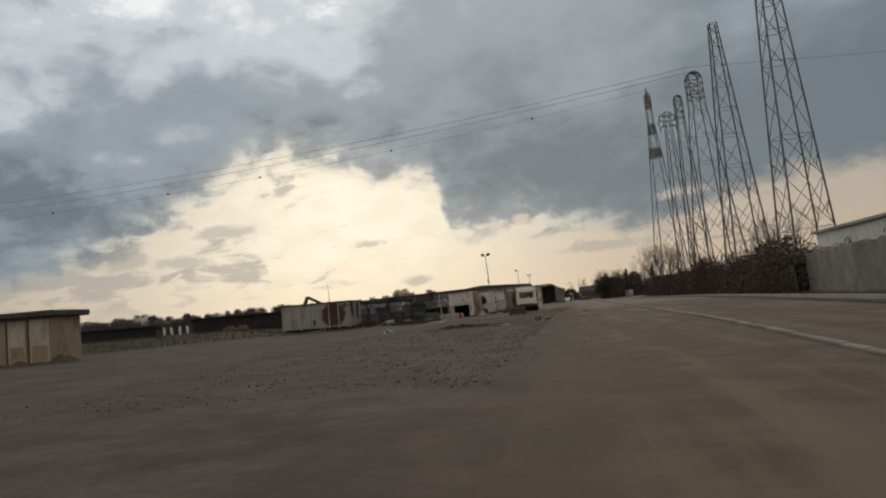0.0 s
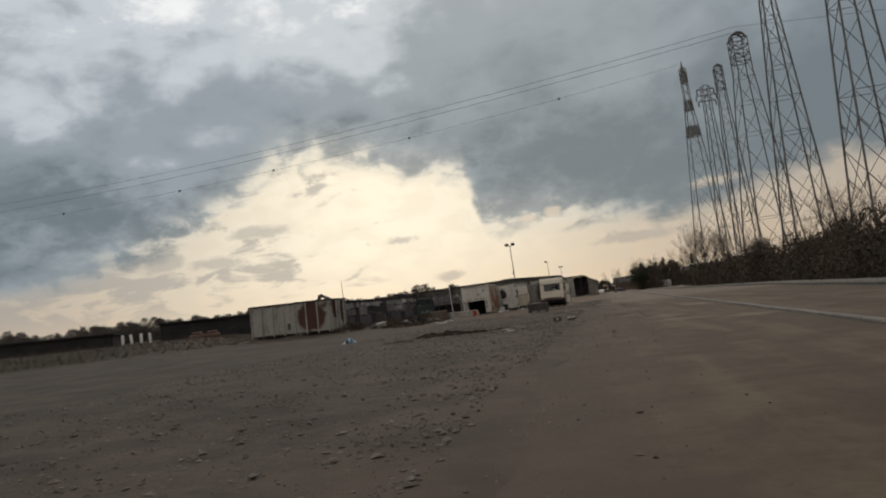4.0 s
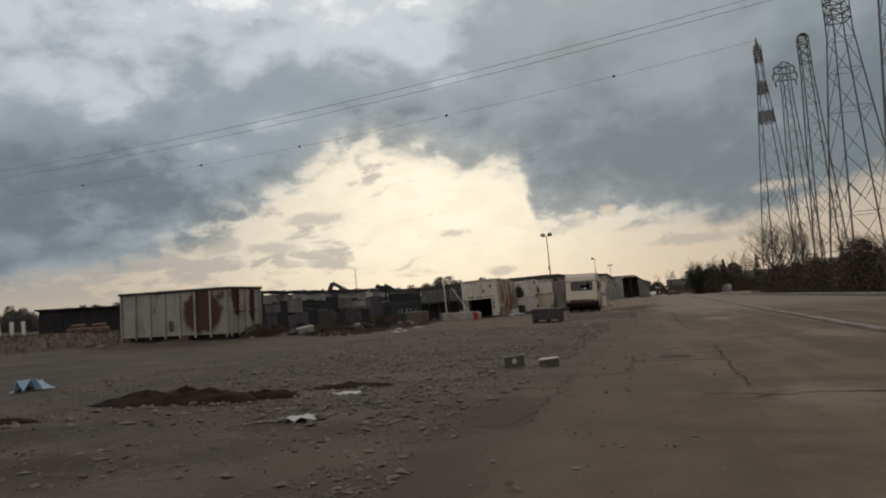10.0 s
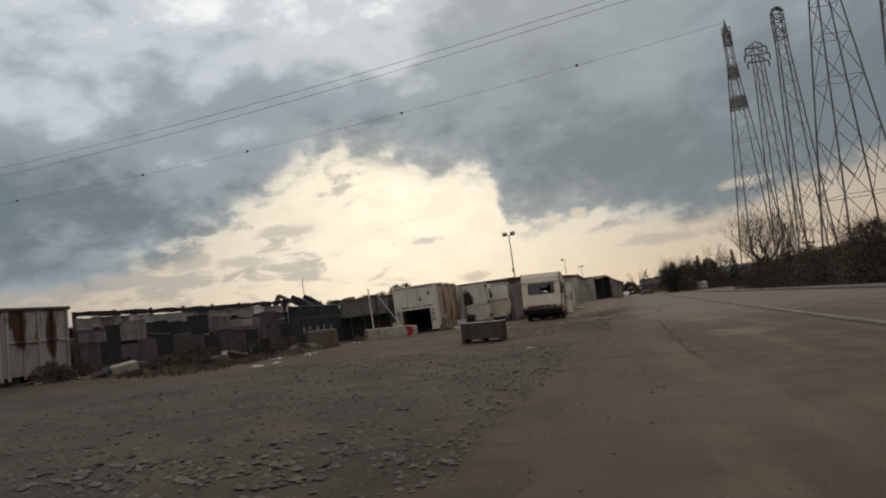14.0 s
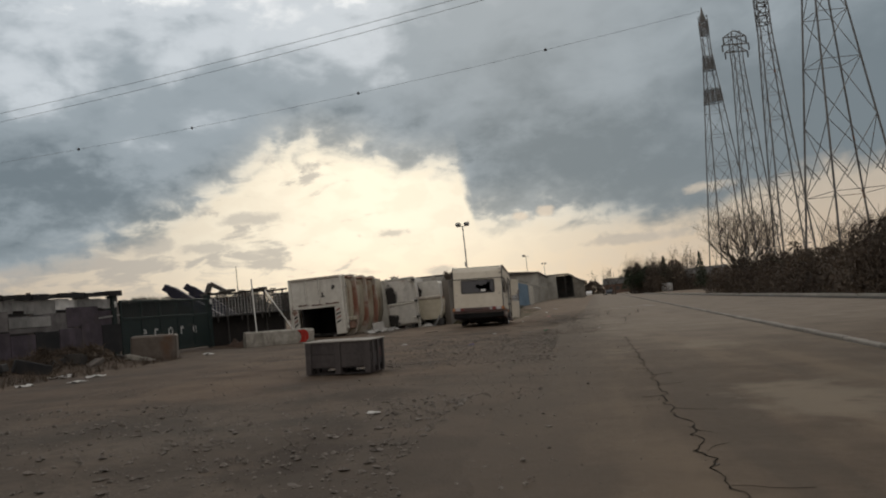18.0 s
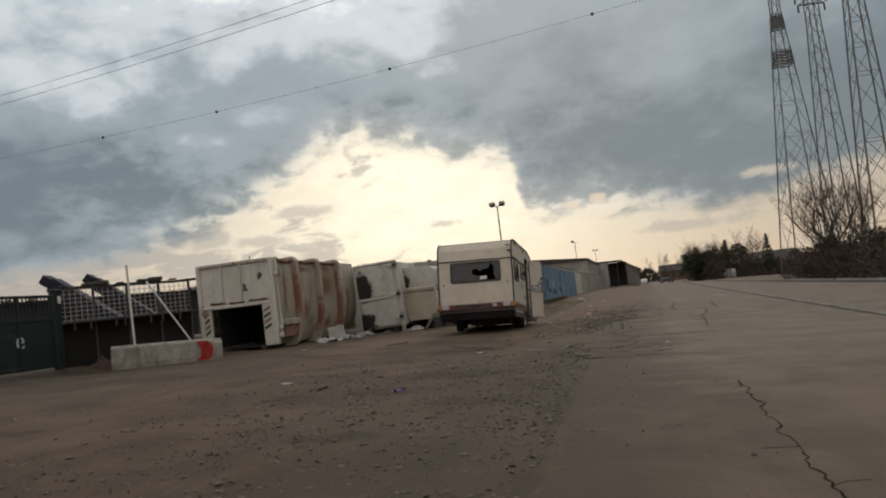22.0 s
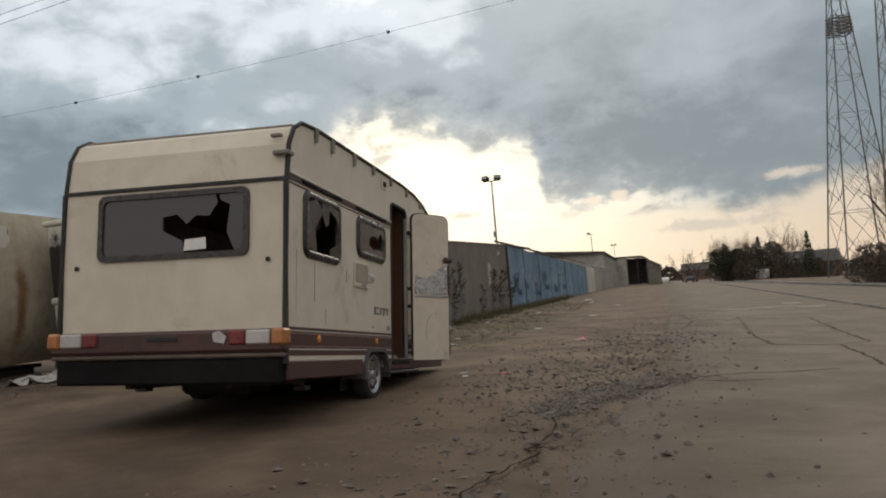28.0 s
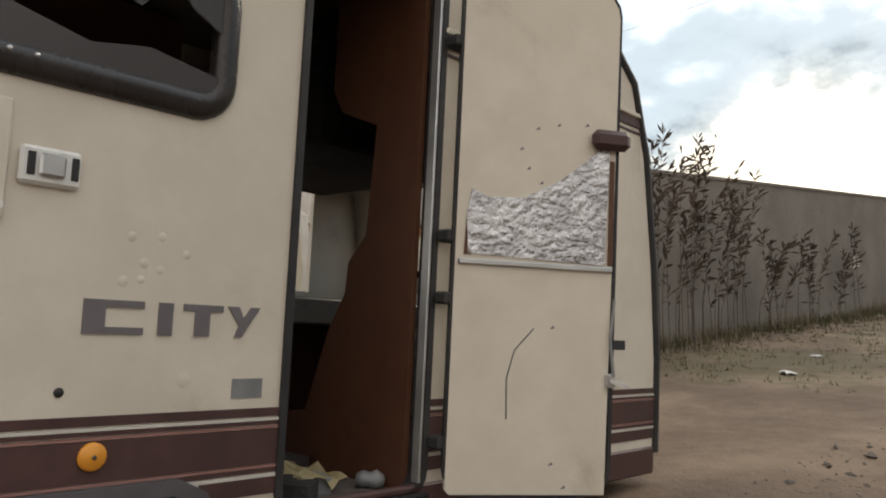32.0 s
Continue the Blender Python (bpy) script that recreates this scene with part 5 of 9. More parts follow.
M["bramble"] = surface("bramble_thicket", (0.045, 0.034, 0.026), (0.095, 0.070, 0.050), 0.95, grain=2, stain=0.25, bump=0.0, dirt=0.3, dirt_col=(0.03, 0.034, 0.018))


# distance haze is put into this greyer twig colour
M["haze_twig"] = surface("far_grey_twigs", (0.060, 0.054, 0.050), (0.10, 0.090, 0.082), 0.95, grain=0.5, stain=0.1, bump=0.0)


def bare_tree(x, y, height, seed, label, stems=1, spread=0.5, thick=0.02, depth=5, z0=0.0):
    rnd = random.Random(seed)
    ob = thing("bare_tree", Matrix.Translation((x, y, z0)), label, "tree", "bare trees")
    trunk, limbs, twigs = Shape(), Shape(), Shape()

    def grow(p, d, ln, r, k):
        pts, q, e = [p], p, d
        for j in range(3):
            e = (e + Vector((rnd.uniform(-1, 1), rnd.uniform(-1, 1), rnd.uniform(-0.3, 0.7))) * 0.16).normalized()
            q = q + e * ln / 3
            pts.append(q)
        (trunk if k == 0 else limbs if k < 3 else twigs).tube(pts, r, 7 if k == 0 else 5 if k < 3 else 3, r * 0.62, caps=False)
        if k >= depth:
            return
        for j in range(rnd.choice((2, 3, 3)) if k < 4 else 2):
            side = Vector((rnd.uniform(-1, 1), rnd.uniform(-1, 1), rnd.uniform(-0.15, 0.6))).normalized()
            f = rnd.uniform(0.45, 1.0) if j else 1.0
            at = pts[0].lerp(pts[-1], f)
            grow(at, (e * (1 - spread) + side * spread + Vector((0, 0, 0.12))).normalized(), ln * rnd.uniform(0.62, 0.82), max(0.006, r * rnd.uniform(0.45, 0.62)), k + 1)

    for k in range(stems):
        lean = Vector((rnd.uniform(-1, 1), rnd.uniform(-1, 1), 0)) * (0.1 if stems == 1 else 0.45)
        grow(Vector((lean.x * 0.6, lean.y * 0.6, -0.15)), (Vector((0, 0, 1)) + lean).normalized(), height * 0.33, height * thick, 0)
    part("trunk", trunk, M["bark"], ob)
    tagged(part("branchwork", limbs, M["bark"], ob), kind="stuff")
    tagged(part("twig_mass", twigs, M["twig"], ob), kind="stuff")
    return ob


bare_tree(24.0, 78.5, 9.2, 3, "spreading bare tree by the pylon foot", 3, 0.55, 0.022, 6)
bare_tree(22.2, 74.5, 8.0, 5, "bare many-stemmed tree above the hedge", 3, 0.5, 0.018, 6)
bare_tree(16.6, 119.0, 9.2, 11, "wide bare roadside tree", 6, 0.55, 0.014, 6)
bare_tree(19.2, 121.5, 8.6, 12, "bare many-stemmed tree above the hedge", 4, 0.5, 0.015, 6)
bare_tree(17.0, 88.0, 5.4, 17, "small bare tree in the hedge", 4, 0.55, 0.015, 6)
bare_tree(18.2, 72.0, 5.2, 19, "small bare tree in the hedge", 4, 0.5, 0.015, 5)
bare_tree(21.0, 104.0, 6.4, 23, "bare many-stemmed tree above the hedge", 3, 0.5, 0.015, 6)
bare_tree(22.0, 140.0, 7.6, 29, "bare tree far along the hedge", 3, 0.5, 0.016, 5)


def thicket(name, spots, mat, label, category, seed, blades=26, size=0.5, slim=(0.04, 0.13)):
    """Clumps of many small leaf or twig blades round given centres (x, y, z, radius, height)."""
    rnd = random.Random(seed)
    s = Shape()
    v, f = [], []
    for x, y, z, r, h in spots:
        for k in range(int(blades * max(1.0, r * h))):
            a, q = rnd.uniform(0, 2 * math.pi), rnd.random() ** 0.5
            zz = rnd.random()
            rr = r * q * (1.0 - 0.75 * zz ** 2.2)
            c = Vector((x + rr * math.cos(a), y + rr * math.sin(a), z + zz * h))
            d = Vector((rnd.uniform(-1, 1), rnd.uniform(-1, 1), rnd.uniform(-0.2, 1.3))).normalized() * size * rnd.uniform(0.5, 1.4)
            o = d.cross(Vector((rnd.uniform(-1, 1), rnd.uniform(-1, 1), rnd.uniform(-1, 1)))).normalized() * size * rnd.uniform(*slim)
            n = len(v)
            v += [c - d * 0.5, c + o, c + d * 0.5, c - o]
            f.append((n, n + 1, n + 2, n + 3))
    s.add(v, f)
    return tagged(link(name, s.mesh(name), mat), label, category, kind="stuff")


rnd = random.Random(4)
spots = []
y = 43.5
while y < 136:
    x = rail_x(y) + 1.9
    for k in range(4):
        spots.append((x + rnd.uniform(-0.8, 5.5), y + rnd.uniform(-1, 1), 0.2, rnd.uniform(1.3, 2.0), rnd.uniform(2.3, 3.5) * (0.78 + 0.30 * math.sin(y * 0.17) ** 2)))
    y += 1.3
thicket("hedge", spots, M["bramble"], "dense dark bare hedge and brambles", "hedge", 5, 60, 0.42)
s = Shape()
n = 60
for k in range(n):
    y = 43.5 + k * 1.56
    x = rail_x(y) + 2.6
    h = 2.3 + 0.6 * noise.noise((y * 0.13, 0.3, 0.7))
    for j, (ox, oz) in enumerate(((0, 0), (0.1, h * 0.7), (1.2, h), (3.4, h * 0.95), (5.0, h * 0.4), (5.2, 0))):
        s.v.append((x + ox + 0.4 * noise.noise((y, j, 0.5)), y, 0.1 + oz + 0.3 * noise.noise((y * 0.7, j, 3.5))))
for k in range(n - 1):
    for j in range(5):
        s.f.append((k * 6 + j, k * 6 + j + 1, (k + 1) * 6 + j + 1, (k + 1) * 6 + j))
        s.s.append(True)
tagged(link("hedge_mass", s.mesh("hedge_mass"), M["bramble"]), "shaded inside of the hedge", "hedge", kind="stuff")

# far trees where the road ends
for k, (x, y, h, r) in enumerate(((22.1, 238.0, 8.2, 2.4), (18.0, 245.0, 7.2, 3.2), (14.5, 236.0, 6.6, 2.8), (27.0, 215.0, 7.8, 2.1))):
    if k in (0, 3):
        sp = [(0, 0, h * 0.1 + h * 0.9 * j / 9, r * (1 - j / 9.5), h * 0.16) for j in range(9)]
    else:
        sp = [(rnd.uniform(-r, r) * 0.7, rnd.uniform(-r, r) * 0.7, h * 0.12 + rnd.uniform(0, h * 0.55), r * 0.6, h * 0.35) for j in range(9)]
    ob = thing("conifer" if k in (0, 3) else "evergreen_tree", Matrix.Translation((x, y, 0)), "dark evergreen tree at the road's end", "tree", "far trees")
    part("trunk", Shape().tube([(0, 0, -0.1), (0, 0, h * 0.8)], 0.2, 6, 0.05), M["bark"], ob)
    cr = thicket("crown", sp, M["evergreen"], "", "", 40 + k, 90, 0.5, (0.08, 0.2))
    cr.parent = ob
sp = [(rnd.uniform(15.0, 26.5), rnd.uniform(222, 252), 0.0, rnd.uniform(1.4, 2.6), rnd.uniform(3.0, 8.0)) for k in range(34)]
sp += [(rnd.uniform(25.0, 48.0), rnd.uniform(226, 262), 0.0, rnd.uniform(1.6, 3.0), rnd.uniform(2.0, 4.2)) for k in range(30)]
thicket("roadside_bushes", sp, M["bramble"], "dense dark bare bushes at the bend of the road", "bushes", 71, 70, 0.7, (0.03, 0.1))
for k in range(10):
    bare_tree(14.5 + 1.3 * k + rnd.uniform(-0.8, 0.8), 226 + rnd.uniform(-6, 26), rnd.uniform(8.0, 11.5), 90 + k, "bare tree in the dark roadside cluster", 3, 0.5, 0.013, 5)
for k in range(14):
    bare_tree(7 + 5.0 * k + rnd.uniform(-2, 2), 265 + rnd.uniform(-15, 25), rnd.uniform(7, 11), 60 + k, "bare tree in the far row", 2, 0.5, 0.016, 4)
spots = [(-120 + 4.2 * k + rnd.uniform(-2, 2), 470 + rnd.uniform(-30, 30), 0, rnd.uniform(4, 7), rnd.uniform(4, 8)) for k in range(95)]
thicket("far_woods", spots, M["bramble"], "low line of far woods at the road's end", "woods", 7, 9, 2.2, (0.1, 0.25))
spots = []
for k in range(330):
    x = -205 + 0.55 * k + rnd.uniform(-1.0, 1.0)
    crown = 3.6 + 1.5 * noise.noise((k * 0.045, 0.0, 4.0)) + 0.9 * noise.noise((k * 0.21, 3.0, 1.0))
    spots.append((x, 150 + rnd.uniform(-10, 14), 0.0, rnd.uniform(1.6, 2.6), crown + rnd.uniform(-0.3, 1.1)))
    if k % 3 == 0:
        spots.append((x, 146 + rnd.uniform(-4, 4), 0.0, rnd.uniform(2.6, 3.6), rnd.uniform(2.2, 3.2)))
thicket("tree_belt", spots, M["haze_twig"], "hazy belt of bare trees behind the yard", "woods", 8, 95, 0.9, (0.014, 0.045))


# ---- the dark sheds, posts and heaps on the berm beyond the shed ----
M["tarp_dark"] = surface("dark_tarred_boards", (0.012, 0.012, 0.014), (0.028, 0.027, 0.028), 0.85, grain=4, stain=0.7, bump=0.2, dirt=0.3, dirt_col=(0.045, 0.04, 0.036))
M["brown_block_far"] = surface("brown_blocks", (0.10, 0.065, 0.05), (0.16, 0.10, 0.075), 0.9, grain=4, bump=0.2)
for (x0, y0), (x1, y1), z1, lab in (((-31.2, 57.0), (-24.6, 60.0), 1.98, "long low dark shed on the berm"), ((-25.0, 62.0), (-21.0, 63.5), 1.75, "dark low lean-to by the skip"), ((-44.0, 52.5), (-34.2, 55.6), 1.62, "row of dark boarded sheds on the berm"), ((-58.0, 48.0), (-45.0, 52.0), 1.5, "row of dark boarded sheds on the berm"), ((-40.0, 75.0), (-18.0, 84.0), 2.2, "dark boarded shed behind the skip")):
    ln = math.hypot(x1 - x0, y1 - y0)
    ob = thing("dark_shed", Matrix.Translation((x0, y0, 0.0)) @ pose(0, 0, 0, 0, 0, math.degrees(math.atan2(y1 - y0, x1 - x0))), lab, "shed", "dark sheds on the berm", laid=True)
    n = max(3, int(ln / 1.1))
    part("body", Shape().box(0.0, ln, 0.04, 2.4, 0.2, z1 - 0.1), M["tarp_dark"], ob)
    part("roof", Shape().prism([(-0.2, z1 - 0.02), (2.6, z1 - 0.22), (2.6, z1 - 0.28), (-0.2, z1 - 0.10)], -0.15, ln + 0.15, "x"), M["tarp_dark"], ob, "flat tarred roof")
    for k in range(n):
        part("board", Shape().box(k * ln / n + 0.02, (k + 1) * ln / n - 0.02, 0.0, 0.035, 0.2, z1 - 0.12 - 0.05 * (k % 3), 0.008), M["tarp_dark"], ob)
for k in range(4):
    thing("white_post", Matrix.Translation((-33.7 + 0.62 * k, 56.1 + 0.2 * k, 0.55)) @ pose(0, 0, 0, 0, (3, -4, 2, -2)[k], 0), "short white post standing on the berm", "post", "white posts", Shape().box(-0.09, 0.09, -0.07, 0.07, 0.0, 0.82, 0.02), M["white_plain"])
thing("white_crate", Matrix.Translation((-47.6, 47.5, 0.45)), "pale square crate at the end of the sheds", "crate", "", Shape().box(-1.0, 0.6, -0.5, 0.5, 0.0, 0.95, 0.05), M["white_paint"])
for x, y in ((-27.6, 55.6), (-26.6, 55.9), (-22.8, 57.5)):
    thing("brown_bale", Matrix.Translation((x, y, 0.55)), "pale brown heap of blocks before the shed", "heap", "heaps", Shape().box(-0.55, 0.5, -0.3, 0.3, 0, 0.32, 0.08).box(-0.3, 0.35, -0.25, 0.25, 0.32, 0.5, 0.07), M["brown_block_far"])
# excavator arm far behind the yard
arm = thing("excavator", Matrix.Translation((-46.6, 141.0, 0)), "far excavator with its arm folded over the roofs", "excavator")
part("boom", Shape().bar((-2.2, 0, 2.0), (-0.5, 0, 5.5), 0.5, 0.6), M["steel_dark"], arm)
part("stick", Shape().bar((-0.5, 0, 5.5), (2.2, 0, 3.9), 0.4, 0.5), M["steel_dark"], arm)
part("body", Shape().box(-4.5, -1.0, -1.2, 1.2, 0.8, 2.8, 0.2), M["steel_dark"], arm)
part("track", Shape().box(-4.8, -0.6, -1.4, 1.4, 0.0, 0.8, 0.25), M["black_rubber"], arm)
thing("thin_mast", Matrix.Translation((-42.0, 138.0, 0)), "thin pole beyond the depot hall", "pole", "", Shape().tube([(0, 0, 0), (0, 0, 7.4)], 0.07, 6, 0.04), M["steel_dark"])

# ---- panel wall and white building beyond the siding, by the start ----
M["panel_conc"] = surface("concrete_panels", (0.17, 0.16, 0.145), (0.25, 0.235, 0.21), 0.9, grain=7, stain=0.6, dirt=0.4, bump=0.25, random_tint=0.12)
pw = tagged(new("wall_panels"), "grey concrete panel wall beyond the siding", kind="structure")
for k in range(14):
    y0 = 42.4 - 2.1 * (k + 1)
    x0 = 15.1 - 0.09 * (42.4 - y0)
    part("panel", Shape().box(x0, x0 + 0.12, y0 + 0.06, y0 + 2.04, 0.0, 2.45 + 0.04 * (k % 2), 0.02), M["panel_conc"], pw)
    part("post", Shape().box(x0 - 0.06, x0 + 0.16, y0 - 0.06, y0 + 0.055, 0.0, 2.55, 0.02), M["concrete"], pw)
white = thing("white_building", Matrix.Translation((18.2, 36.0, 0)), "white rendered building behind the panel wall", "building")
part("wall", Shape().box(0, 9, 0, 14, 0, 4.0), M["white_paint"], white)
part("roof", Shape().box(-0.25, 9.25, -0.25, 14.25, 4.0, 4.22, 0.04), M["concrete"], white)
for y in (1.6, 5.2, 8.6, 11.6):
    wn = part("window", Shape().box(-0.03, -0.002, y, y + 1.2, 2.0, 3.0, 0.01), M["steel_dark"], white, "dark window")
    part("sill", Shape().box(-0.10, -0.002, y - 0.08, y + 1.28, 1.9, 1.98, 0.01), M["concrete"], wn)
thing("flat_canopy", Matrix.Translation((16.0, 46.0, 0)), "grey flat canopy beside the hedge", "canopy", "", Shape().box(0, 4.5, 0, 6.0, 2.55, 2.8, 0.04).box(0.2, 4.3, 0.2, 5.8, 0.0, 2.549), M["concrete"])

# ---- houses and vehicles where the road ends ----
for x, y, w2, d2, h, lab in ((27.5, 236.0, 9, 8, 3.0, "grey house among trees at the road's end"), (11.5, 345.0, 9, 8, 3.4, "low far house at the road's end")):
    ob = thing("far_house", Matrix.Translation((x, y, 0)), lab, "house", "far houses")
    part("wall", Shape().box(0, w2, 0, d2, 0, h), M["brown_block_far"], ob)
    part("roof", Shape().prism([(-0.5, h), (d2 + 0.5, h), (d2 / 2, h + 2.4)], -0.4, w2 + 0.4, "x"), M["roof_dark"], ob)
    for k in range(3):
        part("window", Shape().box(w2 * (0.15 + 0.28 * k), w2 * (0.15 + 0.28 * k) + 1.4, -0.06, -0.002, 1.2, 2.6, 0.02), M["steel_dark"], ob)


def parked_car(x, y, turn, van_like, mat, label):
    ob = thing("parked_van" if van_like else "parked_car", Matrix.Translation((x, y, level(y) + 0.02)) @ pose(0, 0, 0, 0, 0, turn), label, "van" if van_like else "car", "parked vehicles")
    h = 2.1 if van_like else 1.45
    side = [(-2.2, 0.35), (2.2, 0.35), (2.25, 0.8), (1.5, 0.95 if not van_like else 1.1), (0.9, h), (-1.6, h), (-2.2, 0.95 if not van_like else h - 0.1)]
    part("body", Shape().prism(side, -0.85, 0.85, "y"), mat, ob)
    part("windscreen", Shape().prism([(1.42, 1.08), (0.95, h - 0.1), (0.99, h - 0.08), (1.5, 1.08)], -0.72, 0.72, "y"), M["acrylic_far"], ob)
    for sy in (-0.86, 0.85):
        part("side_window", Shape().box(-1.2, 0.8, sy, sy + 0.01, h - 0.62, h - 0.15), M["acrylic_far"], ob)
    for wx in (-1.35, 1.4):
        for wy in (-0.8, 0.8):
            part("wheel", Shape().lathe([(0, -0.1), (0.2, -0.1), (0.32, -0.08), (0.32, 0.08), (0.2, 0.1), (0, 0.1)], 14, pose(wx, wy, 0.32, 0, 0, 90)), M["tyre_far"], ob)
    return ob


M["acrylic_far"] = surface("dark_car_glass", (0.02, 0.022, 0.025), (0.03, 0.032, 0.035), 0.15, bump=0.0, spec=0.6)
M["tyre_far"] = surface("car_tyre", (0.015, 0.015, 0.015), (0.03, 0.03, 0.03), 0.85, bump=0.1)
M["car_white"] = surface("white_car_paint", (0.62, 0.62, 0.62), (0.70, 0.70, 0.70), 0.35, bump=0.0, spec=0.5)
M["car_dark"] = surface("dark_car_paint", (0.03, 0.032, 0.04), (0.05, 0.052, 0.06), 0.3, bump=0.0, spec=0.5)
parked_car(21.5, 232.0, 95, True, M["car_white"], "white van parked by the road's end")
parked_car(9.5, 262.0, 90, False, M["car_dark"], "dark car far along the road")
parked_car(4.5, 285.0, 90, False, M["car_white"], "white car far along the road")


# ---- the caravan ----
def glass_material(name, tint, rough=0.06, alpha=0.5):
    mat = bpy.data.materials.new(name)
    mat.use_nodes = True
    t = Tree(mat.node_tree)
    co = t.n("ShaderNodeTexCoord").outputs["Object"]
    bs = t.n("ShaderNodeBsdfPrincipled")
    t.put(bs.inputs["Base Color"], tint)
    t.put(bs.inputs["Roughness"], t.ramp(t.noise(co, 6.0, 4.0), 0.3, 0.7, rough, rough + 0.14))
    bs.inputs["Alpha"].default_value = alpha
    t.t.links.new(bs.outputs[0], t.n("ShaderNodeOutputMaterial").inputs["Surface"])
    return mat


M["acrylic"] = glass_material("smoked_acrylic", (0.044, 0.036, 0.034), 0.12, 0.86)
M["acrylic_rim"] = surface("smoked_acrylic_rim", (0.020, 0.017, 0.016), (0.034, 0.029, 0.028), 0.28, spec=0.45, bump=0.02, dirt=0.18, dirt_col=(0.10, 0.09, 0.08))
M["frame_grey"] = surface("window_rubber", (0.014, 0.013, 0.014), (0.028, 0.026, 0.026), 0.85, spec=0.15, bump=0.05, dirt=0.3, dirt_col=(0.11, 0.10, 0.09))
M["red_line"] = surface("red_stripe", (0.23, 0.12, 0.10), (0.30, 0.16, 0.14), 0.5, bump=0.0)
M["white_line"] = surface("white_stripe", (0.50, 0.47, 0.42), (0.60, 0.57, 0.52), 0.5, bump=0.0)
M["orange"] = surface("orange_reflector", (0.62, 0.24, 0.02), (0.72, 0.30, 0.03), 0.35, bump=0.0, spec=0.6)
M["red_lens"] = surface("red_lamp_lens", (0.30, 0.02, 0.015), (0.40, 0.03, 0.02), 0.25, bump=0.0, spec=0.6)
M["clear_lens"] = surface("clear_lamp_lens", (0.36, 0.34, 0.34), (0.48, 0.46, 0.46), 0.2, bump=0.0, spec=0.7)
M["letter_grey"] = surface("grey_lettering", (0.13, 0.12, 0.125), (0.17, 0.16, 0.165), 0.45, bump=0.0)
M["alu"] = surface("aluminium_trim", (0.45, 0.45, 0.45), (0.58, 0.58, 0.57), 0.35, 0.8, bump=0.02)
M["foil"] = surface("torn_foil_insulation", (0.36, 0.36, 0.37), (0.58, 0.58, 0.59), 0.26, 0.9, grain=16, stain=7, bump=0.45, fine=34)
M["tyre"] = surface("tyre_rubber", (0.016, 0.016, 0.017), (0.035, 0.033, 0.031), 0.85, bump=0.15, dirt=0.3)
M["lip_brown"] = surface("dull_brown_trim", (0.10, 0.075, 0.064), (0.15, 0.115, 0.10), 0.6, bump=0.03, dirt=0.3)
M["soot_black"] = surface("road_black_valance", (0.008, 0.008, 0.009), (0.016, 0.015, 0.015), 0.9, bump=0.1, spec=0.15)
M["red_dim"] = surface("dirty_red_lens", (0.13, 0.012, 0.012), (0.20, 0.022, 0.02), 0.3, bump=0.0, spec=0.5, dirt=0.35)
# tint raised for dust and for the sky's reflection in the rear pane
M["acrylic_rear"] = glass_material("dusty_smoked_acrylic", (0.070, 0.068, 0.074), 0.10, 0.92)
M["rim"] = surface("steel_rim", (0.30, 0.30, 0.30), (0.42, 0.42, 0.42), 0.4, 0.6, bump=0.03, dirt=0.25)
M["inner_wall"] = surface("inner_wall_lining", (0.20, 0.17, 0.14), (0.28, 0.24, 0.20), 0.8, bump=0.03)
M["dark_cloth"] = surface("dark_rags", (0.02, 0.019, 0.02), (0.05, 0.046, 0.045), 0.95, grain=12, bump=0.5)
M["tape"] = surface("grey_brown_tape", (0.17, 0.155, 0.13), (0.25, 0.23, 0.20), 0.6, bump=0.1)
M["yellow_pack"] = surface("yellow_packaging", (0.26, 0.21, 0.10), (0.36, 0.31, 0.19), 0.5, grain=14, stain=6, bump=0.1, rust=0.2, rust_col=((0.5, 0.04, 0.03), (0.6, 0.3, 0.2)))

M["lining_pale"] = surface("pale_wall_board", (0.36, 0.31, 0.25), (0.46, 0.41, 0.34), 0.8, bump=0.05)
M["orange_old"] = surface("faded_orange_lens", (0.34, 0.12, 0.03), (0.42, 0.17, 0.05), 0.3, bump=0.0, dirt=0.3, spec=0.6)
M["arch_grey"] = surface("arch_plastic", (0.075, 0.070, 0.074), (0.105, 0.098, 0.102), 0.6, bump=0.05, dirt=0.2)
CAR = Matrix.Translation((-3.265, 74.96, 0.0)) @ pose(0, 0, 0, -5.0, 0, 0) @ Matrix.Scale(0.93, 4)
van = thing("caravan", CAR, "abandoned cream touring caravan with maroon stripes, broken windows and open door", "caravan", laid=True)
W2 = 1.11
FLOOR = 0.40
PROFILE = [(-2.13, FLOOR), (-2.16, 1.2), (-2.15, 1.98), (-2.11, 2.30), (-2.02, 2.46), (-1.86, 2.55), (-1.5, 2.58), (1.1, 2.585), (1.62, 2.56), (2.05, 2.49), (2.42, 2.37), (2.66, 2.2), (2.80, 1.85), (2.90, 1.3), (2.95, 0.85), (2.95, FLOOR)]


def roof_at(y):
    pts = PROFILE[1:-1]
    for (a, za), (b, zb) in zip(pts, pts[1:]):
        if a <= y <= b:
            return za + (zb - za) * (y - a) / max(1e-6, b - a)
    return 0.5


def thicken(outer, inner, faces):
    """One closed sheet from matching outer and inner points and the faces of the outer side."""
    n = len(outer)
    count = collections.Counter()
    for face in faces:
        for u, v in zip(face, face[1:] + face[:1]):
            count[(u, v)] += 1
    rims = [(v, u, u + n, v + n) for u, v in count if (v, u) not in count]
    return Shape().add(list(outer) + list(inner), list(faces) + [tuple(i + n for i in face[::-1]) for face in faces] + rims)


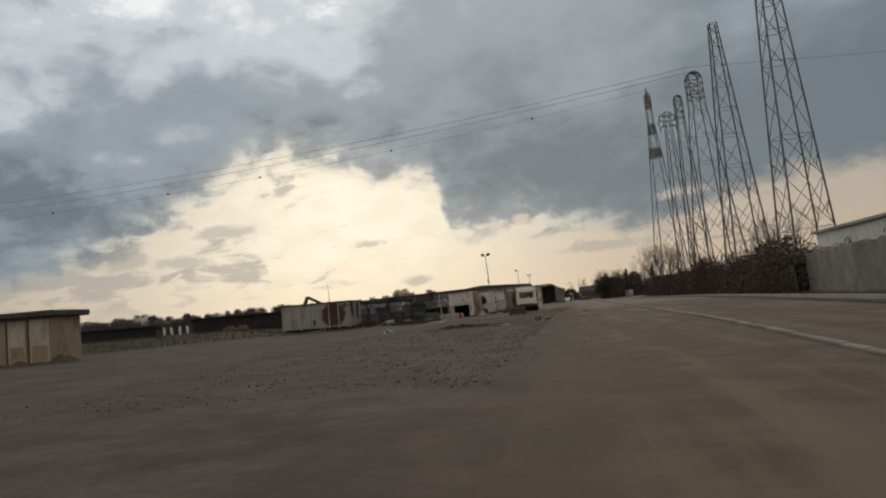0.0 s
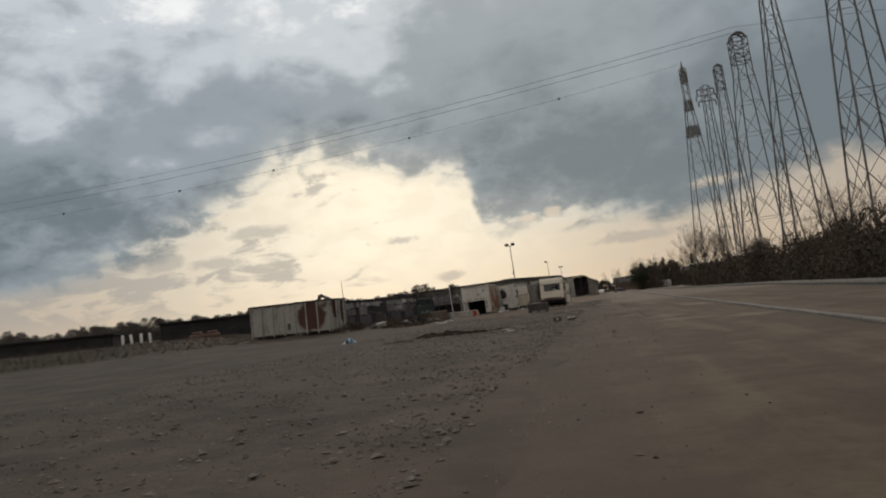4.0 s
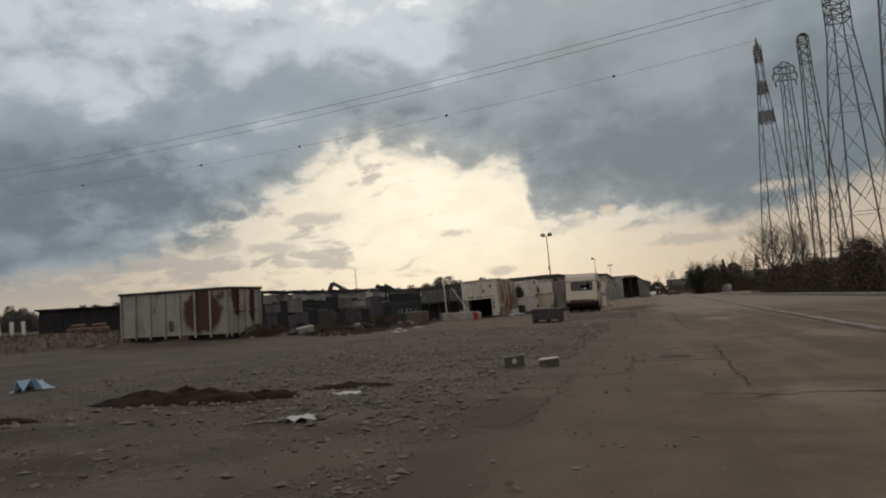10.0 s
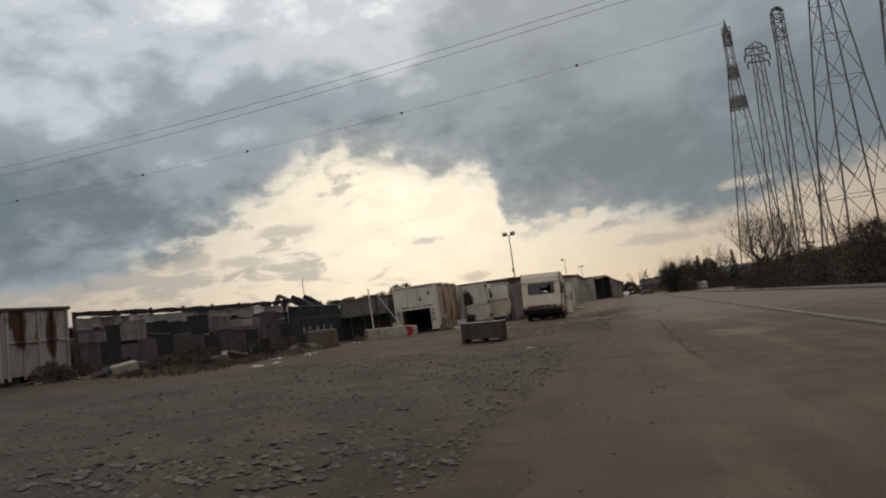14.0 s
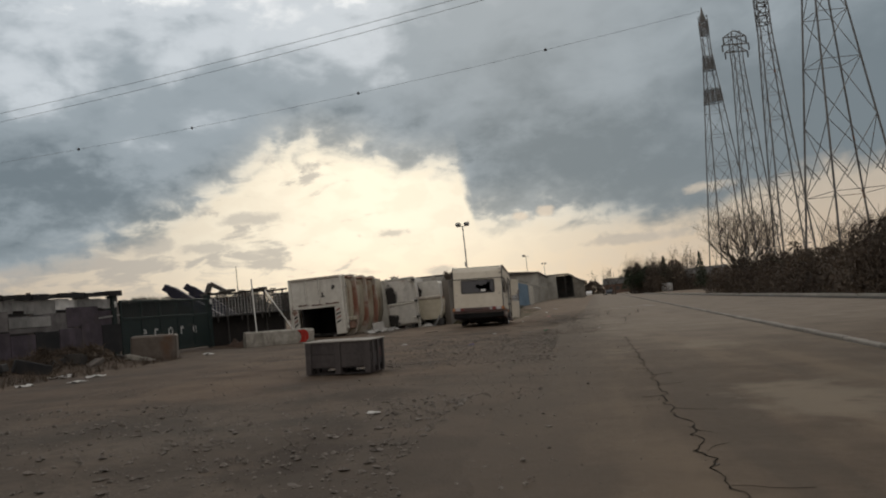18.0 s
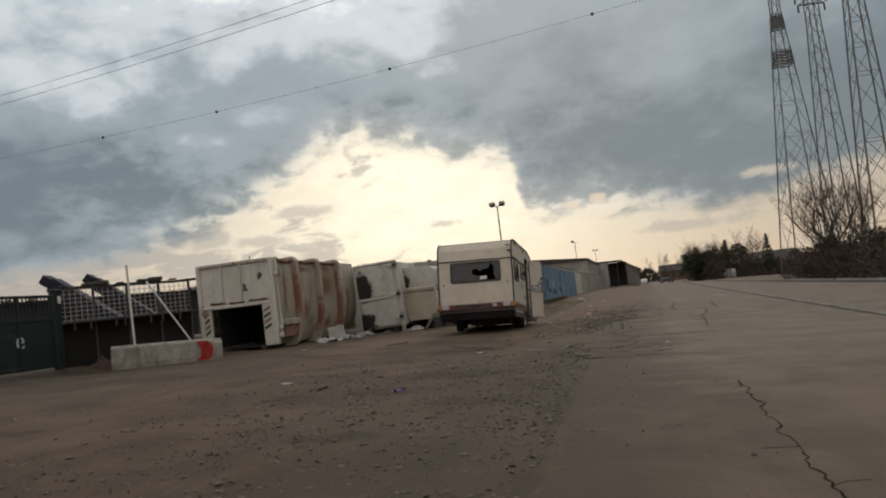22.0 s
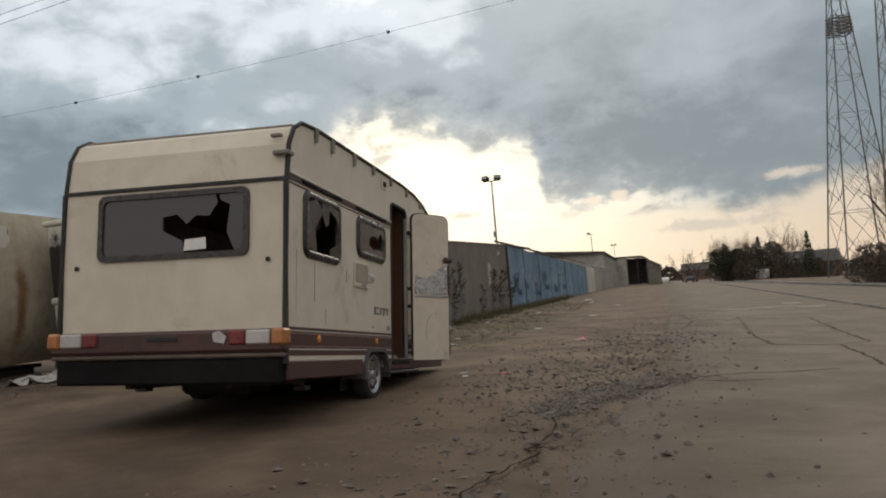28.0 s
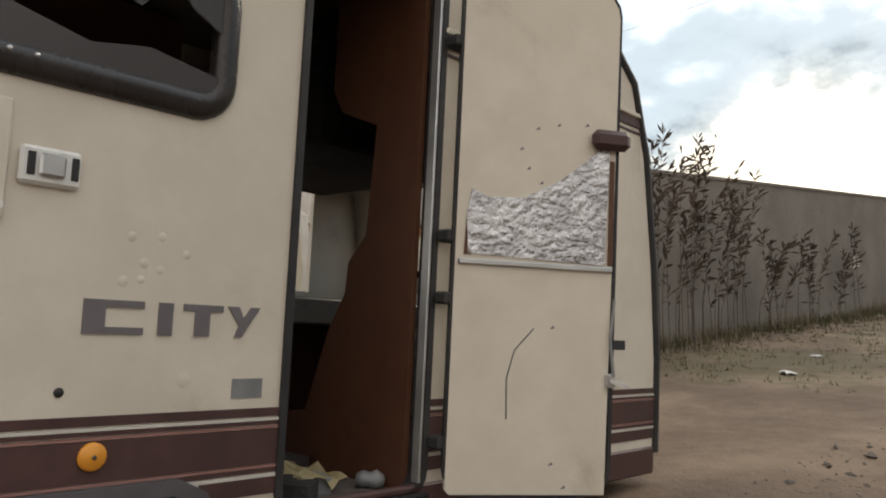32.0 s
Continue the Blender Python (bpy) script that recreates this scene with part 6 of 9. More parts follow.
def holed(outline, holes, lo, hi, place):
    """A flat sheet with holes; place(a, b, depth) puts its points, lo inside and hi outside."""
    bm = bmesh.new()
    for loop in [outline] + holes:
        vs = [bm.verts.new((p[0], p[1], 0.0)) for p in loop]
        for u, v in zip(vs, vs[1:] + vs[:1]):
            bm.edges.new((u, v))
    bmesh.ops.triangle_fill(bm, use_beauty=True, use_dissolve=False, edges=bm.edges[:], normal=(0, 0, 1))
    bmesh.ops.recalc_face_normals(bm, faces=bm.faces[:])
    bm.verts.index_update()
    pts = [(v.co.x, v.co.y) for v in bm.verts]
    faces = [tuple(v.index for v in face.verts) for face in bm.faces]
    bm.free()
    return thicken([place(a, b, hi) for a, b in pts], [place(a, b, lo) for a, b in pts], faces)


def box_hole(y0, y1, z0, z1):
    return [(y0, z0), (y1, z0), (y1, z1), (y0, z1)]


WINS = [(-1.80, -0.96, 1.36, 1.94), (-0.46, 0.42, 1.52, 1.93)]
DOOR = (0.68, 1.28, 0.405, 2.28)
SIDE = [(-2.13, FLOOR)] + PROFILE[1:-1] + [(2.95, FLOOR), (0.50, FLOOR), (0.40, 0.485), (0.33, 0.51), (-0.10, 0.51), (-0.17, 0.485), (-0.26, FLOOR)]
part("side_panel", holed(SIDE, [rounded(h[0], h[1], h[2], h[3], 0.08) for h in WINS] + [rounded(DOOR[0], DOOR[1], DOOR[2] + 0.005, DOOR[3], 0.07)], W2 - 0.03, W2, lambda a, b, d: (d, a, b)), M["cream"], van)
part("side_panel", holed(SIDE, [box_hole(-1.7, -0.7, 1.36, 1.94), box_hole(1.55, 2.45, 1.15, 1.85)], -W2 + 0.03, -W2, lambda a, b, d: (d, a, b)), M["cream"], van)
# rear, roof and front skins
REAR_HOLE = (-0.72, 0.75, 1.35, 1.92)
part("rear_panel", holed(box_hole(-W2 + 0.03, W2 - 0.03, FLOOR, 1.98), [box_hole(*REAR_HOLE)], -2.125, -2.155, lambda a, b, d: (a, d, b)), M["cream"], van)
top = PROFILE[2:13]
inner = [(y * 0.985, z - 0.03) for y, z in top]
s = Shape().prism(top + inner[::-1], -W2 + 0.005, W2 - 0.005, "x")
part("roof_skin", s, M["cream"], van)
front = [(2.80, 1.93), (2.90, 1.3), (2.95, 0.85), (2.95, FLOOR)]
fx = [-W2 + 0.031, -0.92, 0.30, W2 - 0.031]
outer = [(x, y, z) for y, z in front for x in fx]
quads = [(j * 4 + i, j * 4 + i + 1, (j + 1) * 4 + i + 1, (j + 1) * 4 + i) for j in range(3) for i in range(3) if (j, i) != (0, 1)]
part("front_panel", thicken(outer, [(x, y - 0.03, z) for x, y, z in outer], quads), M["cream"], van)
part("front_brow", Shape().box(-W2 + 0.031, W2 - 0.031, 2.765, 2.795, 1.93, 2.10), M["cream"], van)
part("front_frame", Shape().box(-0.95, 0.33, 2.83, 2.90, 1.27, 1.31, 0.008), M["frame_grey"], van)
part("floor", Shape().box(-W2 + 0.03, W2 - 0.03, -2.12, 2.92, 0.33, 0.40), M["wood_grey"], van)
# black edge trims round the ends of the body
for sx in (-1, 1):
    pts = [(sx * W2, y, z) for y, z in PROFILE]
    part("edge_trim", Shape().tube(pts, 0.022, 6), M["black_rubber"], van)
for sx in (-1, 1):
    part("corner_trim", Shape().box(sx * W2 - 0.02, sx * W2 + 0.02, -2.18, -2.145, FLOOR, 1.98, 0.008), M["black_rubber"], van)
part("rear_band", Shape().box(-W2, W2, -2.172, -2.156, 1.965, 2.0, 0.004), M["black_rubber"], van)


def window_unit(parent, outline_box, x, broken, out=1, name="window"):
    y0, y1, z0, z1 = outline_box
    lines = [(rounded(y0 - d, y1 + d, z0 - d, z1 + d, 0.10 + d, 6), x + off) for d, off in ((0.022, -0.02), (0.022, 0.006), (0.014, 0.019), (-0.002, 0.028), (-0.022, 0.031), (-0.046, 0.030), (-0.046, -0.03))]
    rim = Shape()
    n = len(lines[0][0])
    rim.add([(xx, y, z) for line, xx in lines for y, z in line],
            [(j * n + k, j * n + (k + 1) % n, (j + 1) * n + (k + 1) % n, (j + 1) * n + k) for j in range(len(lines) - 1) for k in range(n)], None, True)
    win = part(name, rim, M["acrylic_rim"], parent, "bulging smoked acrylic window with rounded corners")
    if broken is None:
        part("pane", Shape().prism(rounded(y0 + 0.03, y1 - 0.03, z0 + 0.03, z1 - 0.03, 0.08), x + 0.004, x + 0.010, "x"), M["acrylic"], win, "smoked acrylic pane")
    else:
        for sh in broken:
            part("shard", Shape().prism(sh, x + 0.021, x + 0.027, "x"), M["acrylic"], win, "jagged shard of smoked acrylic")
    for yy in (y0 + 0.3, y0 + 0.36):
        part("stud", Shape().lathe([(0.0, 0.010), (0.006, 0.009), (0.007, 0.0)], 8, pose(x + 0.028, yy, z0 + 0.03, 0, 0, 0)), M["alu"], win)
    return win


y0, y1, z0, z1 = WINS[0]
window_unit(van, WINS[0], W2, [
    [(y0 + 0.03, z0 + 0.08), (y0 + 0.24, z0 + 0.04), (y0 + 0.20, z0 + 0.26), (y0 + 0.34, z0 + 0.40), (y0 + 0.36, z1 - 0.1), (y0 + 0.22, z1 - 0.04), (y0 + 0.03, z1 - 0.1)],
    [(y0 + 0.36, z1 - 0.04), (y0 + 0.36, z1 - 0.16), (y0 + 0.45, z1 - 0.26), (y0 + 0.52, z1 - 0.23), (y0 + 0.55, z1 - 0.09), (y1 - 0.12, z1 - 0.16), (y1 - 0.05, z1 - 0.3), (y1 - 0.03, z1 - 0.1), (y1 - 0.1, z1 - 0.04)],
    [(y0 + 0.55, z0 + 0.04), (y1 - 0.08, z0 + 0.04), (y1 - 0.04, z0 + 0.12), (y1 - 0.05, z0 + 0.26), (y1 - 0.14, z0 + 0.16), (y0 + 0.56, z0 + 0.12)]])
y0, y1, z0, z1 = WINS[1]
window_unit(van, WINS[1], W2, [
    [(y0 + 0.03, z0 + 0.05), (y0 + 0.10, z0 + 0.03), (y1 - 0.06, z0 + 0.03), (y1 - 0.03, z0 + 0.06), (y1 - 0.05, z0 + 0.10), (y1 - 0.25, z0 + 0.13), (y1 - 0.40, z0 + 0.10), (y0 + 0.3, z0 + 0.14), (y0 + 0.34, z0 + 0.22), (y0 + 0.46, z0 + 0.26), (y0 + 0.44, z1 - 0.06), (y0 + 0.1, z1 - 0.03), (y0 + 0.03, z1 - 0.1)],
    [(y0 + 0.445, z1 - 0.06), (y0 + 0.465, z0 + 0.27), (y0 + 0.60, z0 + 0.23), (y0 + 0.66, z0 + 0.30), (y0 + 0.70, z1 - 0.09), (y0 + 0.74, z1 - 0.14), (y1 - 0.04, z0 + 0.22), (y1 - 0.03, z1 - 0.08), (y1 - 0.09, z1 - 0.035)]])
# rear window, holed
x0, x1, z0, z1 = REAR_HOLE
rw = part("rear_window", Shape().ring(rounded(x0 - 0.018, x1 + 0.018, z0 - 0.018, z1 + 0.018, 0.07), rounded(x0 + 0.032, x1 - 0.032, z0 + 0.032, z1 - 0.032, 0.06), -2.178, -2.12, "y"), M["acrylic_rim"], van)
part("shard", Shape().prism([(x0 + 0.03, z0 + 0.03), (x0 + 0.86, z0 + 0.03), (x0 + 0.84, z0 + 0.14), (x0 + 0.72, z0 + 0.2), (x0 + 0.64, z0 + 0.24), (x0 + 0.64, z0 + 0.36), (x0 + 0.78, z0 + 0.38), (x0 + 0.88, z0 + 0.29), (x0 + 0.97, z0 + 0.36), (x0 + 1.1, z0 + 0.35), (x0 + 1.18, z0 + 0.46), (x0 + 1.16, z1 - 0.03), (x0 + 0.03, z1 - 0.03)], -2.16, -2.152, "y"), M["acrylic_rear"], rw, "jagged sheet of smoked acrylic")
part("shard", Shape().prism([(x1 - 0.12, z0 + 0.03), (x1 - 0.03, z0 + 0.03), (x1 - 0.03, z1 - 0.03), (x0 + 1.19, z1 - 0.03), (x0 + 1.21, z0 + 0.48), (x1 - 0.17, z0 + 0.44), (x1 - 0.20, z0 + 0.2)], -2.16, -2.152, "y"), M["acrylic_rear"], rw)
part("sticker", Shape().prism([(x0 + 0.86, z0 + 0.05), (x0 + 1.08, z0 + 0.06), (x0 + 1.07, z0 + 0.16), (x0 + 0.87, z0 + 0.15)], -2.17, -2.163, "y"), M["white_plain"], rw, "white sticker")
for sx in (-1, 1):
    part("rear_marker", Shape().box(sx * 0.95 - 0.02, sx * 0.95 + 0.02, -2.185, -2.155, 1.27, 1.31, 0.01), M["black_rubber"], van)

# awning rail and the brown line under it, both sides
for sx in (-1, 1):
    a, b = sorted((sx * W2, sx * (W2 + 0.016)))
    for y_lo, y_hi in ((-2.10, 0.67), (1.29, 2.74)):
        part("brown_line", Shape().box(a, b - 0.008 if sx > 0 else b, y_lo, y_hi, 1.985, 2.03, 0.003), M["maroon"], van)
        part("rail", Shape().box(a, b, y_lo, y_hi, 2.036, 2.058, 0.004), M["cream"], van, "cream awning rail")
        part("thin_line", Shape().box(a, b - 0.011 if sx > 0 else b, y_lo, y_hi, 1.955, 1.968, 0.002), M["maroon"], van)
    for y_lo, y_hi in ((-1.85, -0.92), (-0.50, 0.46)):
        part("gutter", Shape().box(a, b + 0.01 if sx > 0 else b, y_lo, y_hi, 2.0, 2.034, 0.006), M["frame_grey"], van, "dark gutter over the window")

# painted bands along the sides
BANDS = [("maroon", 0.692, 0.716), ("white_line", 0.680, 0.688), ("maroon", 0.668, 0.678), ("red_line", 0.658, 0.665), ("maroon", 0.556, 0.656), ("red_line", 0.547, 0.554), ("maroon", 0.533, 0.545), ("white_line", 0.520, 0.530), ("maroon", 0.472, 0.518)]
for sx in (-1, 1):
    for y_lo, y_hi in ((-2.12, 0.665), (1.30, 2.945)) if sx > 0 else ((-2.12, 2.945),):
        for mat_name, lo, hi in BANDS:
            if lo < 0.5 and y_lo < -1:
                y_hi = -0.19
            a, b = sorted((sx * W2, sx * (W2 + (0.005 if mat_name == "maroon" else 0.006))))
            if lo < 0.5 and y_lo < -1:
                part("stripe", Shape().box(a, b, 0.42, 0.665 if sx > 0 else 2.945, lo, hi), M[mat_name], van)
            part("stripe", Shape().box(a, b, y_lo, y_hi, lo, hi), M[mat_name], van)
    # skirt with the wheel cut out
    a, b = sorted((sx * (W2 - 0.02), sx * (W2 + 0.012)))
    for y_lo, y_hi, lo in ((-2.12, -0.32, 0.27), (0.56, 2.93, 0.30)):
        part("skirt", Shape().box(a, b, y_lo, y_hi, lo, 0.43, 0.008), M["maroon"], van, "maroon lower skirt")
    # wheel arch
    arch_o = [(-0.31, 0.22), (-0.285, 0.36), (-0.20, 0.505), (-0.12, 0.545), (0.35, 0.545), (0.43, 0.505), (0.515, 0.36), (0.55, 0.22)]
    arch_i = [(-0.265, 0.22), (-0.245, 0.345), (-0.17, 0.475), (-0.105, 0.505), (0.335, 0.505), (0.40, 0.475), (0.475, 0.345), (0.505, 0.22)]
    a, b = sorted((sx * (W2 - 0.24), sx * (W2 + 0.03)))
    part("wheel_arch", Shape().prism(arch_o + arch_i[::-1], a, b, "x"), M["arch_grey"], van, "grey plastic wheel arch")
    part("arch_back", Shape().box(*sorted((sx * (W2 - 0.26), sx * (W2 - 0.245))), -0.30, 0.54, 0.1, 0.52), M["black_rubber"], van)

# wheels
R = 0.275
for sx in (-1, 1):
    wheel = part("wheel", Shape().lathe([(0.185, 0.05), (0.205, 0.082), (0.242, 0.092), (0.265, 0.082), (R, 0.06), (R, -0.06), (0.265, -0.082), (0.242, -0.092), (0.205, -0.082), (0.185, -0.05)], 36), M["tyre"], van, "worn black tyre", pose(sx * (W2 - 0.105), 0.11, R - 0.012, 0, 0, 0 if sx > 0 else 180))
    part("rim", Shape().lathe([(0.208, 0.080), (0.205, 0.088), (0.196, 0.082), (0.188, 0.058), (0.178, 0.046), (0.168, 0.052), (0.118, 0.066), (0.096, 0.070), (0.074, 0.060), (0.046, 0.060), (0.042, 0.078), (0.0, 0.082)], 40), M["rim"], wheel, "dull silver steel rim")
    for k in range(10):
        a = 2 * math.pi * k / 10
        m = Matrix.Translation((0.0605, 0.142 * math.cos(a), 0.142 * math.sin(a))) @ Matrix.Rotation(a, 4, "X")
        part("rim_hole", Shape().lathe([(0.0, 0.007), (0.029, 0.006), (0.033, -0.006)], 14), M["black_rubber"], wheel, "", m @ Matrix.Diagonal((1, 1.0, 1.15, 1)))
    for k in range(4):
        a = 2 * math.pi * (k + 0.5) / 4
        part("wheel_bolt", Shape().lathe([(0.0, 0.074), (0.009, 0.073), (0.010, 0.058)], 6, Matrix.Translation((0, 0.066 * math.cos(a), 0.066 * math.sin(a)))), M["steel_dark"], wheel)
part("axle", Shape().tube([(-0.95, 0.11, R), (0.95, 0.11, R)], 0.04, 8), M["steel_dark"], van)
for sx in (-0.5, 0.5):
    part("chassis_beam", Shape().box(sx - 0.03, sx + 0.03, -2.0, 2.9, 0.2, 0.33, 0.006), M["steel_dark"], van)
for y in (-1.6, -0.7, 0.9, 1.9):
    part("cross_beam", Shape().box(-0.95, 0.95, y - 0.03, y + 0.03, 0.24, 0.325, 0.006), M["steel_dark"], van)
part("water_tank", Shape().box(-0.4, 0.35, -1.35, -0.85, 0.12, 0.30, 0.05), M["black_rubber"], van)
for y, sx in ((-1.75, -0.85), (-1.75, 0.85), (2.45, 0.85), (2.45, -0.85)):
    part("corner_steady", Shape().bar((sx, y, 0.31), (sx, y + (0.5 if y < 0 else -0.45), 0.20), 0.05, 0.03).box(sx - 0.06, sx + 0.06, y + (0.44 if y < 0 else -0.5), y + (0.56 if y < 0 else -0.38), 0.15, 0.19), M["steel_dark"], van, "folded corner steady")
# drawbar and jockey wheel
part("drawbar", Shape().bar((-0.45, 2.9, 0.28), (0, 4.0, 0.30), 0.07, 0.10).bar((0.45, 2.9, 0.28), (0, 4.0, 0.30), 0.07, 0.10).box(-0.05, 0.05, 3.9, 4.25, 0.26, 0.36, 0.02), M["steel_dark"], van, "rusty A-frame drawbar")
jw = part("jockey_leg", Shape().tube([(0.55, 2.55, 0.33), (0.62, 2.62, 0.20)], 0.03, 8), M["steel_dark"], van)
part("jockey_wheel", Shape().lathe([(0.0, -0.03), (0.07, -0.03), (0.075, -0.015), (0.075, 0.015), (0.07, 0.03), (0.0, 0.03)], 14), M["black_rubber"], jw, "", Matrix.Translation((0.62, 2.63, 0.19)))
# rear bumper, lamps
bumper = part("rear_bumper", Shape().box(-W2 - 0.03, W2 + 0.03, -2.25, -2.12, 0.50, 0.70, 0.03), M["maroon"], van, "dark maroon rear bumper panel")
part("bumper_lip", Shape().box(-W2 - 0.02, W2 + 0.02, -2.235, -2.1, 0.462, 0.498, 0.012), M["lip_brown"], bumper, "dull brown lip")
part("under_valance", Shape().box(-W2 + 0.02, W2 - 0.02, -2.215, -2.05, 0.24, 0.458, 0.02), M["soot_black"], van)
for sx in (-1, 1):
    part("turn_lamp", Shape().box(*sorted((sx * 1.03, sx * (W2 + 0.045))), -2.275, -2.13, 0.56, 0.70, 0.02), M["orange_old"], bumper, "faded orange lamp lens")
    part("reverse_lamp", Shape().box(*sorted((sx * 0.80, sx * 1.02)), -2.27, -2.24, 0.57, 0.69, 0.012), M["clear_lens"], bumper, "cracked clear lamp lens")
    part("brake_lamp", Shape().box(*sorted((sx * 0.64, sx * 0.79)), -2.27, -2.24, 0.57, 0.69, 0.012), M["red_dim"], bumper, "red lamp lens")
part("broken_lamp", Shape().prism([(0.50, 0.60), (0.60, 0.58), (0.62, 0.64), (0.55, 0.69), (0.49, 0.67)], -2.262, -2.245, "y"), M["clear_lens"], bumper, "broken white lamp")
part("number_plate_light", Shape().box(-0.15, 0.15, -2.262, -2.25, 0.61, 0.65, 0.005), M["black_rubber"], bumper)

# fittings on the door side
for y in (-1.47, 0.12, 2.3):
    r = part("side_reflector", Shape().lathe([(0.0, 0.016), (0.028, 0.013), (0.035, 0.008), (0.035, 0.0)], 18, pose(W2 + 0.005, y, 0.62)), M["orange"], van, "round orange reflector")
    part("screw", Shape().lathe([(0.0, 0.019), (0.006, 0.018), (0.006, 0.012)], 8, pose(W2 + 0.005, y, 0.62)), M["steel_dark"], r)
vent = part("vent_panel", Shape().box(W2, W2 + 0.012, -0.57, -0.13, 1.165, 1.445, 0.006), M["cream"], van, "cream louvred fridge vent, one corner split")
for k in range(9):
    part("slat", Shape().prism([(1.235 + k * 0.022, 0.0), (1.247 + k * 0.022, 0.014), (1.252 + k * 0.022, 0.012), (1.242 + k * 0.022, -0.002)], -0.54, -0.17, "x", Matrix(((0, 0, 1, W2 + 0.012), (1, 0, 0, 0), (0, 1, 0, 0), (0, 0, 0, 1)))), M["cream"], vent)
    part("slot", Shape().box(W2 + 0.012, W2 + 0.0135, -0.54, -0.17, 1.229 + k * 0.022, 1.236 + k * 0.022), M["black_rubber"], vent)
for yy in (-0.42, -0.29):
    part("vent_bar", Shape().box(W2 + 0.012, W2 + 0.02, yy - 0.008, yy + 0.008, 1.225, 1.43, 0.002), M["cream"], vent)
part("split_strip", Shape().prism([(-0.56, 1.185), (-0.35, 1.195), (-0.2, 1.18), (-0.14, 1.19), (-0.14, 1.205), (-0.3, 1.21), (-0.55, 1.20)], W2 + 0.012, W2 + 0.03, "x"), M["white_plain"], vent)
part("crack", Shape().prism([(-0.42, 1.205), (-0.30, 1.212), (-0.22, 1.206), (-0.3, 1.199)], W2 + 0.0125, W2 + 0.032, "x"), M["black_rubber"], vent)
sock = part("socket_box", Shape().box(W2, W2 + 0.02, -0.11, 0.03, 1.255, 1.345, 0.008), M["white_plain"], van, "white mains inlet box, lid broken off")
part("lid_rest", Shape().box(W2 + 0.02, W2 + 0.032, -0.07, -0.01, 1.275, 1.33, 0.006), M["alu"], sock)
for yy in (-0.095, 0.005):
    part("hole", Shape().box(W2 + 0.02, W2 + 0.0225, yy, yy + 0.018, 1.275, 1.33, 0.001), M["black_rubber"], sock)
flue = part("flue_vent", Shape().box(W2, W2 + 0.01, 0.33, 0.52, 2.39, 2.51, 0.005), M["cream"], van, "small cream flue vent")
part("flue_mouth", Shape().box(W2 + 0.01, W2 + 0.03, 0.39, 0.46, 2.42, 2.48, 0.008), M["frame_grey"], flue)
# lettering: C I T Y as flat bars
L0, LZ, LH = 0.07, 0.915, 0.085
word = part("lettering", Shape().prism([(L0, LZ), (L0 + 0.155, LZ), (L0 + 0.155, LZ + 0.018), (L0 + 0.055, LZ + 0.018), (L0 + 0.055, LZ + LH - 0.018), (L0 + 0.155, LZ + LH - 0.018), (L0 + 0.155, LZ + LH), (L0, LZ + LH)], W2, W2 + 0.005, "x"), M["letter_grey"], van, "grey stick-on capital letters CITY")
part("letter", Shape().box(W2, W2 + 0.005, L0 + 0.195, L0 + 0.235, LZ, LZ + LH), M["letter_grey"], word)
part("letter", Shape().prism([(L0 + 0.30, LZ), (L0 + 0.345, LZ), (L0 + 0.345, LZ + LH - 0.018), (L0 + 0.385, LZ + LH - 0.018), (L0 + 0.385, LZ + LH), (L0 + 0.265, LZ + LH), (L0 + 0.265, LZ + LH - 0.018), (L0 + 0.30, LZ + LH - 0.018)], W2, W2 + 0.005, "x"), M["letter_grey"], word)
part("letter", Shape().prism([(L0 + 0.425, LZ), (L0 + 0.447, LZ), (L0 + 0.505, LZ + LH), (L0 + 0.475, LZ + LH), (L0 + 0.452, LZ + 0.052), (L0 + 0.436, LZ + LH), (L0 + 0.40, LZ + LH), (L0 + 0.438, LZ + 0.032)], W2, W2 + 0.005, "x"), M["letter_grey"], word)
part("worn_label", Shape().box(W2, W2 + 0.002, 0.50, 0.60, 0.745, 0.80), M["galv"], van, "worn silver label")
part("maker_plate", Shape().box(W2, W2 + 0.004, 2.52, 2.64, 0.90, 0.945, 0.002), M["black_rubber"], van, "small black plate with unreadable silver marks")
part("plug_hole", Shape().lathe([(0.0, 0.004), (0.012, 0.003), (0.012, 0.0)], 10, pose(W2, 0.03, 0.775)), M["black_rubber"], van)
part("scrape", Shape().box(W2, W2 + 0.0015, -1.56, -1.552, 0.95, 1.30), M["letter_grey"], van)
part("scrape", Shape().prism([(-0.78, 1.2), (-0.765, 1.2), (-0.75, 1.33), (-0.76, 1.33)], W2, W2 + 0.0015, "x"), M["letter_grey"], van)
for y, ln in ((-1.55, 0.12), (-1.15, 0.13), (-0.55, 0.12), (0.05, 0.09), (0.68, 0.09), (1.32, 0.09), (1.95, 0.07)):
    z = roof_at(y) - 0.01
    part("tape", Shape().prism([(y - 0.035, z), (y + 0.035, z), (y + 0.02, z - ln), (y - 0.02, z - ln - 0.01)], W2 + 0.001, W2 + 0.026, "x"), M["tape"], van, "strip of peeling tape")
part("tape", Shape().box(0.99, W2 + 0.03, -2.19, -2.06, 2.19, 2.23, 0.008), M["tape"], van)
part("tape", Shape().box(0.95, 1.05, -2.15, -2.10, 2.36, 2.39, 0.006), M["tape"], van)

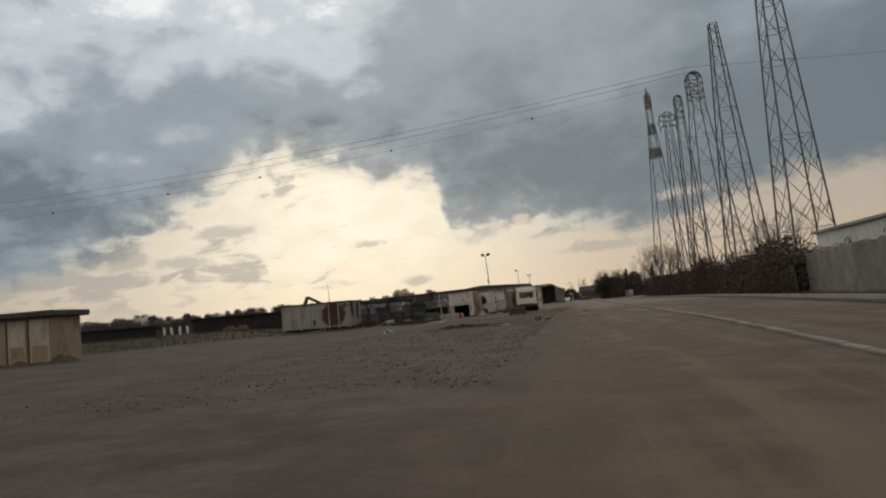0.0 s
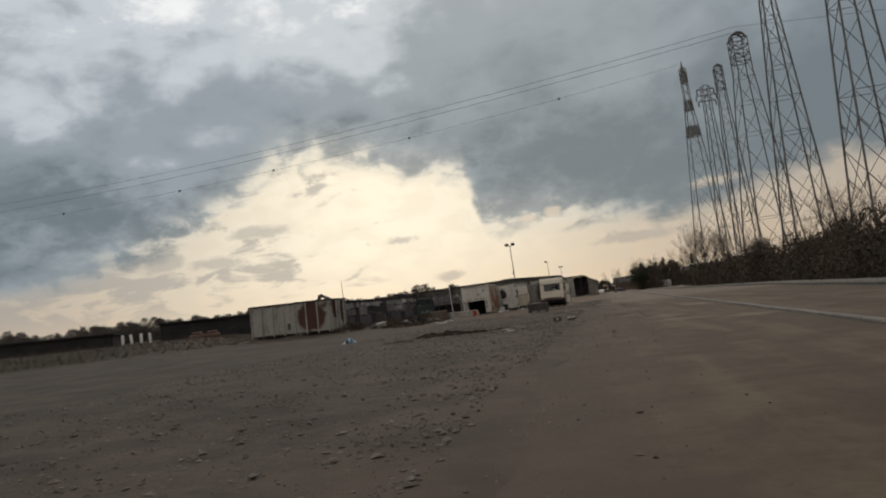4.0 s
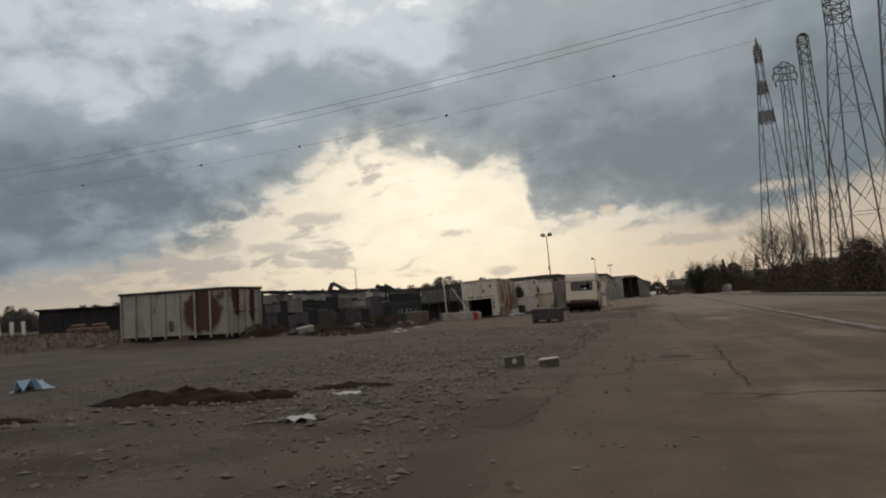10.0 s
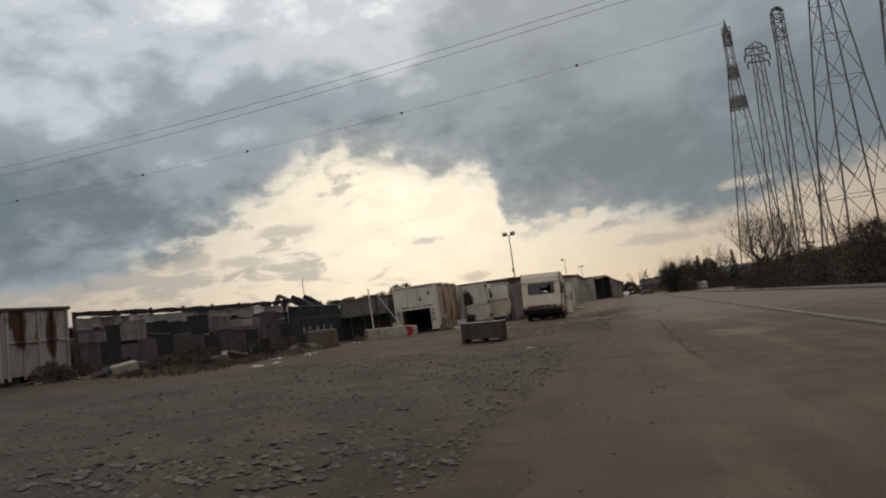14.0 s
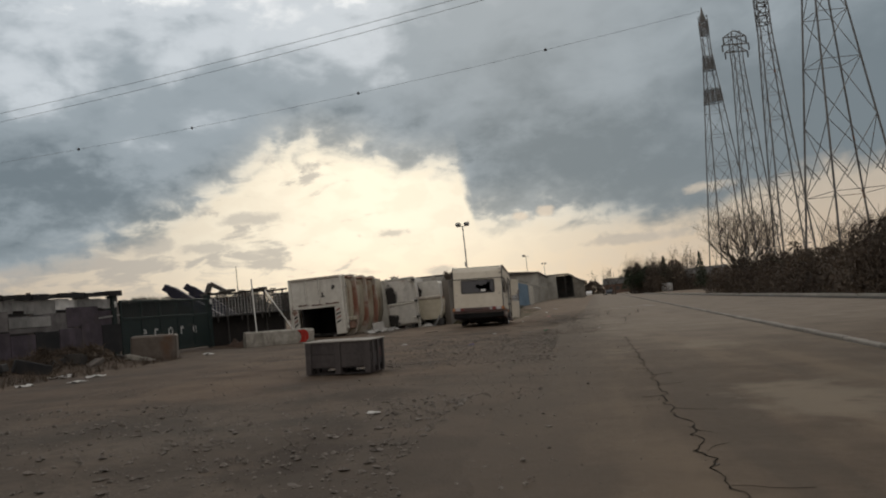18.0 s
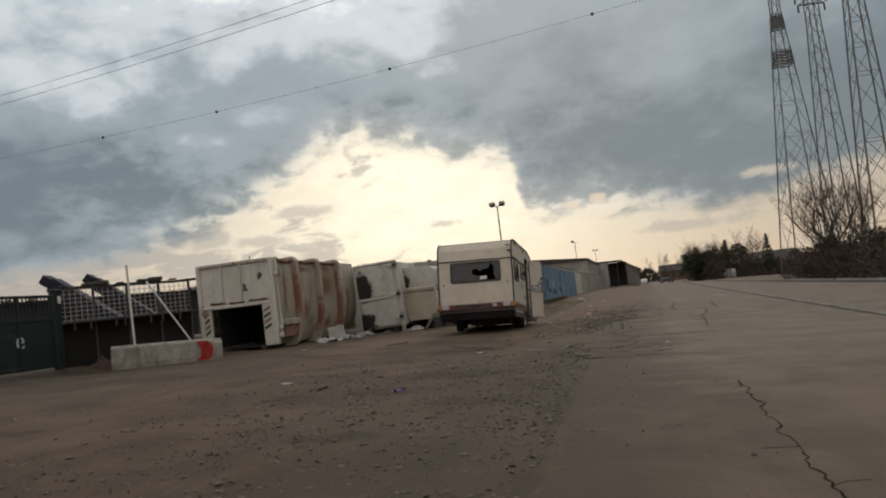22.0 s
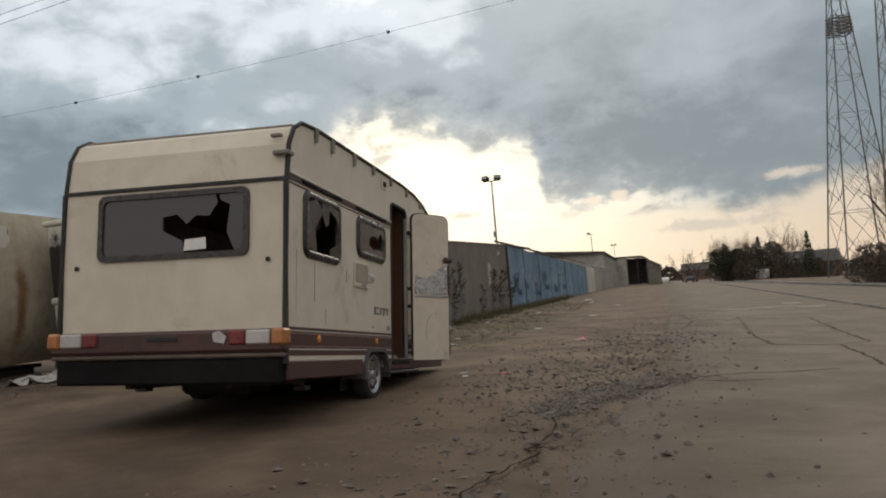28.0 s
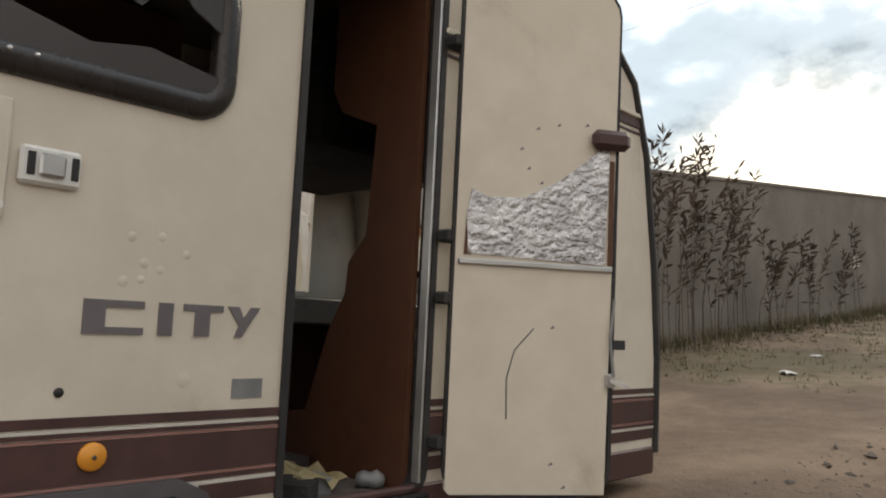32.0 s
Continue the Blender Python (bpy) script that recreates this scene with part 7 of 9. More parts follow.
# the doorway and its door, swung right round
y0, y1, z0, z1 = DOOR
jamb_o, jamb_i = rounded(y0 - 0.016, y1 + 0.02, z0 - 0.016, z1 + 0.016, 0.085), rounded(y0 + 0.008, y1 - 0.008, z0 + 0.006, z1 - 0.010, 0.07)
part("door_frame", Shape().ring(jamb_o, jamb_i, W2 - 0.05, W2 + 0.012, "x"), M["black_rubber"], van)
part("jamb_trim", Shape().box(W2 - 0.02, W2 + 0.016, y1 - 0.028, y1 - 0.016, z0 + 0.03, z1 - 0.1, 0.002), M["alu"], van, "bright aluminium jamb strip")
part("door_sill", Shape().box(W2 - 0.06, W2 + 0.03, y0 - 0.02, y1 + 0.02, z0 - 0.045, z0 - 0.004, 0.006), M["frame_grey"], van, "scuffed dark sill")
part("door_step", Shape().box(W2 - 0.28, W2 + 0.05, 0.48, 1.62, 0.255, 0.29, 0.01), M["steel_dark"], van, "dark folding step")
hinge = Matrix.Translation((W2 + 0.055, 1.335, 0.0)) @ Matrix.Rotation(radians(-35.0), 4, "Z")
DW, DZ0, DZ1 = 0.60, 0.40, 2.26
leaf = part("door", Shape().prism([(0.015, DZ0), (DW - 0.015, DZ0)] + rounded(0.0, DW, DZ0 + 0.015, DZ1, 0.10)[5:15] + [(0.0, DZ0 + 0.015)], 0.0, 0.028, "x"), M["cream"], van, "open cream caravan door, inner foil torn bare", hinge)
part("door_seal", Shape().ring(rounded(-0.010, DW + 0.010, DZ0 - 0.010, DZ1 + 0.010, 0.10), rounded(0.004, DW - 0.004, DZ0 + 0.004, DZ1 - 0.004, 0.086), -0.008, 0.024, "x"), M["black_rubber"], leaf)
part("foil_window", Shape().prism([(0.045, 1.235), (0.56, 1.22), (0.57, 1.68), (0.50, 1.62), (0.38, 1.52), (0.24, 1.445), (0.11, 1.44), (0.05, 1.465), (0.035, 1.37)], 0.028, 0.034, "x"), M["foil"], leaf, "torn silver foil insulation")
part("split_rail", Shape().box(0.028, 0.042, 0.01, DW - 0.01, 1.195, 1.215, 0.004), M["alu"], leaf)
part("bare_wood", Shape().box(0.028, 0.033, 0.572, 0.592, 1.22, 1.61, 0.002), M["wood_brown"], leaf)
part("bare_wood", Shape().prism([(0.03, 1.23), (0.055, 1.23), (0.065, 1.32), (0.035, 1.36)], 0.028, 0.033, "x"), M["wood_brown"], leaf)
part("inner_grip", Shape().box(0.028, 0.075, 0.49, 0.64, 1.645, 1.72, 0.02), M["maroon"], leaf, "dark brown moulded grip")
lock = part("lock_lever", Shape().box(0.028, 0.05, 0.575, 0.61, 0.78, 0.83, 0.006).bar((0.05, 0.59, 0.805), (0.085, 0.645, 0.79), 0.014), M["alu"], leaf, "bent metal lock lever")
part("strap", Shape().tube([(0.04, 0.60, 1.10), (0.045, 0.585, 0.95), (0.05, 0.60, 0.82)], 0.006, 5), M["galv"], leaf)
part("scratch", Shape().tube([(0.0285, 0.30, 0.98), (0.0285, 0.23, 0.90), (0.0285, 0.205, 0.80), (0.0285, 0.21, 0.66)], 0.0025, 4), M["letter_grey"], leaf)
for yy, zz in ((0.22, 1.62), (0.28, 1.70), (0.36, 1.72), (0.47, 1.73), (0.25, 1.55), (0.30, 1.50), (0.33, 1.46), (0.37, 0.50), (0.36, 0.98), (0.42, 0.42)):
    part("chip", Shape().prism([(yy, zz), (yy + 0.018, zz + 0.004), (yy + 0.012, zz + 0.014)], 0.028, 0.0295, "x"), M["letter_grey"], leaf)
for zz in (0.55, 1.05, 1.27, 1.98):
    part("hinge", Shape().box(W2 + 0.01, W2 + 0.07, 1.29, 1.36, zz, zz + 0.045, 0.008), M["black_rubber"], van)

# what shows of the inside
part("partition", Shape().prism([(W2 - 0.05, 0.40), (0.10, 0.40), (0.12, 0.56), (0.50, 0.62), (0.62, 0.95), (0.70, 1.08), (0.71, 1.20), (0.80, 1.30), (0.83, 1.72), (0.62, 1.80), (0.56, 1.9), (0.56, 2.5), (W2 - 0.05, 2.5)], 1.24, 1.265, "y"), M["wood_brown"], van, "tall brown wardrobe panel with a curved edge")
part("wardrobe_back", Shape().box(0.45, W2 - 0.04, 1.9, 1.92, 0.4, 2.5), M["wood_brown"], van)
part("locker", Shape().box(-W2 + 0.03, -0.62, -2.0, 1.2, 2.0, 2.45, 0.01), M["wood_brown"], van, "brown overhead locker")
part("lining", Shape().box(-W2 + 0.031, -W2 + 0.04, -2.1, 1.54, 0.42, 1.35), M["inner_wall"], van)
part("lining", Shape().box(-W2 + 0.031, -W2 + 0.04, -0.66, 1.54, 1.35, 2.0), M["inner_wall"], van)
part("ceiling_lining", Shape().box(-W2 + 0.04, W2 - 0.04, -1.95, 1.9, 2.50, 2.52), M["inner_wall"], van)
part("bench", Shape().box(-W2 + 0.05, -0.35, -1.9, 0.4, 0.42, 0.80, 0.02), M["wood_brown"], van)
part("cushion", Shape().box(-W2 + 0.05, -0.33, -1.9, 0.38, 0.805, 0.92, 0.04), M["dark_cloth"], van, "dark torn bench cushion")
part("worktop", Shape().box(-W2 + 0.05, -0.5, 0.55, 1.2, 0.95, 0.99, 0.01), M["white_line"], van, "pale worktop edge")
part("cupboard", Shape().box(-W2 + 0.06, -0.55, 0.57, 1.18, 0.42, 0.945, 0.01), M["wood_brown"], van)
rn = random.Random(8)
for k in range(9):
    cx, cy = rn.uniform(0.2, 0.95), rn.uniform(0.75, 1.2)
    part("rag", Shape().prism([(cx - 0.11, cy - 0.05), (cx, cy - 0.09), (cx + 0.12, cy - 0.02), (cx + 0.06, cy + 0.07), (cx - 0.08, cy + 0.06)], 0.402, 0.42 + rn.uniform(0.01, 0.06), "z"), M["dark_cloth"], van)
pack = Shape()
for i in range(9):
    for j in range(7):
        pack.v.append((0.72 + 0.032 * i + 0.012 * noise.noise((i * 0.9, j * 0.8, 3.0)), 0.86 + 0.034 * j + 0.012 * noise.noise((i * 0.7, j, 8.0)), 0.455 + 0.05 * noise.noise((i * 0.55, j * 0.6, 1.0)) + 0.025 * noise.noise((i * 1.7, j * 1.5, 5.0))))
for i in range(8):
    for j in range(6):
        pack.f.append((i * 7 + j, (i + 1) * 7 + j, (i + 1) * 7 + j + 1, i * 7 + j + 1))
        pack.s.append(False)
part("empty_packet", pack, M["yellow_pack"], van, "crumpled yellow food packet")
part("plastic_bag", Shape().lathe([(0.0, -0.05), (0.022, -0.045), (0.034, -0.02), (0.026, 0.0), (0.038, 0.025), (0.02, 0.05), (0.0, 0.055)], 7, pose(0.96, 1.18, 0.43, 0, 0, 40)), M["galv"], van, "grey crumpled bag")

part("sink_unit", Shape().box(-W2 + 0.06, -0.55, 1.95, 2.75, 0.42, 0.95, 0.01), M["wood_brown"], van)
for k in range(14):
    cx, cy, cz = rn.uniform(-0.9, 0.6), rn.uniform(-1.9, 0.5), 0.40
    w3 = rn.uniform(0.06, 0.2)
    part("clutter", Shape().box(cx - w3, cx + w3, cy - w3 * 0.7, cy + w3 * 0.7, cz, cz + rn.uniform(0.05, 0.4), 0.02, None), rn.choice((M["dark_cloth"], M["wood_brown"], M["lining_pale"], M["tape"])), van)
part("torn_blind", Shape().prism([(-1.75, 1.95), (-1.1, 1.95), (-1.15, 1.70), (-1.4, 1.62), (-1.6, 1.74)], W2 - 0.12, W2 - 0.112, "x"), M["dark_cloth"], van, "torn dark blind")
for yy, zz, ww in ((-1.2, 0.93, 0.03), (-0.85, 1.02, 0.022), (-1.9, 1.15, 0.025), (0.35, 0.80, 0.02), (-0.3, 0.83, 0.018), (1.55, 0.98, 0.03), (2.2, 1.25, 0.025), (-1.75, 2.2, 0.025), (-0.62, 1.62, 0.02), (2.0, 1.7, 0.02), (0.178, 1.162, 0.013), (0.26, 1.17, 0.012), (0.333, 1.13, 0.012), (0.215, 1.098, 0.013), (0.262, 1.083, 0.012), (0.163, 1.048, 0.014), (0.21, 1.055, 0.011)):
    part("dent", Shape().lathe([(0.0, 0.0022), (ww * 0.5, 0.0017), (ww, 0.0003), (ww * 1.05, 0.0)], 14, pose(W2, yy, zz)), M["cream"], van)
for yy, zz, ln in ((-1.3, 0.74, 0.16), (-0.7, 1.15, 0.14), (-1.95, 0.8, 0.6)):
    part("run_stain", Shape().prism([(yy - 0.004, zz + ln), (yy + 0.006, zz + ln), (yy + 0.003, zz + ln * 0.4), (yy + 0.001, zz), (yy - 0.003, zz + ln * 0.5)], W2, W2 + 0.001, "x"), M["tape"], van)

part("side_bunk", Shape().box(-W2 + 0.05, -0.1, 1.3, 2.7, 0.98, 1.06, 0.02), M["dark_cloth"], van, "dark folded bunk")
part("bunk_edge", Shape().box(-0.1, -0.05, 1.3, 2.7, 0.95, 1.08, 0.01), M["galv"], van)
part("rear_locker", Shape().box(-W2 + 0.05, 0.2, 1.45, 2.5, 1.78, 2.3, 0.02), M["dark_cloth"], van, "dark open locker")
for k in range(12):
    cx, cy = rn.uniform(0.25, 1.0), rn.uniform(0.72, 1.2)
    w3 = rn.uniform(0.03, 0.09)
    part("floor_scrap", Shape().prism([(cx - w3, cy - w3 * 0.5), (cx + w3 * 0.6, cy - w3), (cx + w3, cy + w3 * 0.4), (cx - w3 * 0.3, cy + w3)], 0.401, 0.415 + rn.uniform(0.0, 0.05), "z"), rn.choice((M["tape"], M["dark_cloth"], M["lining_pale"], M["wood_brown"], M["galv"])), van)


# ---- containers and skips ----
def blotched(name, base_a, base_b, spots, rust=0.35, streak=0.3, deep=((0.045, 0.018, 0.013), (0.085, 0.034, 0.023)), soft=0.28, wobble=2.4):
    """Old paint with streaks, and large stains of their own at given places (x, y, z, rx, ry, rz)."""
    mat = surface(name, base_a, base_b, 0.7, grain=6, stain=0.9, rust=rust, dirt=0.3, bump=0.12, streak=streak)
    t = Tree(mat.node_tree, True)
    bs = next(n for n in t.t.nodes if n.type == "BSDF_PRINCIPLED")
    co = t.n("ShaderNodeTexCoord").outputs["Object"]
    col = bs.inputs["Base Color"].links[0].from_socket
    wob = t.math("MULTIPLY", t.math("SUBTRACT", t.noise(co, 2.2, 7.0, 0.7), 0.5), wobble)
    for x, y, z, rx, ry, rz in spots:
        d = t.vmath("DIVIDE", t.vmath("SUBTRACT", co, (x, y, z)), (rx, ry, rz))
        ln = t.n("ShaderNodeVectorMath", op="LENGTH")
        t.put(ln.inputs[0], d)
        m = t.ramp(t.math("ADD", ln.outputs["Value"], wob), 1.0, 1.0 - soft)
        col = t.mix(m, col, t.mix(t.noise(co, 5.0, 5.0), *deep))
    t.put(bs.inputs["Base Color"], col)
    return mat


M["skip_left"] = blotched("stained_grey_skip_paint", (0.25, 0.24, 0.22), (0.34, 0.325, 0.30), [(-1.28, 0, 1.15, 1.12, 1.2, 1.05), (-0.35, 0.4, 1.75, 0.75, 0.5, 0.40), (0.1, 0.5, 1.6, 0.3, 0.3, 0.8), (0.1, 1.6, 1.3, 0.3, 0.25, 0.9)], 0.3, wobble=0.75)
M["skip_mid"] = blotched("beige_rusty_skip_paint", (0.31, 0.275, 0.205), (0.43, 0.385, 0.30), [(0, 3.75, 1.8, 1, 0.85, 0.7), (0, 0.55, 1.7, 1, 0.14, 1.0), (0, 3.05, 1.5, 1, 0.28, 1.0), (0, 2.0, 1.0, 1, 0.35, 0.5), (0, 1.9, 2.2, 1, 0.8, 0.16), (0, 3.75, 2.25, 1, 0.8, 0.14), (0, 3.75, 0.55, 1, 0.4, 0.22), (0, 5.3, 1.0, 1, 0.16, 1.0), (0, 0.6, 0.40, 0.4, 1.0, 0.15)], 0.22, 0.3, ((0.13, 0.062, 0.030), (0.24, 0.135, 0.07)), 0.85, 1.6)
M["skip_rib"] = blotched("rusty_rib_paint", (0.38, 0.34, 0.29), (0.50, 0.46, 0.40), [(0, 1.2, 1.35, 1, 0.9, 1.15), (0, 2.9, 0.85, 1, 0.9, 0.95), (0, 4.62, 1.05, 1, 0.9, 1.05)], 0.55, 0.35, ((0.19, 0.075, 0.048), (0.31, 0.155, 0.11)), 0.8, 1.9)
M["soot_white"] = blotched("sooty_white_paint", (0.50, 0.49, 0.45), (0.62, 0.60, 0.56), [(-1.25, 0, 1.65, 0.46, 1, 0.55), (-1.3, 0, 0.40, 0.5, 1, 0.40), (-0.85, 0, 1.26, 0.5, 1, 0.06)], 0.38, 0.4, ((0.012, 0.011, 0.011), (0.03, 0.027, 0.025)), 0.35)
M["hopper"] = blotched("cream_hopper_paint", (0.46, 0.42, 0.32), (0.56, 0.52, 0.42), [(0, 0, 1.45, 2, 2, 0.16)], 0.35, 0.4, ((0.2, 0.08, 0.03), (0.3, 0.14, 0.06)), 0.5)

M["rust_plain"] = surface("flaking_rust", (0.07, 0.032, 0.02), (0.14, 0.065, 0.035), 0.9, grain=14, stain=3, bump=0.3)

M["rust_rim"] = surface("rust_red_rim", (0.15, 0.07, 0.045), (0.30, 0.19, 0.135), 0.85, grain=9, stain=2.2, bump=0.25)
M["rib_pale"] = surface("pale_rib_paint", (0.30, 0.285, 0.26), (0.40, 0.385, 0.355), 0.75, grain=6, stain=1.5, rust=0.4, dirt=0.3, bump=0.1, streak=0.3)

# the long open skip at the yard's near corner
skip = thing("open_skip", Matrix.Translation((-15.6, 49.2, 0.10)) @ pose(0, 0, 0, 0, 0, -7.4), "long grey open-top skip with a dark rust-red patch", "skip", laid=True)
LEN, DEP, HGT = 5.5, 2.25, 2.02
part("front_side", Shape().box(-LEN, 0, 0, 0.05, 0.22, HGT, 0.01), M["skip_left"], skip)
part("back_side", Shape().box(-LEN, 0, DEP - 0.05, DEP, 0.22, HGT, 0.01), M["skip_left"], skip)
part("end_wall", Shape().box(-0.05, 0, 0.051, DEP - 0.051, 0.22, HGT, 0.01), M["skip_left"], skip)
part("end_wall", Shape().box(-LEN, -LEN + 0.05, 0.051, DEP - 0.051, 0.22, HGT, 0.01), M["skip_left"], skip)
# near-black bottom carries the shade of the skip's inside in its colour
part("bottom", Shape().box(-LEN + 0.05, -0.05, 0.05, DEP - 0.05, 0.2, 0.26), M["void"], skip)
for k in range(8):
    x = -LEN + 0.06 + k * (LEN - 0.16) / 7
    part("rib", Shape().box(x - 0.04, x + 0.04, -0.075, 0.0, 0.10, HGT - 0.02, 0.015), M["rib_pale"] if k in (5, 6) else M["skip_left"], skip)
for k in range(5):
    y = 0.08 + k * (DEP - 0.16) / 4
    part("rib", Shape().box(0.0, 0.075, y - 0.035, y + 0.035, 0.12, HGT - 0.02, 0.015), M["skip_left"], skip)
part("cross_rib", Shape().box(0.0, 0.06, 0.05, DEP - 0.05, 1.12, 1.18, 0.012), M["skip_left"], skip)
for args in ((-LEN - 0.06, 0.08, -0.09, 0.03), (-LEN - 0.06, 0.08, DEP - 0.03, DEP + 0.07)):
    part("top_rail", Shape().box(*args, HGT - 0.01, HGT + 0.09, 0.025), M["steel_dark"], skip)
for args in ((0.0, 0.09, 0.03, DEP - 0.03), (-LEN - 0.07, -LEN + 0.01, 0.03, DEP - 0.03)):
    part("top_rail", Shape().box(*args, HGT - 0.01, HGT + 0.088, 0.025), M["steel_dark"], skip)
for y in (0.45, 1.75):
    part("skid", Shape().box(-LEN + 0.1, -0.1, y, y + 0.12, 0.0, 0.2, 0.02), M["steel_dark"], skip)
for x in (-LEN + 0.3, -LEN * 0.45):
    part("roller", Shape().lathe([(0, -0.1), (0.1, -0.1), (0.1, 0.1), (0, 0.1)], 14, pose(x, 0.3, 0.1, 0, 0, 0)), M["steel_dark"], skip)
part("latch_box", Shape().box(-2.9, -2.72, -0.12, -0.076, 0.45, 0.85, 0.02), M["steel_dark"], skip)

# the ribbed container with the open mouth
hook = thing("ribbed_container", Matrix.Translation((-8.61, 71.95, 0.0)) @ pose(0, 0, 0, 0, 0, 0.0), "white and rust-stained ribbed waste container with a dark open mouth", "container")
WID, LNG, TOP = 2.34, 6.3, 2.54
part("head_panel", Shape().box(-WID + 0.12, -0.13, 0.06, 0.12, 1.34, TOP - 0.06, 0.01), M["white_paint"], hook, "white panelled head with chipped paint")
for a, b in ((-WID, -WID + 0.12), (-0.13, 0.0)):
    part("corner_post", Shape().box(a, b, 0.0, 0.16, 0.12, TOP, 0.025), M["white_paint"], hook)
part("head_beam", Shape().box(-WID + 0.12, -0.13, 0.0, 0.15, TOP - 0.10, TOP, 0.02), M["skip_rib"], hook)
part("mouth_beam", Shape().box(-WID + 0.12, -0.13, 0.0, 0.14, 1.26, 1.36, 0.02), M["white_paint"], hook)
for x in (-WID + 0.72, -WID + 1.30):
    part("head_rib", Shape().box(x, x + 0.06, 0.0, 0.06, 1.36, TOP - 0.1, 0.012), M["white_paint"], hook)
part("rust_scar", Shape().prism([(-1.0, 1.70), (-0.82, 1.68), (-0.80, 1.74), (-0.86, 1.76), (-0.86, 1.88), (-0.95, 1.90), (-0.93, 1.76)], 0.056, 0.061, "y"), M["steel_dark"], hook)
for x in (-WID + 0.70, -WID + 1.28):
    part("seam", Shape().box(x, x + 0.022, 0.05, 0.059, 1.38, TOP - 0.12), M["steel_dark"], hook, "dark rusty seam")
for x0, x1, z in ((-1.98, -1.5, 1.40), (-1.4, -0.9, 1.37), (-0.8, -0.2, 1.385)):
    part("rust_edge", Shape().prism([(x0, z), (x1, z - 0.005), (x1 - 0.1, z + 0.05), (x0 + 0.2, z + 0.03), (x0 + 0.05, z + 0.06)], 0.0, 0.059, "y"), M["rust_plain"], hook)
part("rust_scar", Shape().prism([(-0.48, 1.95), (-0.38, 2.0), (-0.33, 2.1), (-0.42, 2.18), (-0.49, 2.08)], 0.056, 0.061, "y"), M["steel_dark"], hook)
for a, b in ((-WID + 0.12, -WID + 0.36), (-0.42, -0.13)):
    j = part("mouth_jamb", Shape().box(a, b, 0.02, 0.14, 0.12, 1.26, 0.015), M["white_paint"], hook)
    for k in range(4):
        z = 0.55 + k * 0.16
        part("chevron", Shape().prism([(a + 0.04, z), (b - 0.05, z + 0.10), (b - 0.05, z + 0.18), (a + 0.04, z + 0.08)], 0.012, 0.019, "y"), M["red_line"] if k % 2 else M["steel_dark"], j, "worn red warning stripe")
# floor, back and roof of the mouth: inner shade painted as near-black
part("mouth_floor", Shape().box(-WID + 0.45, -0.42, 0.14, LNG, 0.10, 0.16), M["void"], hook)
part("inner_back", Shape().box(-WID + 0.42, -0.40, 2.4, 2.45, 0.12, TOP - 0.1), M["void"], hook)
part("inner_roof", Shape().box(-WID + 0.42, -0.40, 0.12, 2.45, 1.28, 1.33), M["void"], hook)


def bulge(x, sign, y0, y1, z0, z1, out, mat, name):
    """A side panel between two ribs, bellied outwards and drawn in at the bottom."""
    s, ny, nz = Shape(), 6, 9
    for j in range(nz + 1):
        f = j / nz
        for i in range(ny + 1):
            g = i / ny
            belly = -0.035 + out * math.sin(math.pi * g) * (0.35 + 0.65 * math.sin(math.pi * min(1, f * 1.05)))
            tuck = -0.34 * max(0.0, 1 - f / 0.55) ** 3 - 0.05 * max(0, f - 0.93) * 14
            s.v.append((x + sign * (belly + tuck), y0 + (y1 - y0) * g, z0 + (z1 - z0) * f))
    for j in range(nz):
        for i in range(ny):
            q = (j * (ny + 1) + i, j * (ny + 1) + i + 1, (j + 1) * (ny + 1) + i + 1, (j + 1) * (ny + 1) + i)
            s.f.append(q if sign > 0 else q[::-1])
            s.s.append(True)
    return part(name, s, mat, hook)


def rib_bar(x, sign, y, w2, z1):
    """A rib that bends over the top edge and narrows at the foot."""
    outline = [(-0.16, 0.03), (-0.04, 0.12), (0.06, 0.45), (0.105, 0.9), (0.125, 1.4), (0.13, 2.0), (0.125, z1 - 0.09), (0.09, z1 - 0.01), (0.02, z1 + 0.05), (-0.10, z1 + 0.07), (-0.42, z1 + 0.04)]
    inner = [(a - 0.36, b - (0.11 if b > z1 - 0.05 else 0.0)) for a, b in outline]
    s, n = Shape(), len(outline)
    for yy, k in ((y - w2 / 2, 0.02), (y - w2 * 0.36, 0.0), (y + w2 * 0.36, 0.0), (y + w2 / 2, 0.02)):
        s.v += [(x + sign * (a - k), yy, b - (k if b > z1 - 0.05 else 0)) for a, b in outline]
    s.v += [(x + sign * a, y - w2 / 2, b) for a, b in inner] + [(x + sign * a, y + w2 / 2, b) for a, b in inner]
    order = [4, 0, 1, 2, 3, 5]
    for u, v in zip(order, order[1:]):
        for i in range(n - 1):
            q = (u * n + i, v * n + i, v * n + i + 1, u * n + i + 1)
            s.f.append(q if sign > 0 else q[::-1])
            s.s.append(False)
    return part("rib", s, M["skip_rib"], hook, "heavy rusty rib")


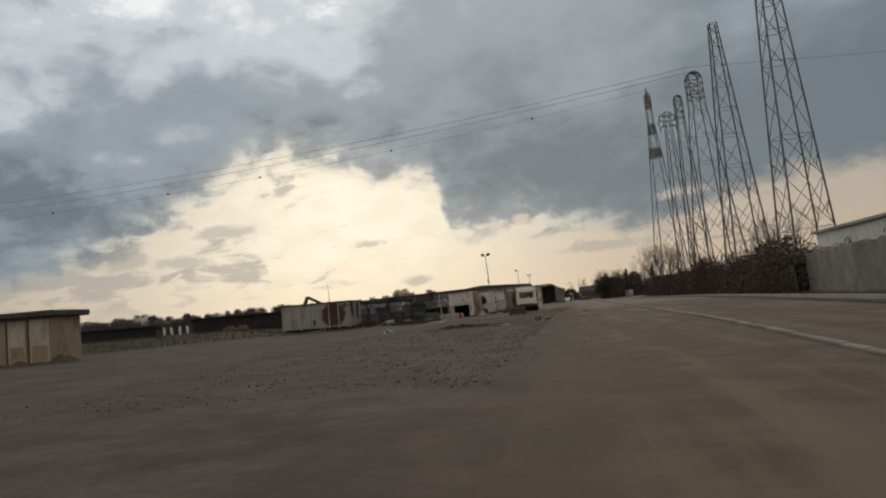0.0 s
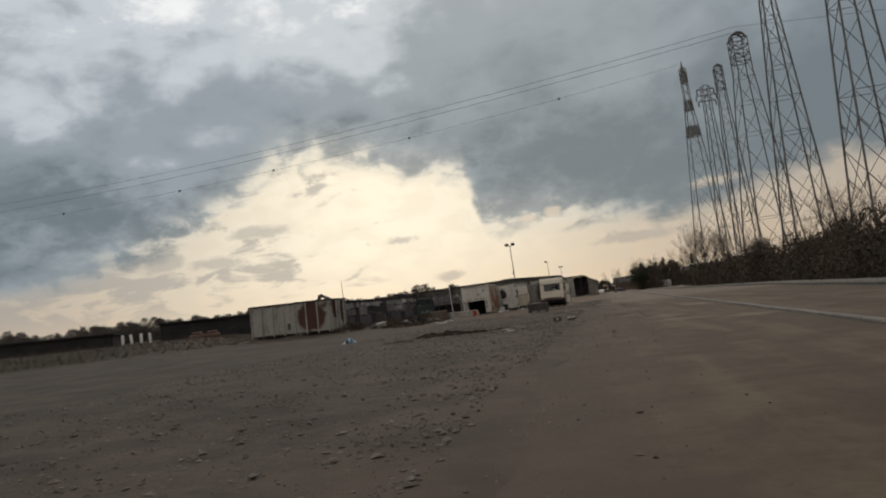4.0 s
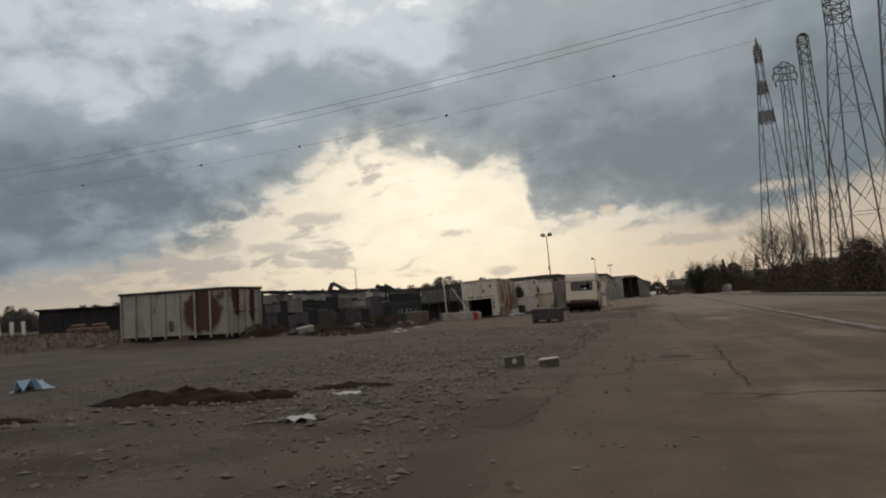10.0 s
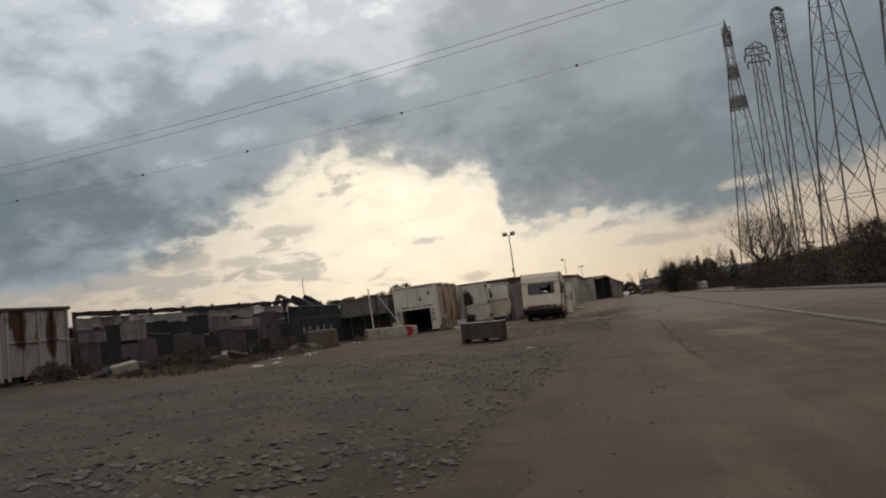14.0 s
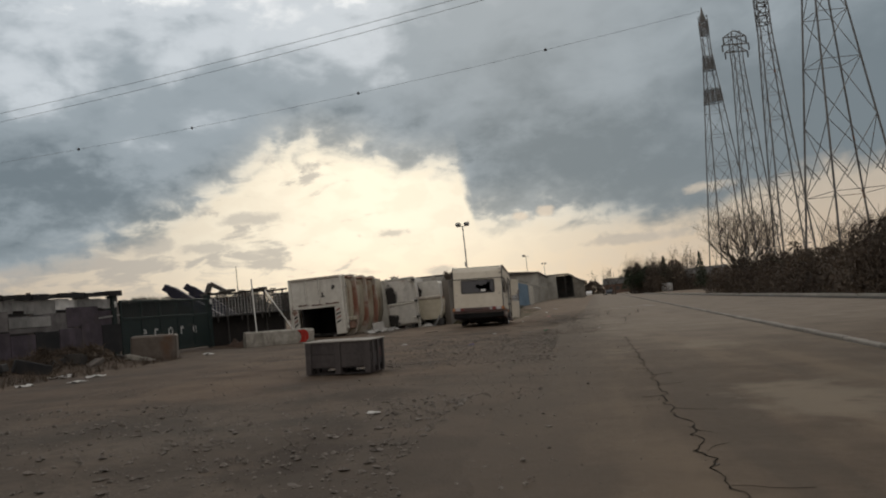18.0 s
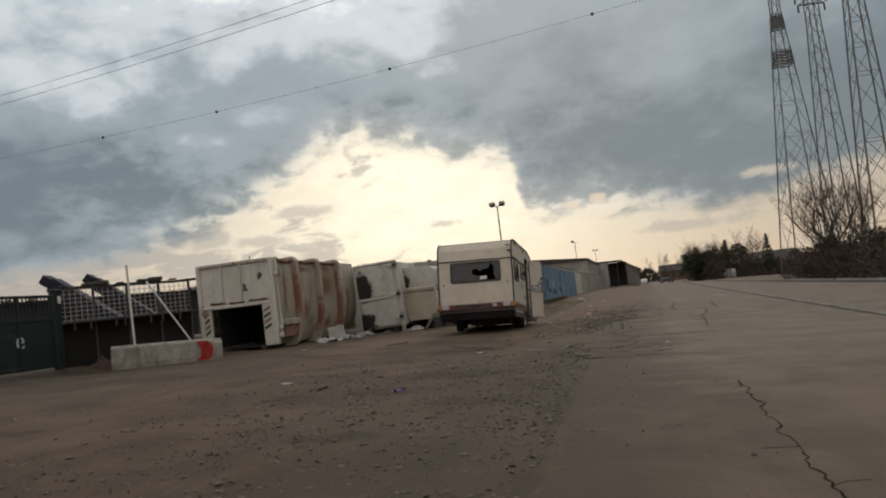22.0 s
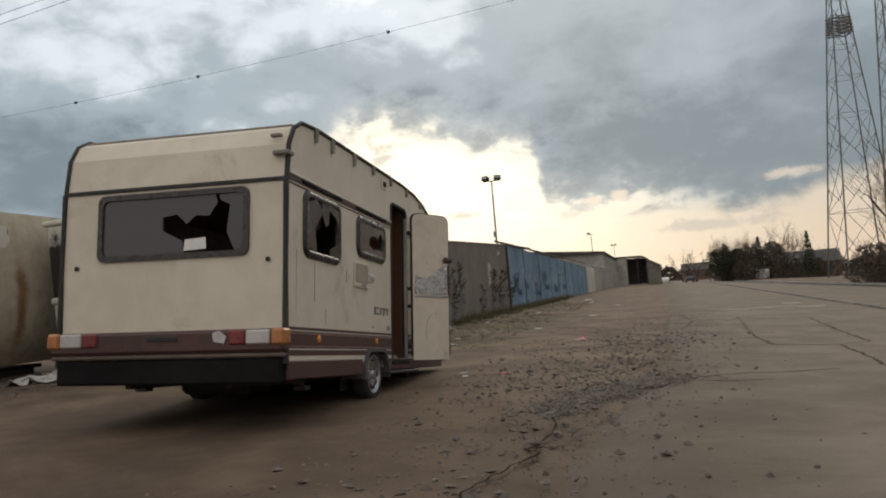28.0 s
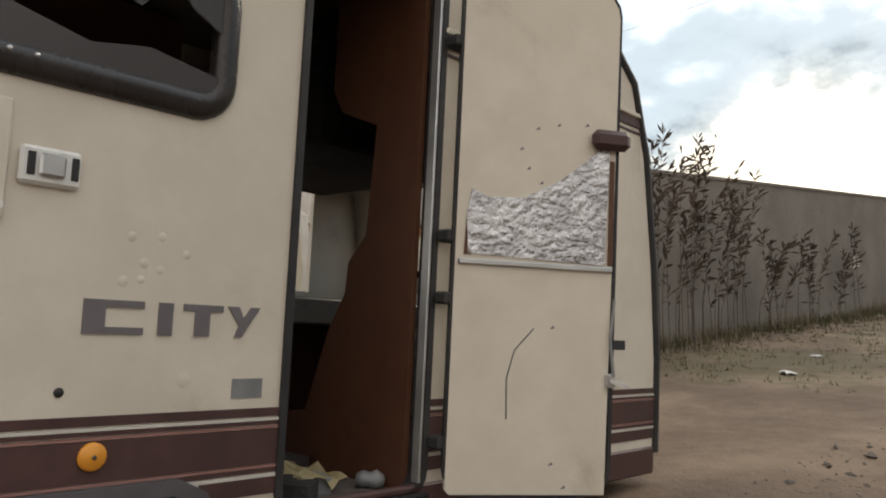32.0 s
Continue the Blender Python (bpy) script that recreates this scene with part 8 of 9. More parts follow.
EDGES = [0.16, 1.20, 2.90, 4.62]
OUT = 0.13
for sign, x in ((1, OUT), (-1, -WID)):
    for a, b in zip(EDGES, EDGES[1:]):
        bulge(x, sign, a, b, 0.10, TOP - 0.10, -0.035, M["skip_mid"], "side_panel")
    bulge(x, sign, 4.62, 6.40, 0.2, TOP - 0.08, 0.10, M["skip_mid"], "end_panel")
    for y in EDGES[1:]:
        rib_bar(x, sign, y, 0.17, TOP - 0.04)
    for a, b in zip(EDGES, EDGES[1:]):
        part("top_rim", Shape().tube([(x - sign * 0.04, a + 0.02, TOP - 0.10), (x - sign * 0.055, (a + b) / 2, TOP - 0.125), (x - sign * 0.04, b - 0.02, TOP - 0.10)], 0.055, 8), M["rust_rim"], hook, "dented rust-red top rim")
    # backing added behind panels and ribs, near-black to look like shaded gaps
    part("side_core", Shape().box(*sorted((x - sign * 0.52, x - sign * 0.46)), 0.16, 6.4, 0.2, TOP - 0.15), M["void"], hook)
part("back_wall", Shape().box(-WID + 0.05, -0.05, 6.40, 6.46, 0.2, TOP - 0.1, 0.02), M["skip_mid"], hook)
part("foot_ledge", Shape().box(OUT - 0.10, OUT + 0.07, 0.24, 1.10, 0.62, 0.80, 0.03), M["skip_mid"], hook)
part("foot_ledge", Shape().box(OUT - 0.14, OUT - 0.01, 0.24, 1.10, 0.28, 0.615, 0.03), M["rust_rim"], hook)
for z in (0.30, 0.52, 2.02):
    hg = part("hinge", Shape().box(0.0, 0.10, 0.05, 0.22, z, z + 0.12, 0.02), M["white_paint"], hook)
    part("pin", Shape().tube([(0.09, 0.19, z - 0.03), (0.09, 0.19, z + 0.15)], 0.025, 8), M["steel_dark"], hg)
part("tube_post", Shape().tube([(0.03, 0.2, 0.35), (0.03, 0.2, TOP)], 0.05, 10), M["white_paint"], hook)
for x in (-WID + 0.5, -0.6):
    part("skid", Shape().box(x, x + 0.14, 0.1, 6.2, 0.0, 0.12, 0.02), M["steel_dark"], hook)
part("paper_label", Shape().box(OUT - 0.03, OUT + 0.015, 4.85, 5.15, 1.92, 2.24, 0.004), M["white_paint"], hook, "peeling white notice")

# burnt white press container behind it
press = thing("press_container", Matrix.Translation((-6.66, 77.6, 0.0)) @ pose(0, 0, 0, 0, -2.6, 3), "white press container with soot burns and hinged edge", "container")
part("body", Shape().box(-1.42, 0, 0.0, 3.2, 0.22, 2.42, 0.03), M["soot_white"], press)
part("front_upper", Shape().box(-1.36, -0.10, -0.05, 0.0, 1.30, 2.36, 0.015), M["soot_white"], press)
part("front_lower", Shape().box(-1.36, -0.10, -0.05, 0.0, 0.28, 1.18, 0.015), M["soot_white"], press)
part("middle_beam", Shape().box(-1.40, -0.05, -0.08, 0.0, 1.19, 1.29, 0.02), M["white_paint"], press)
part("hinge_post", Shape().tube([(0.03, -0.06, 0.2), (0.03, -0.06, 2.40)], 0.035, 8), M["white_paint"], press)
for z in (0.45, 1.22, 2.2):
    part("hinge", Shape().box(-0.08, 0.08, -0.15, -0.02, z + 0.02, z + 0.14, 0.03), M["steel_dark"], press, "heavy dark hinge")
    part("hinge_plate", Shape().box(-0.26, -0.05, -0.10, -0.04, z + 0.03, z + 0.11, 0.015), M["white_paint"], press)
    part("hinge_knuckle", Shape().tube([(0.04, -0.10, z - 0.07), (0.04, -0.10, z + 0.22)], 0.04, 10), M["rib_pale"], press)
part("top_rail", Shape().box(-1.45, 0.03, -0.06, 0.08, 2.38, 2.46, 0.02), M["white_paint"], press)
part("foot", Shape().box(-0.06, 0.07, -0.12, 0.02, -0.10, 0.24, 0.03), M["rib_pale"], press)
for x in (-1.25, -0.4):
    part("skid", Shape().box(x, x + 0.15, 0.05, 3.1, 0.0, 0.22, 0.02), M["steel_dark"], press)

tank = thing("hopper_truck_body", Matrix.Translation((-5.75, 78.7, 0.0)) @ pose(0, 0, 0, 0, 0, 2), "white rounded hopper body with a rusty lower bin", "container")
part("upper_shell", Shape().prism(rounded(-1.2, 0.0, 1.35, 2.22, 0.22, 5), 0.1, 2.0, "y"), M["soot_white"], tank)
part("lower_bin", Shape().prism([(-1.05, 1.40), (0.05, 1.40), (0.08, 1.1), (0.0, 0.62), (-0.15, 0.36), (-0.9, 0.36), (-1.05, 0.7)], -0.3, 1.2, "y"), M["hopper"], tank)
part("bin_lip", Shape().box(-1.1, 0.1, -0.35, -0.22, 1.32, 1.50, 0.05), M["skip_rib"], tank)
part("bin_edge", Shape().tube([(0.08, -0.3, 1.45), (0.12, -0.3, 1.0), (0.0, -0.3, 0.55)], 0.04, 8), M["white_paint"], tank)
part("prop", Shape().bar((-0.05, -0.3, 0.5), (-0.35, -0.55, 0.0), 0.06), M["galv"], tank)
for x in (-0.9, -0.2):
    part("skid", Shape().box(x, x + 0.12, -0.1, 1.9, 0.0, 0.37, 0.02), M["steel_dark"], tank)

# ---- the sliding gate ----
GA, GB = Vector((-13.2, 63.1, 0.0)), Vector((-12.9, 68.5, 0.0))
GL = (GB - GA).length
GATE = Matrix.Translation(GA) @ pose(0, 0, 0, 0, 0, math.degrees(math.atan2(GB.y - GA.y, GB.x - GA.x)))
gate = thing("sliding_gate", GATE, "dark green steel sliding gate with pickets and white letters", "gate")
part("sheet", Shape().box(0.05, GL - 0.05, -0.02, 0.02, 0.10, 1.22, 0.004), M["green_steel"], gate)
for z, h in ((0.06, 0.10), (1.20, 0.08), (1.76, 0.07)):
    part("rail", Shape().box(0.0, GL, -0.04, 0.04, z, z + h, 0.008), M["green_steel"], gate)
for k in range(6):
    x = 0.02 + k * (GL - 0.04) / 5
    part("stile", Shape().box(x - 0.035, x + 0.035, -0.038, 0.038, 0.1, 1.80, 0.006), M["green_steel"], gate)
n = 46
for k in range(n):
    x = 0.10 + k * (GL - 0.2) / (n - 1)
    part("picket", Shape().box(x - 0.014, x + 0.014, -0.014, 0.014, 1.28, 1.77, 0.003), M["green_steel"], gate)
M["letter_white"] = surface("white_letters", (0.38, 0.38, 0.37), (0.58, 0.58, 0.57), 0.6, grain=9, stain=6, bump=0.0)
for k, ch in enumerate("ecore"):
    cu = bpy.data.curves.new("letter", "FONT")
    cu.body, cu.size, cu.extrude, cu.align_x = ch, 0.58, 0.004, "CENTER"
    cu.materials.append(M["letter_white"])
    ob = new("letter", cu)
    ob.parent = gate
    ob.matrix_basis = pose(GL * (0.22, 0.345, 0.505, 0.64, 0.80)[k], -0.024, 0.60, 90, 0, 0)
for nm, x, lab in (("gate_post", -0.22, "dark green steel gate post"), ("gate_post", GL + 0.25, "dark green steel gate post")):
    ob = thing(nm, GATE @ Matrix.Translation((x, 0.12, 0)), lab, "gate post", "gate posts")
    part("tube", Shape().box(-0.10, 0.10, -0.10, 0.10, 0, 1.92, 0.015), M["green_steel"], ob)
    part("cap", Shape().box(-0.12, 0.12, -0.12, 0.12, 1.92, 1.97, 0.012), M["green_steel"], ob)
    part("guide_roller", Shape().tube([(0, -0.13, 1.62), (0, -0.13, 1.80)], 0.04, 10), M["white_plain"], ob, "pale guide roller")
part("brace", Shape().bar((-0.25, 0.2, 1.7), (-0.9, 0.3, 0.3), 0.05), M["green_steel"], gate)

# ---- blocks, barrier, poles ----
M["brown_block"] = blotched("earth_stained_concrete", (0.085, 0.068, 0.056), (0.13, 0.107, 0.09), [(0.35, -0.4, 0.35, 0.25, 0.6, 0.5)], 0.0, 0.6, ((0.08, 0.045, 0.03), (0.12, 0.07, 0.045)), 0.8)
blk = thing("concrete_block", Matrix.Translation((-11.35, 61.7, 0.0)) @ pose(0, 0, 0, 0, 0, 24), "stained brown concrete block before the gate", "block", "", Shape().box(-0.62, 0.62, -0.42, 0.42, -0.05, 0.72, 0.05), M["brown_block"], laid=True)
M["barrier"] = surface("whitewashed_concrete", (0.22, 0.205, 0.175), (0.36, 0.34, 0.30), 0.9, grain=7, stain=1.1, dirt=0.6, bump=0.3, streak=0.6)
bar = thing("concrete_barrier", Matrix.Translation((-11.81, 69.10, -0.09)) @ pose(0, 0, 0, 0, 0, 34.4), "whitewashed concrete barrier with a red end mark", "barrier", laid=True)
part("body", Shape().prism([(-0.30, -0.06), (0.30, -0.06), (0.30, 0.12), (0.22, 0.49), (0.14, 0.55), (-0.14, 0.55), (-0.22, 0.49), (-0.30, 0.12)], 0.0, 2.44, "x"), M["barrier"], bar)
part("end_cap", Shape().prism([(-0.27, -0.06), (0.27, -0.06), (0.24, 0.43), (0.12, 0.53), (-0.12, 0.53), (-0.24, 0.43)], 2.44, 2.65, "x"), M["barrier"], bar)
part("red_mark", Shape().prism([(2.02, 0.03), (2.30, 0.02), (2.40, 0.14), (2.42, 0.27), (2.39, 0.40), (2.28, 0.505), (2.00, 0.505), (2.10, 0.38), (2.13, 0.25), (2.10, 0.12)], -0.306, -0.20, "y"), M["red_lens"], bar, "red painted mark")
pole = thing("white_pole", Matrix.Translation((-11.55, 69.75, 0.36)), "thin white pole standing behind the barrier", "pole", "", Shape().tube([(0, 0, -0.45), (-0.05, 0, 2.15)], 0.03, 8), M["white_plain"])
thing("slanted_pole", Matrix.Translation((-10.2, 70.2, 0.40)), "thin white pole leaning from the barrier", "pole", "", Shape().tube([(0, 0, 0.0), (-0.9, -0.4, 1.68)], 0.022, 8), M["white_plain"])

# ---- wire cage store with the two conveyors ----
cage = thing("wire_cage", Matrix.Translation((-13.3, 69.25, -0.12)) @ pose(0, 0, 0, 0, 0, 53.1), "dark wire-mesh cage store with a rough roof beam", "cage")
CL = 3.45
M["wire_pale"] = surface("pale_galvanised_wire", (0.34, 0.335, 0.32), (0.46, 0.455, 0.44), 0.6, 0.2, bump=0.0)
for k in range(5):
    part("post", Shape().box(k * CL / 4 - 0.03, k * CL / 4 + 0.03, -0.03, 0.03, 0, 2.1, 0.01), M["steel_dark"], cage)
for k in range(6):
    a, b = -0.2 + k * (CL + 0.4) / 6, -0.2 + (k + 1) * (CL + 0.4) / 6
    part("beam", Shape().bar((a, 0.02 * (-1) ** k, 2.12 + 0.018 * math.sin(k * 2.3)), (b + 0.03, 0, 2.12 + 0.018 * math.sin(k * 2.3 + 2.3)), 0.07, 0.07), M["roof_dark"], cage)
for k in range(7):
    x = 0.05 + k * 0.48 + 0.1 * math.sin(k * 2.1)
    part("roof_scrap", Shape().box(x, x + 0.18 + 0.08 * (k % 3), -0.1, 0.15, 2.16, 2.20 + 0.035 * (k % 3), 0.02), M["roof_dark"], cage)
for k in range(26):
    part("wire", Shape().bar((k * CL / 25, 0, 1.28), (k * CL / 25, 0, 2.10), 0.013), M["wire_pale"], cage)
for k in range(8):
    part("wire", Shape().bar((0, 0.01, 1.30 + k * 0.112), (CL, 0.01, 1.30 + k * 0.112), 0.013), M["wire_pale"], cage)
part("lower_wall", Shape().box(0, CL, 0.02, 0.12, 0, 1.22), M["void"], cage, "dark sheet-clad lower wall")
part("shelf", Shape().box(0, CL, -0.45, 0.0, 1.20, 1.26, 0.02), M["steel_dark"], cage)
for k in range(7):
    x = 0.2 + 0.46 * k + 0.12 * math.sin(k * 3.7)
    part("shelf_stop", Shape().box(x, x + 0.05, -0.46, -0.40, 1.02, 1.34 + 0.06 * (k % 2), 0.01), M["steel_dark"], cage)


M["navy"] = surface("faded_navy_paint", (0.010, 0.011, 0.024), (0.022, 0.023, 0.044), 0.8, grain=6, stain=1.2, dirt=0.4, bump=0.1)


def conveyor(a, b, label):
    a, b = Vector(a), Vector(b)
    ob = thing("conveyor", Matrix.Translation(b), label, "conveyor", "conveyors")
    d = a - b
    part("frame", Shape().bar((0, 0, 0), d, 0.50, 0.42), M["navy"], ob)
    tip = Shape()
    u = d.normalized()
    tip.bar(d - u * 0.02, d + u * 0.34, 0.52, 0.30)
    part("head", tip, M["navy"], ob)
    part("belt", Shape().bar(Vector((0, 0, 0.20)), d + Vector((0, 0, 0.20)), 0.30, 0.04), M["black_rubber"], ob)
    for f in (0.15, 0.55):
        p = d * f
        part("leg", Shape().bar(p, (p.x, p.y, -b.z), 0.07), M["steel_dark"], ob)
    return ob


conveyor((-17.2, 73.98, 2.52), (-14.6, 74.5, 0.62), "blue inclined belt conveyor, nose in the air")
conveyor((-17.4, 76.33, 2.58), (-14.9, 77.1, 0.50), "blue inclined belt conveyor beside its twin")
rn = random.Random(21)
for k in range(18):
    x, y = rn.uniform(-14.9, -13.4), rn.uniform(70.6, 73.4)
    s = Shape().box(-rn.uniform(0.2, 0.6), rn.uniform(0.2, 0.6), -0.25, 0.25, 0, rn.uniform(0.3, 1.05), 0.04)
    thing("scrap_crate", Matrix.Translation((x, y, 0)) @ pose(0, 0, 0, 0, 0, rn.uniform(0, 90)), "dark scrap crate heaped behind the barrier", "crate", "scrap behind the barrier", s, rn.choice((M["void"], M["steel_dark"], M["roof_dark"])))

# ---- yard fence with the sagging roof beam ----
FA, FB = Vector((-15.3, 51.9, 0.1)), Vector((-13.2, 63.1, 0.05))
FLN = (FB - FA).length
fence = thing("yard_fence", Matrix.Translation(FA) @ pose(0, 0, 0, 0, 0, math.degrees(math.atan2(FB.y - FA.y, FB.x - FA.x))), "patchwork yard fence of pale sheets under a dark sagging beam", "fence")
sag = [1.86 - 0.05 * math.sin(math.pi * k / 24) + 0.012 * math.sin(k * 1.7) for k in range(25)]
for k in range(24):
    a, b = (k * FLN / 24, 0, sag[k]), ((k + 1) * FLN / 24 + 0.03, 0.04 * (-1) ** k, sag[k + 1])
    part("beam", Shape().bar(a, b, 0.15, 0.12 + 0.02 * (k % 3)), M["tarp_dark"], fence, "charred roof beam")
rn = random.Random(31)
M["plum_sheet"] = surface("dark_plum_sheet", (0.045, 0.036, 0.046), (0.095, 0.076, 0.094), 0.8, grain=4, stain=1.0, dirt=0.4, bump=0.1, streak=0.4)
M["fence_grey"] = surface("stained_grey_sheet", (0.085, 0.079, 0.080), (0.19, 0.178, 0.176), 0.85, grain=4, stain=1.1, dirt=0.5, bump=0.1, streak=0.3, dirt_col=(0.032, 0.028, 0.029), random_tint=0.18)
M["pale_sheet"] = surface("pale_plastic_sheet", (0.38, 0.375, 0.365), (0.62, 0.61, 0.60), 0.6, grain=4, stain=1.4, dirt=0.35, bump=0.05, streak=0.3, random_tint=0.35)
through_light = Tree(M["pale_sheet"].node_tree, True)
soft = through_light.n("ShaderNodeBsdfTranslucent")
glossy = next(n for n in through_light.t.nodes if n.type == "BSDF_PRINCIPLED")
through_light.put(soft.inputs["Color"], glossy.inputs["Base Color"].links[0].from_socket)
blend = through_light.n("ShaderNodeMixShader")
blend.inputs[0].default_value = 0.6
through_light.t.links.new(glossy.outputs[0], blend.inputs[1])
through_light.t.links.new(soft.outputs[0], blend.inputs[2])
through_light.t.links.new(blend.outputs[0], next(n for n in through_light.t.nodes if n.type == "OUTPUT_MATERIAL").inputs["Surface"])
x0, k = 0.0, 0
while x0 < FLN:
    wide = rn.uniform(0.28, 0.75)
    x1 = min(FLN, x0 + wide)
    y = 0.05 + 0.014 * (k % 2)
    part("sheet", Shape().box(x0 - 0.01, x1 + 0.01, y, y + 0.008, rn.uniform(1.30, 1.48), rn.uniform(1.70, 1.80), 0.003), M["pale_sheet"] if rn.random() < 0.88 else M["fence_grey"], fence)
    x0, k = x1, k + 1
x0, k = 0.0, 0
while x0 < FLN:
    wide = rn.uniform(0.5, 1.3)
    x1 = min(FLN, x0 + wide)
    y = 0.02 + 0.012 * (k % 2)
    top_z = rn.uniform(1.30, 1.58)
    part("sheet", Shape().box(x0 - 0.01, x1 + 0.01, y, y + 0.010, rn.uniform(0.72, 0.95), top_z, 0.003), rn.choice((M["fence_grey"], M["fence_grey"], M["fence_grey"], M["plum_sheet"], M["tarp_dark"])), fence)
    if rn.random() < 0.5:
        part("batten", Shape().box(x0, x1 + rn.uniform(-0.2, 0.3), y - 0.025, y - 0.002, rn.uniform(0.86, 1.25), rn.uniform(1.26, 1.29), 0.004) if rn.random() < 0.3 else Shape().bar((x0, y - 0.02, rn.uniform(0.8, 1.2)), (x1 + 0.2, y - 0.02, rn.uniform(0.8, 1.2)), 0.02, 0.05), rn.choice((M["fence_grey"], M["pale_sheet"], M["wood_grey"])), fence)
    x0, k = x1, k + 1
for k in range(14):
    x0 = k * FLN / 14
    part("board", Shape().box(x0 + 0.01, x0 + FLN / 14 - 0.01, -0.02, 0.005, 0.05, rn.uniform(0.75, 1.0), 0.005), (M["plum_sheet"], M["tarp_dark"], M["plum_sheet"])[k % 3], fence)
for k in range(8):
    x = 0.05 + k * (FLN - 0.1) / 7
    part("post", Shape().box(x - 0.05, x + 0.05, 0.08, 0.18, -0.3, 1.95, 0.01), M["wood_grey"], fence)
# heaps in the yard behind the fence
for k in range(16):
    x, y = rn.uniform(-19.5, -15.2), rn.uniform(54, 66)
    w2, h = rn.uniform(0.5, 1.3), rn.uniform(0.5, 1.35)
    thing("scrap_box", Matrix.Translation((x, y, 0.1)) @ pose(0, 0, 0, 0, 0, rn.uniform(-30, 30)), "dark scrap box in the fenced yard", "scrap", "yard scrap",
          Shape().box(-w2, w2, -0.5, 0.5, -0.1, h, 0.06), rn.choice((M["void"], M["steel_dark"], M["tarp_dark"], M["roof_dark"])))

# ---- the slatted pallet box ----
M["wood_box"] = surface("grey_box_wood", (0.046, 0.040, 0.040), (0.076, 0.067, 0.066), 0.9, grain=18, stain=2.5, streak=0.2, bump=0.25, random_tint=0.25)
crate = thing("pallet_box", Matrix.Translation((-4.02, 53.68, 0.0)) @ pose(0, 0, 0, 0, 0, -2), "weathered grey wooden pallet box with a closed lid", "box", laid=True)
BL, BD, BH = 1.18, 0.86, 0.60
for y, face in ((0.0, -1), (BD, 1)):
    for z0 in (0.135, 0.36):
        a, b = sorted((y, y - face * 0.022))
        part("board", Shape().box(0.0, BL, a, b, z0, z0 + 0.222, 0.004), M["wood_box"], crate)
for x, face in ((0.0, -1), (BL, 1)):
    for z0 in (0.135, 0.36):
        a, b = sorted((x, x - face * 0.022))
        part("board", Shape().box(a, b, 0.023, BD - 0.023, z0, z0 + 0.222, 0.004), M["wood_box"], crate)
for x in (0.05, BL / 2, BL - 0.05):
    for a, b in ((-0.028, -0.001), (BD + 0.001, BD + 0.028)):
        part("batten", Shape().box(x - 0.05, x + 0.05, a, b, 0.02, BH - 0.03, 0.005), M["wood_box"], crate)
for y in (0.12, BD - 0.12, BD / 2):
    for a, b in ((-0.028, -0.001), (BL + 0.001, BL + 0.028)):
        part("batten", Shape().box(a, b, y - 0.05, y + 0.05, 0.02, BH - 0.03, 0.005), M["wood_box"], crate)
    part("skid", Shape().box(0.0, BL, y - 0.05, y + 0.05, 0.0, 0.022, 0.004), M["wood_box"], crate)
    for x in (0.06, BL / 2, BL - 0.06):
        part("foot", Shape().box(x - 0.055, x + 0.055, y - 0.048, y + 0.048, 0.022, 0.115, 0.006), M["wood_box"], crate)
part("floor", Shape().box(0.02, BL - 0.02, 0.02, BD - 0.02, 0.115, 0.135), M["wood_box"], crate)
M["can_faded"] = surface("faded_red_stencil", (0.085, 0.045, 0.042), (0.12, 0.07, 0.065), 0.9, grain=18, stain=4, bump=0.1)
M["lid_grey"] = surface("bleached_plywood", (0.20, 0.185, 0.165), (0.29, 0.27, 0.245), 0.85, grain=12, stain=1.8, dirt=0.35, bump=0.15)
part("lid", Shape().box(-0.03, BL + 0.03, -0.03, BD + 0.03, BH - 0.035, BH - 0.01, 0.006), M["lid_grey"], crate, "bleached plywood lid")
part("stencil", Shape().prism(rounded(0.42, 0.64, 0.24, 0.44, 0.08), BL + 0.0005, BL + 0.003, "x"), M["can_faded"], crate, "faded red stencil ring")

# ---- shed by the start ----
M["beige_render"] = surface("beige_render", (0.25, 0.195, 0.13), (0.33, 0.26, 0.18), 0.9, grain=7, stain=0.7, dirt=0.35, bump=0.2, streak=0.5)
M["door_pale"] = surface("pale_door_paint", (0.36, 0.32, 0.26), (0.46, 0.42, 0.35), 0.8, grain=6, stain=1.0, dirt=0.4, bump=0.1, streak=0.4)
shed = thing("yard_shed", Matrix.Translation((-23.1, 24.6, -0.12)) @ pose(0, 0, 0, 0, 0, 1.5), "small flat-roofed beige shed with two pale doors", "shed", laid=True)
part("body", Shape().box(-3.0, 0, 0.0, 2.4, -0.1, 2.24, 0.02), M["beige_render"], shed)
part("roof", Shape().box(-3.35, 0.32, -0.4, 2.75, 2.24, 2.52, 0.05), M["roof_dark"], shed, "dark felt roof with overhang")
for x, wide in ((-2.1, 0.85), (-1.05, 0.95)):
    d = part("door", Shape().box(x, x + wide, -0.04, -0.001, 0.05, 2.12, 0.01), M["door_pale"], shed, "pale scuffed door")
    part("lower_panel", Shape().box(x + 0.08, x + wide - 0.08, -0.05, -0.041, 0.1, 0.95, 0.006), M["beige_render"], d)
    part("frame", Shape().box(x - 0.12, x - 0.005, -0.03, -0.001, 0.0, 2.16, 0.01), M["wood_brown"], shed)
part("plinth", Shape().box(-3.02, 0.02, -0.02, 2.42, -0.1, 0.12, 0.01), M["concrete"], shed)
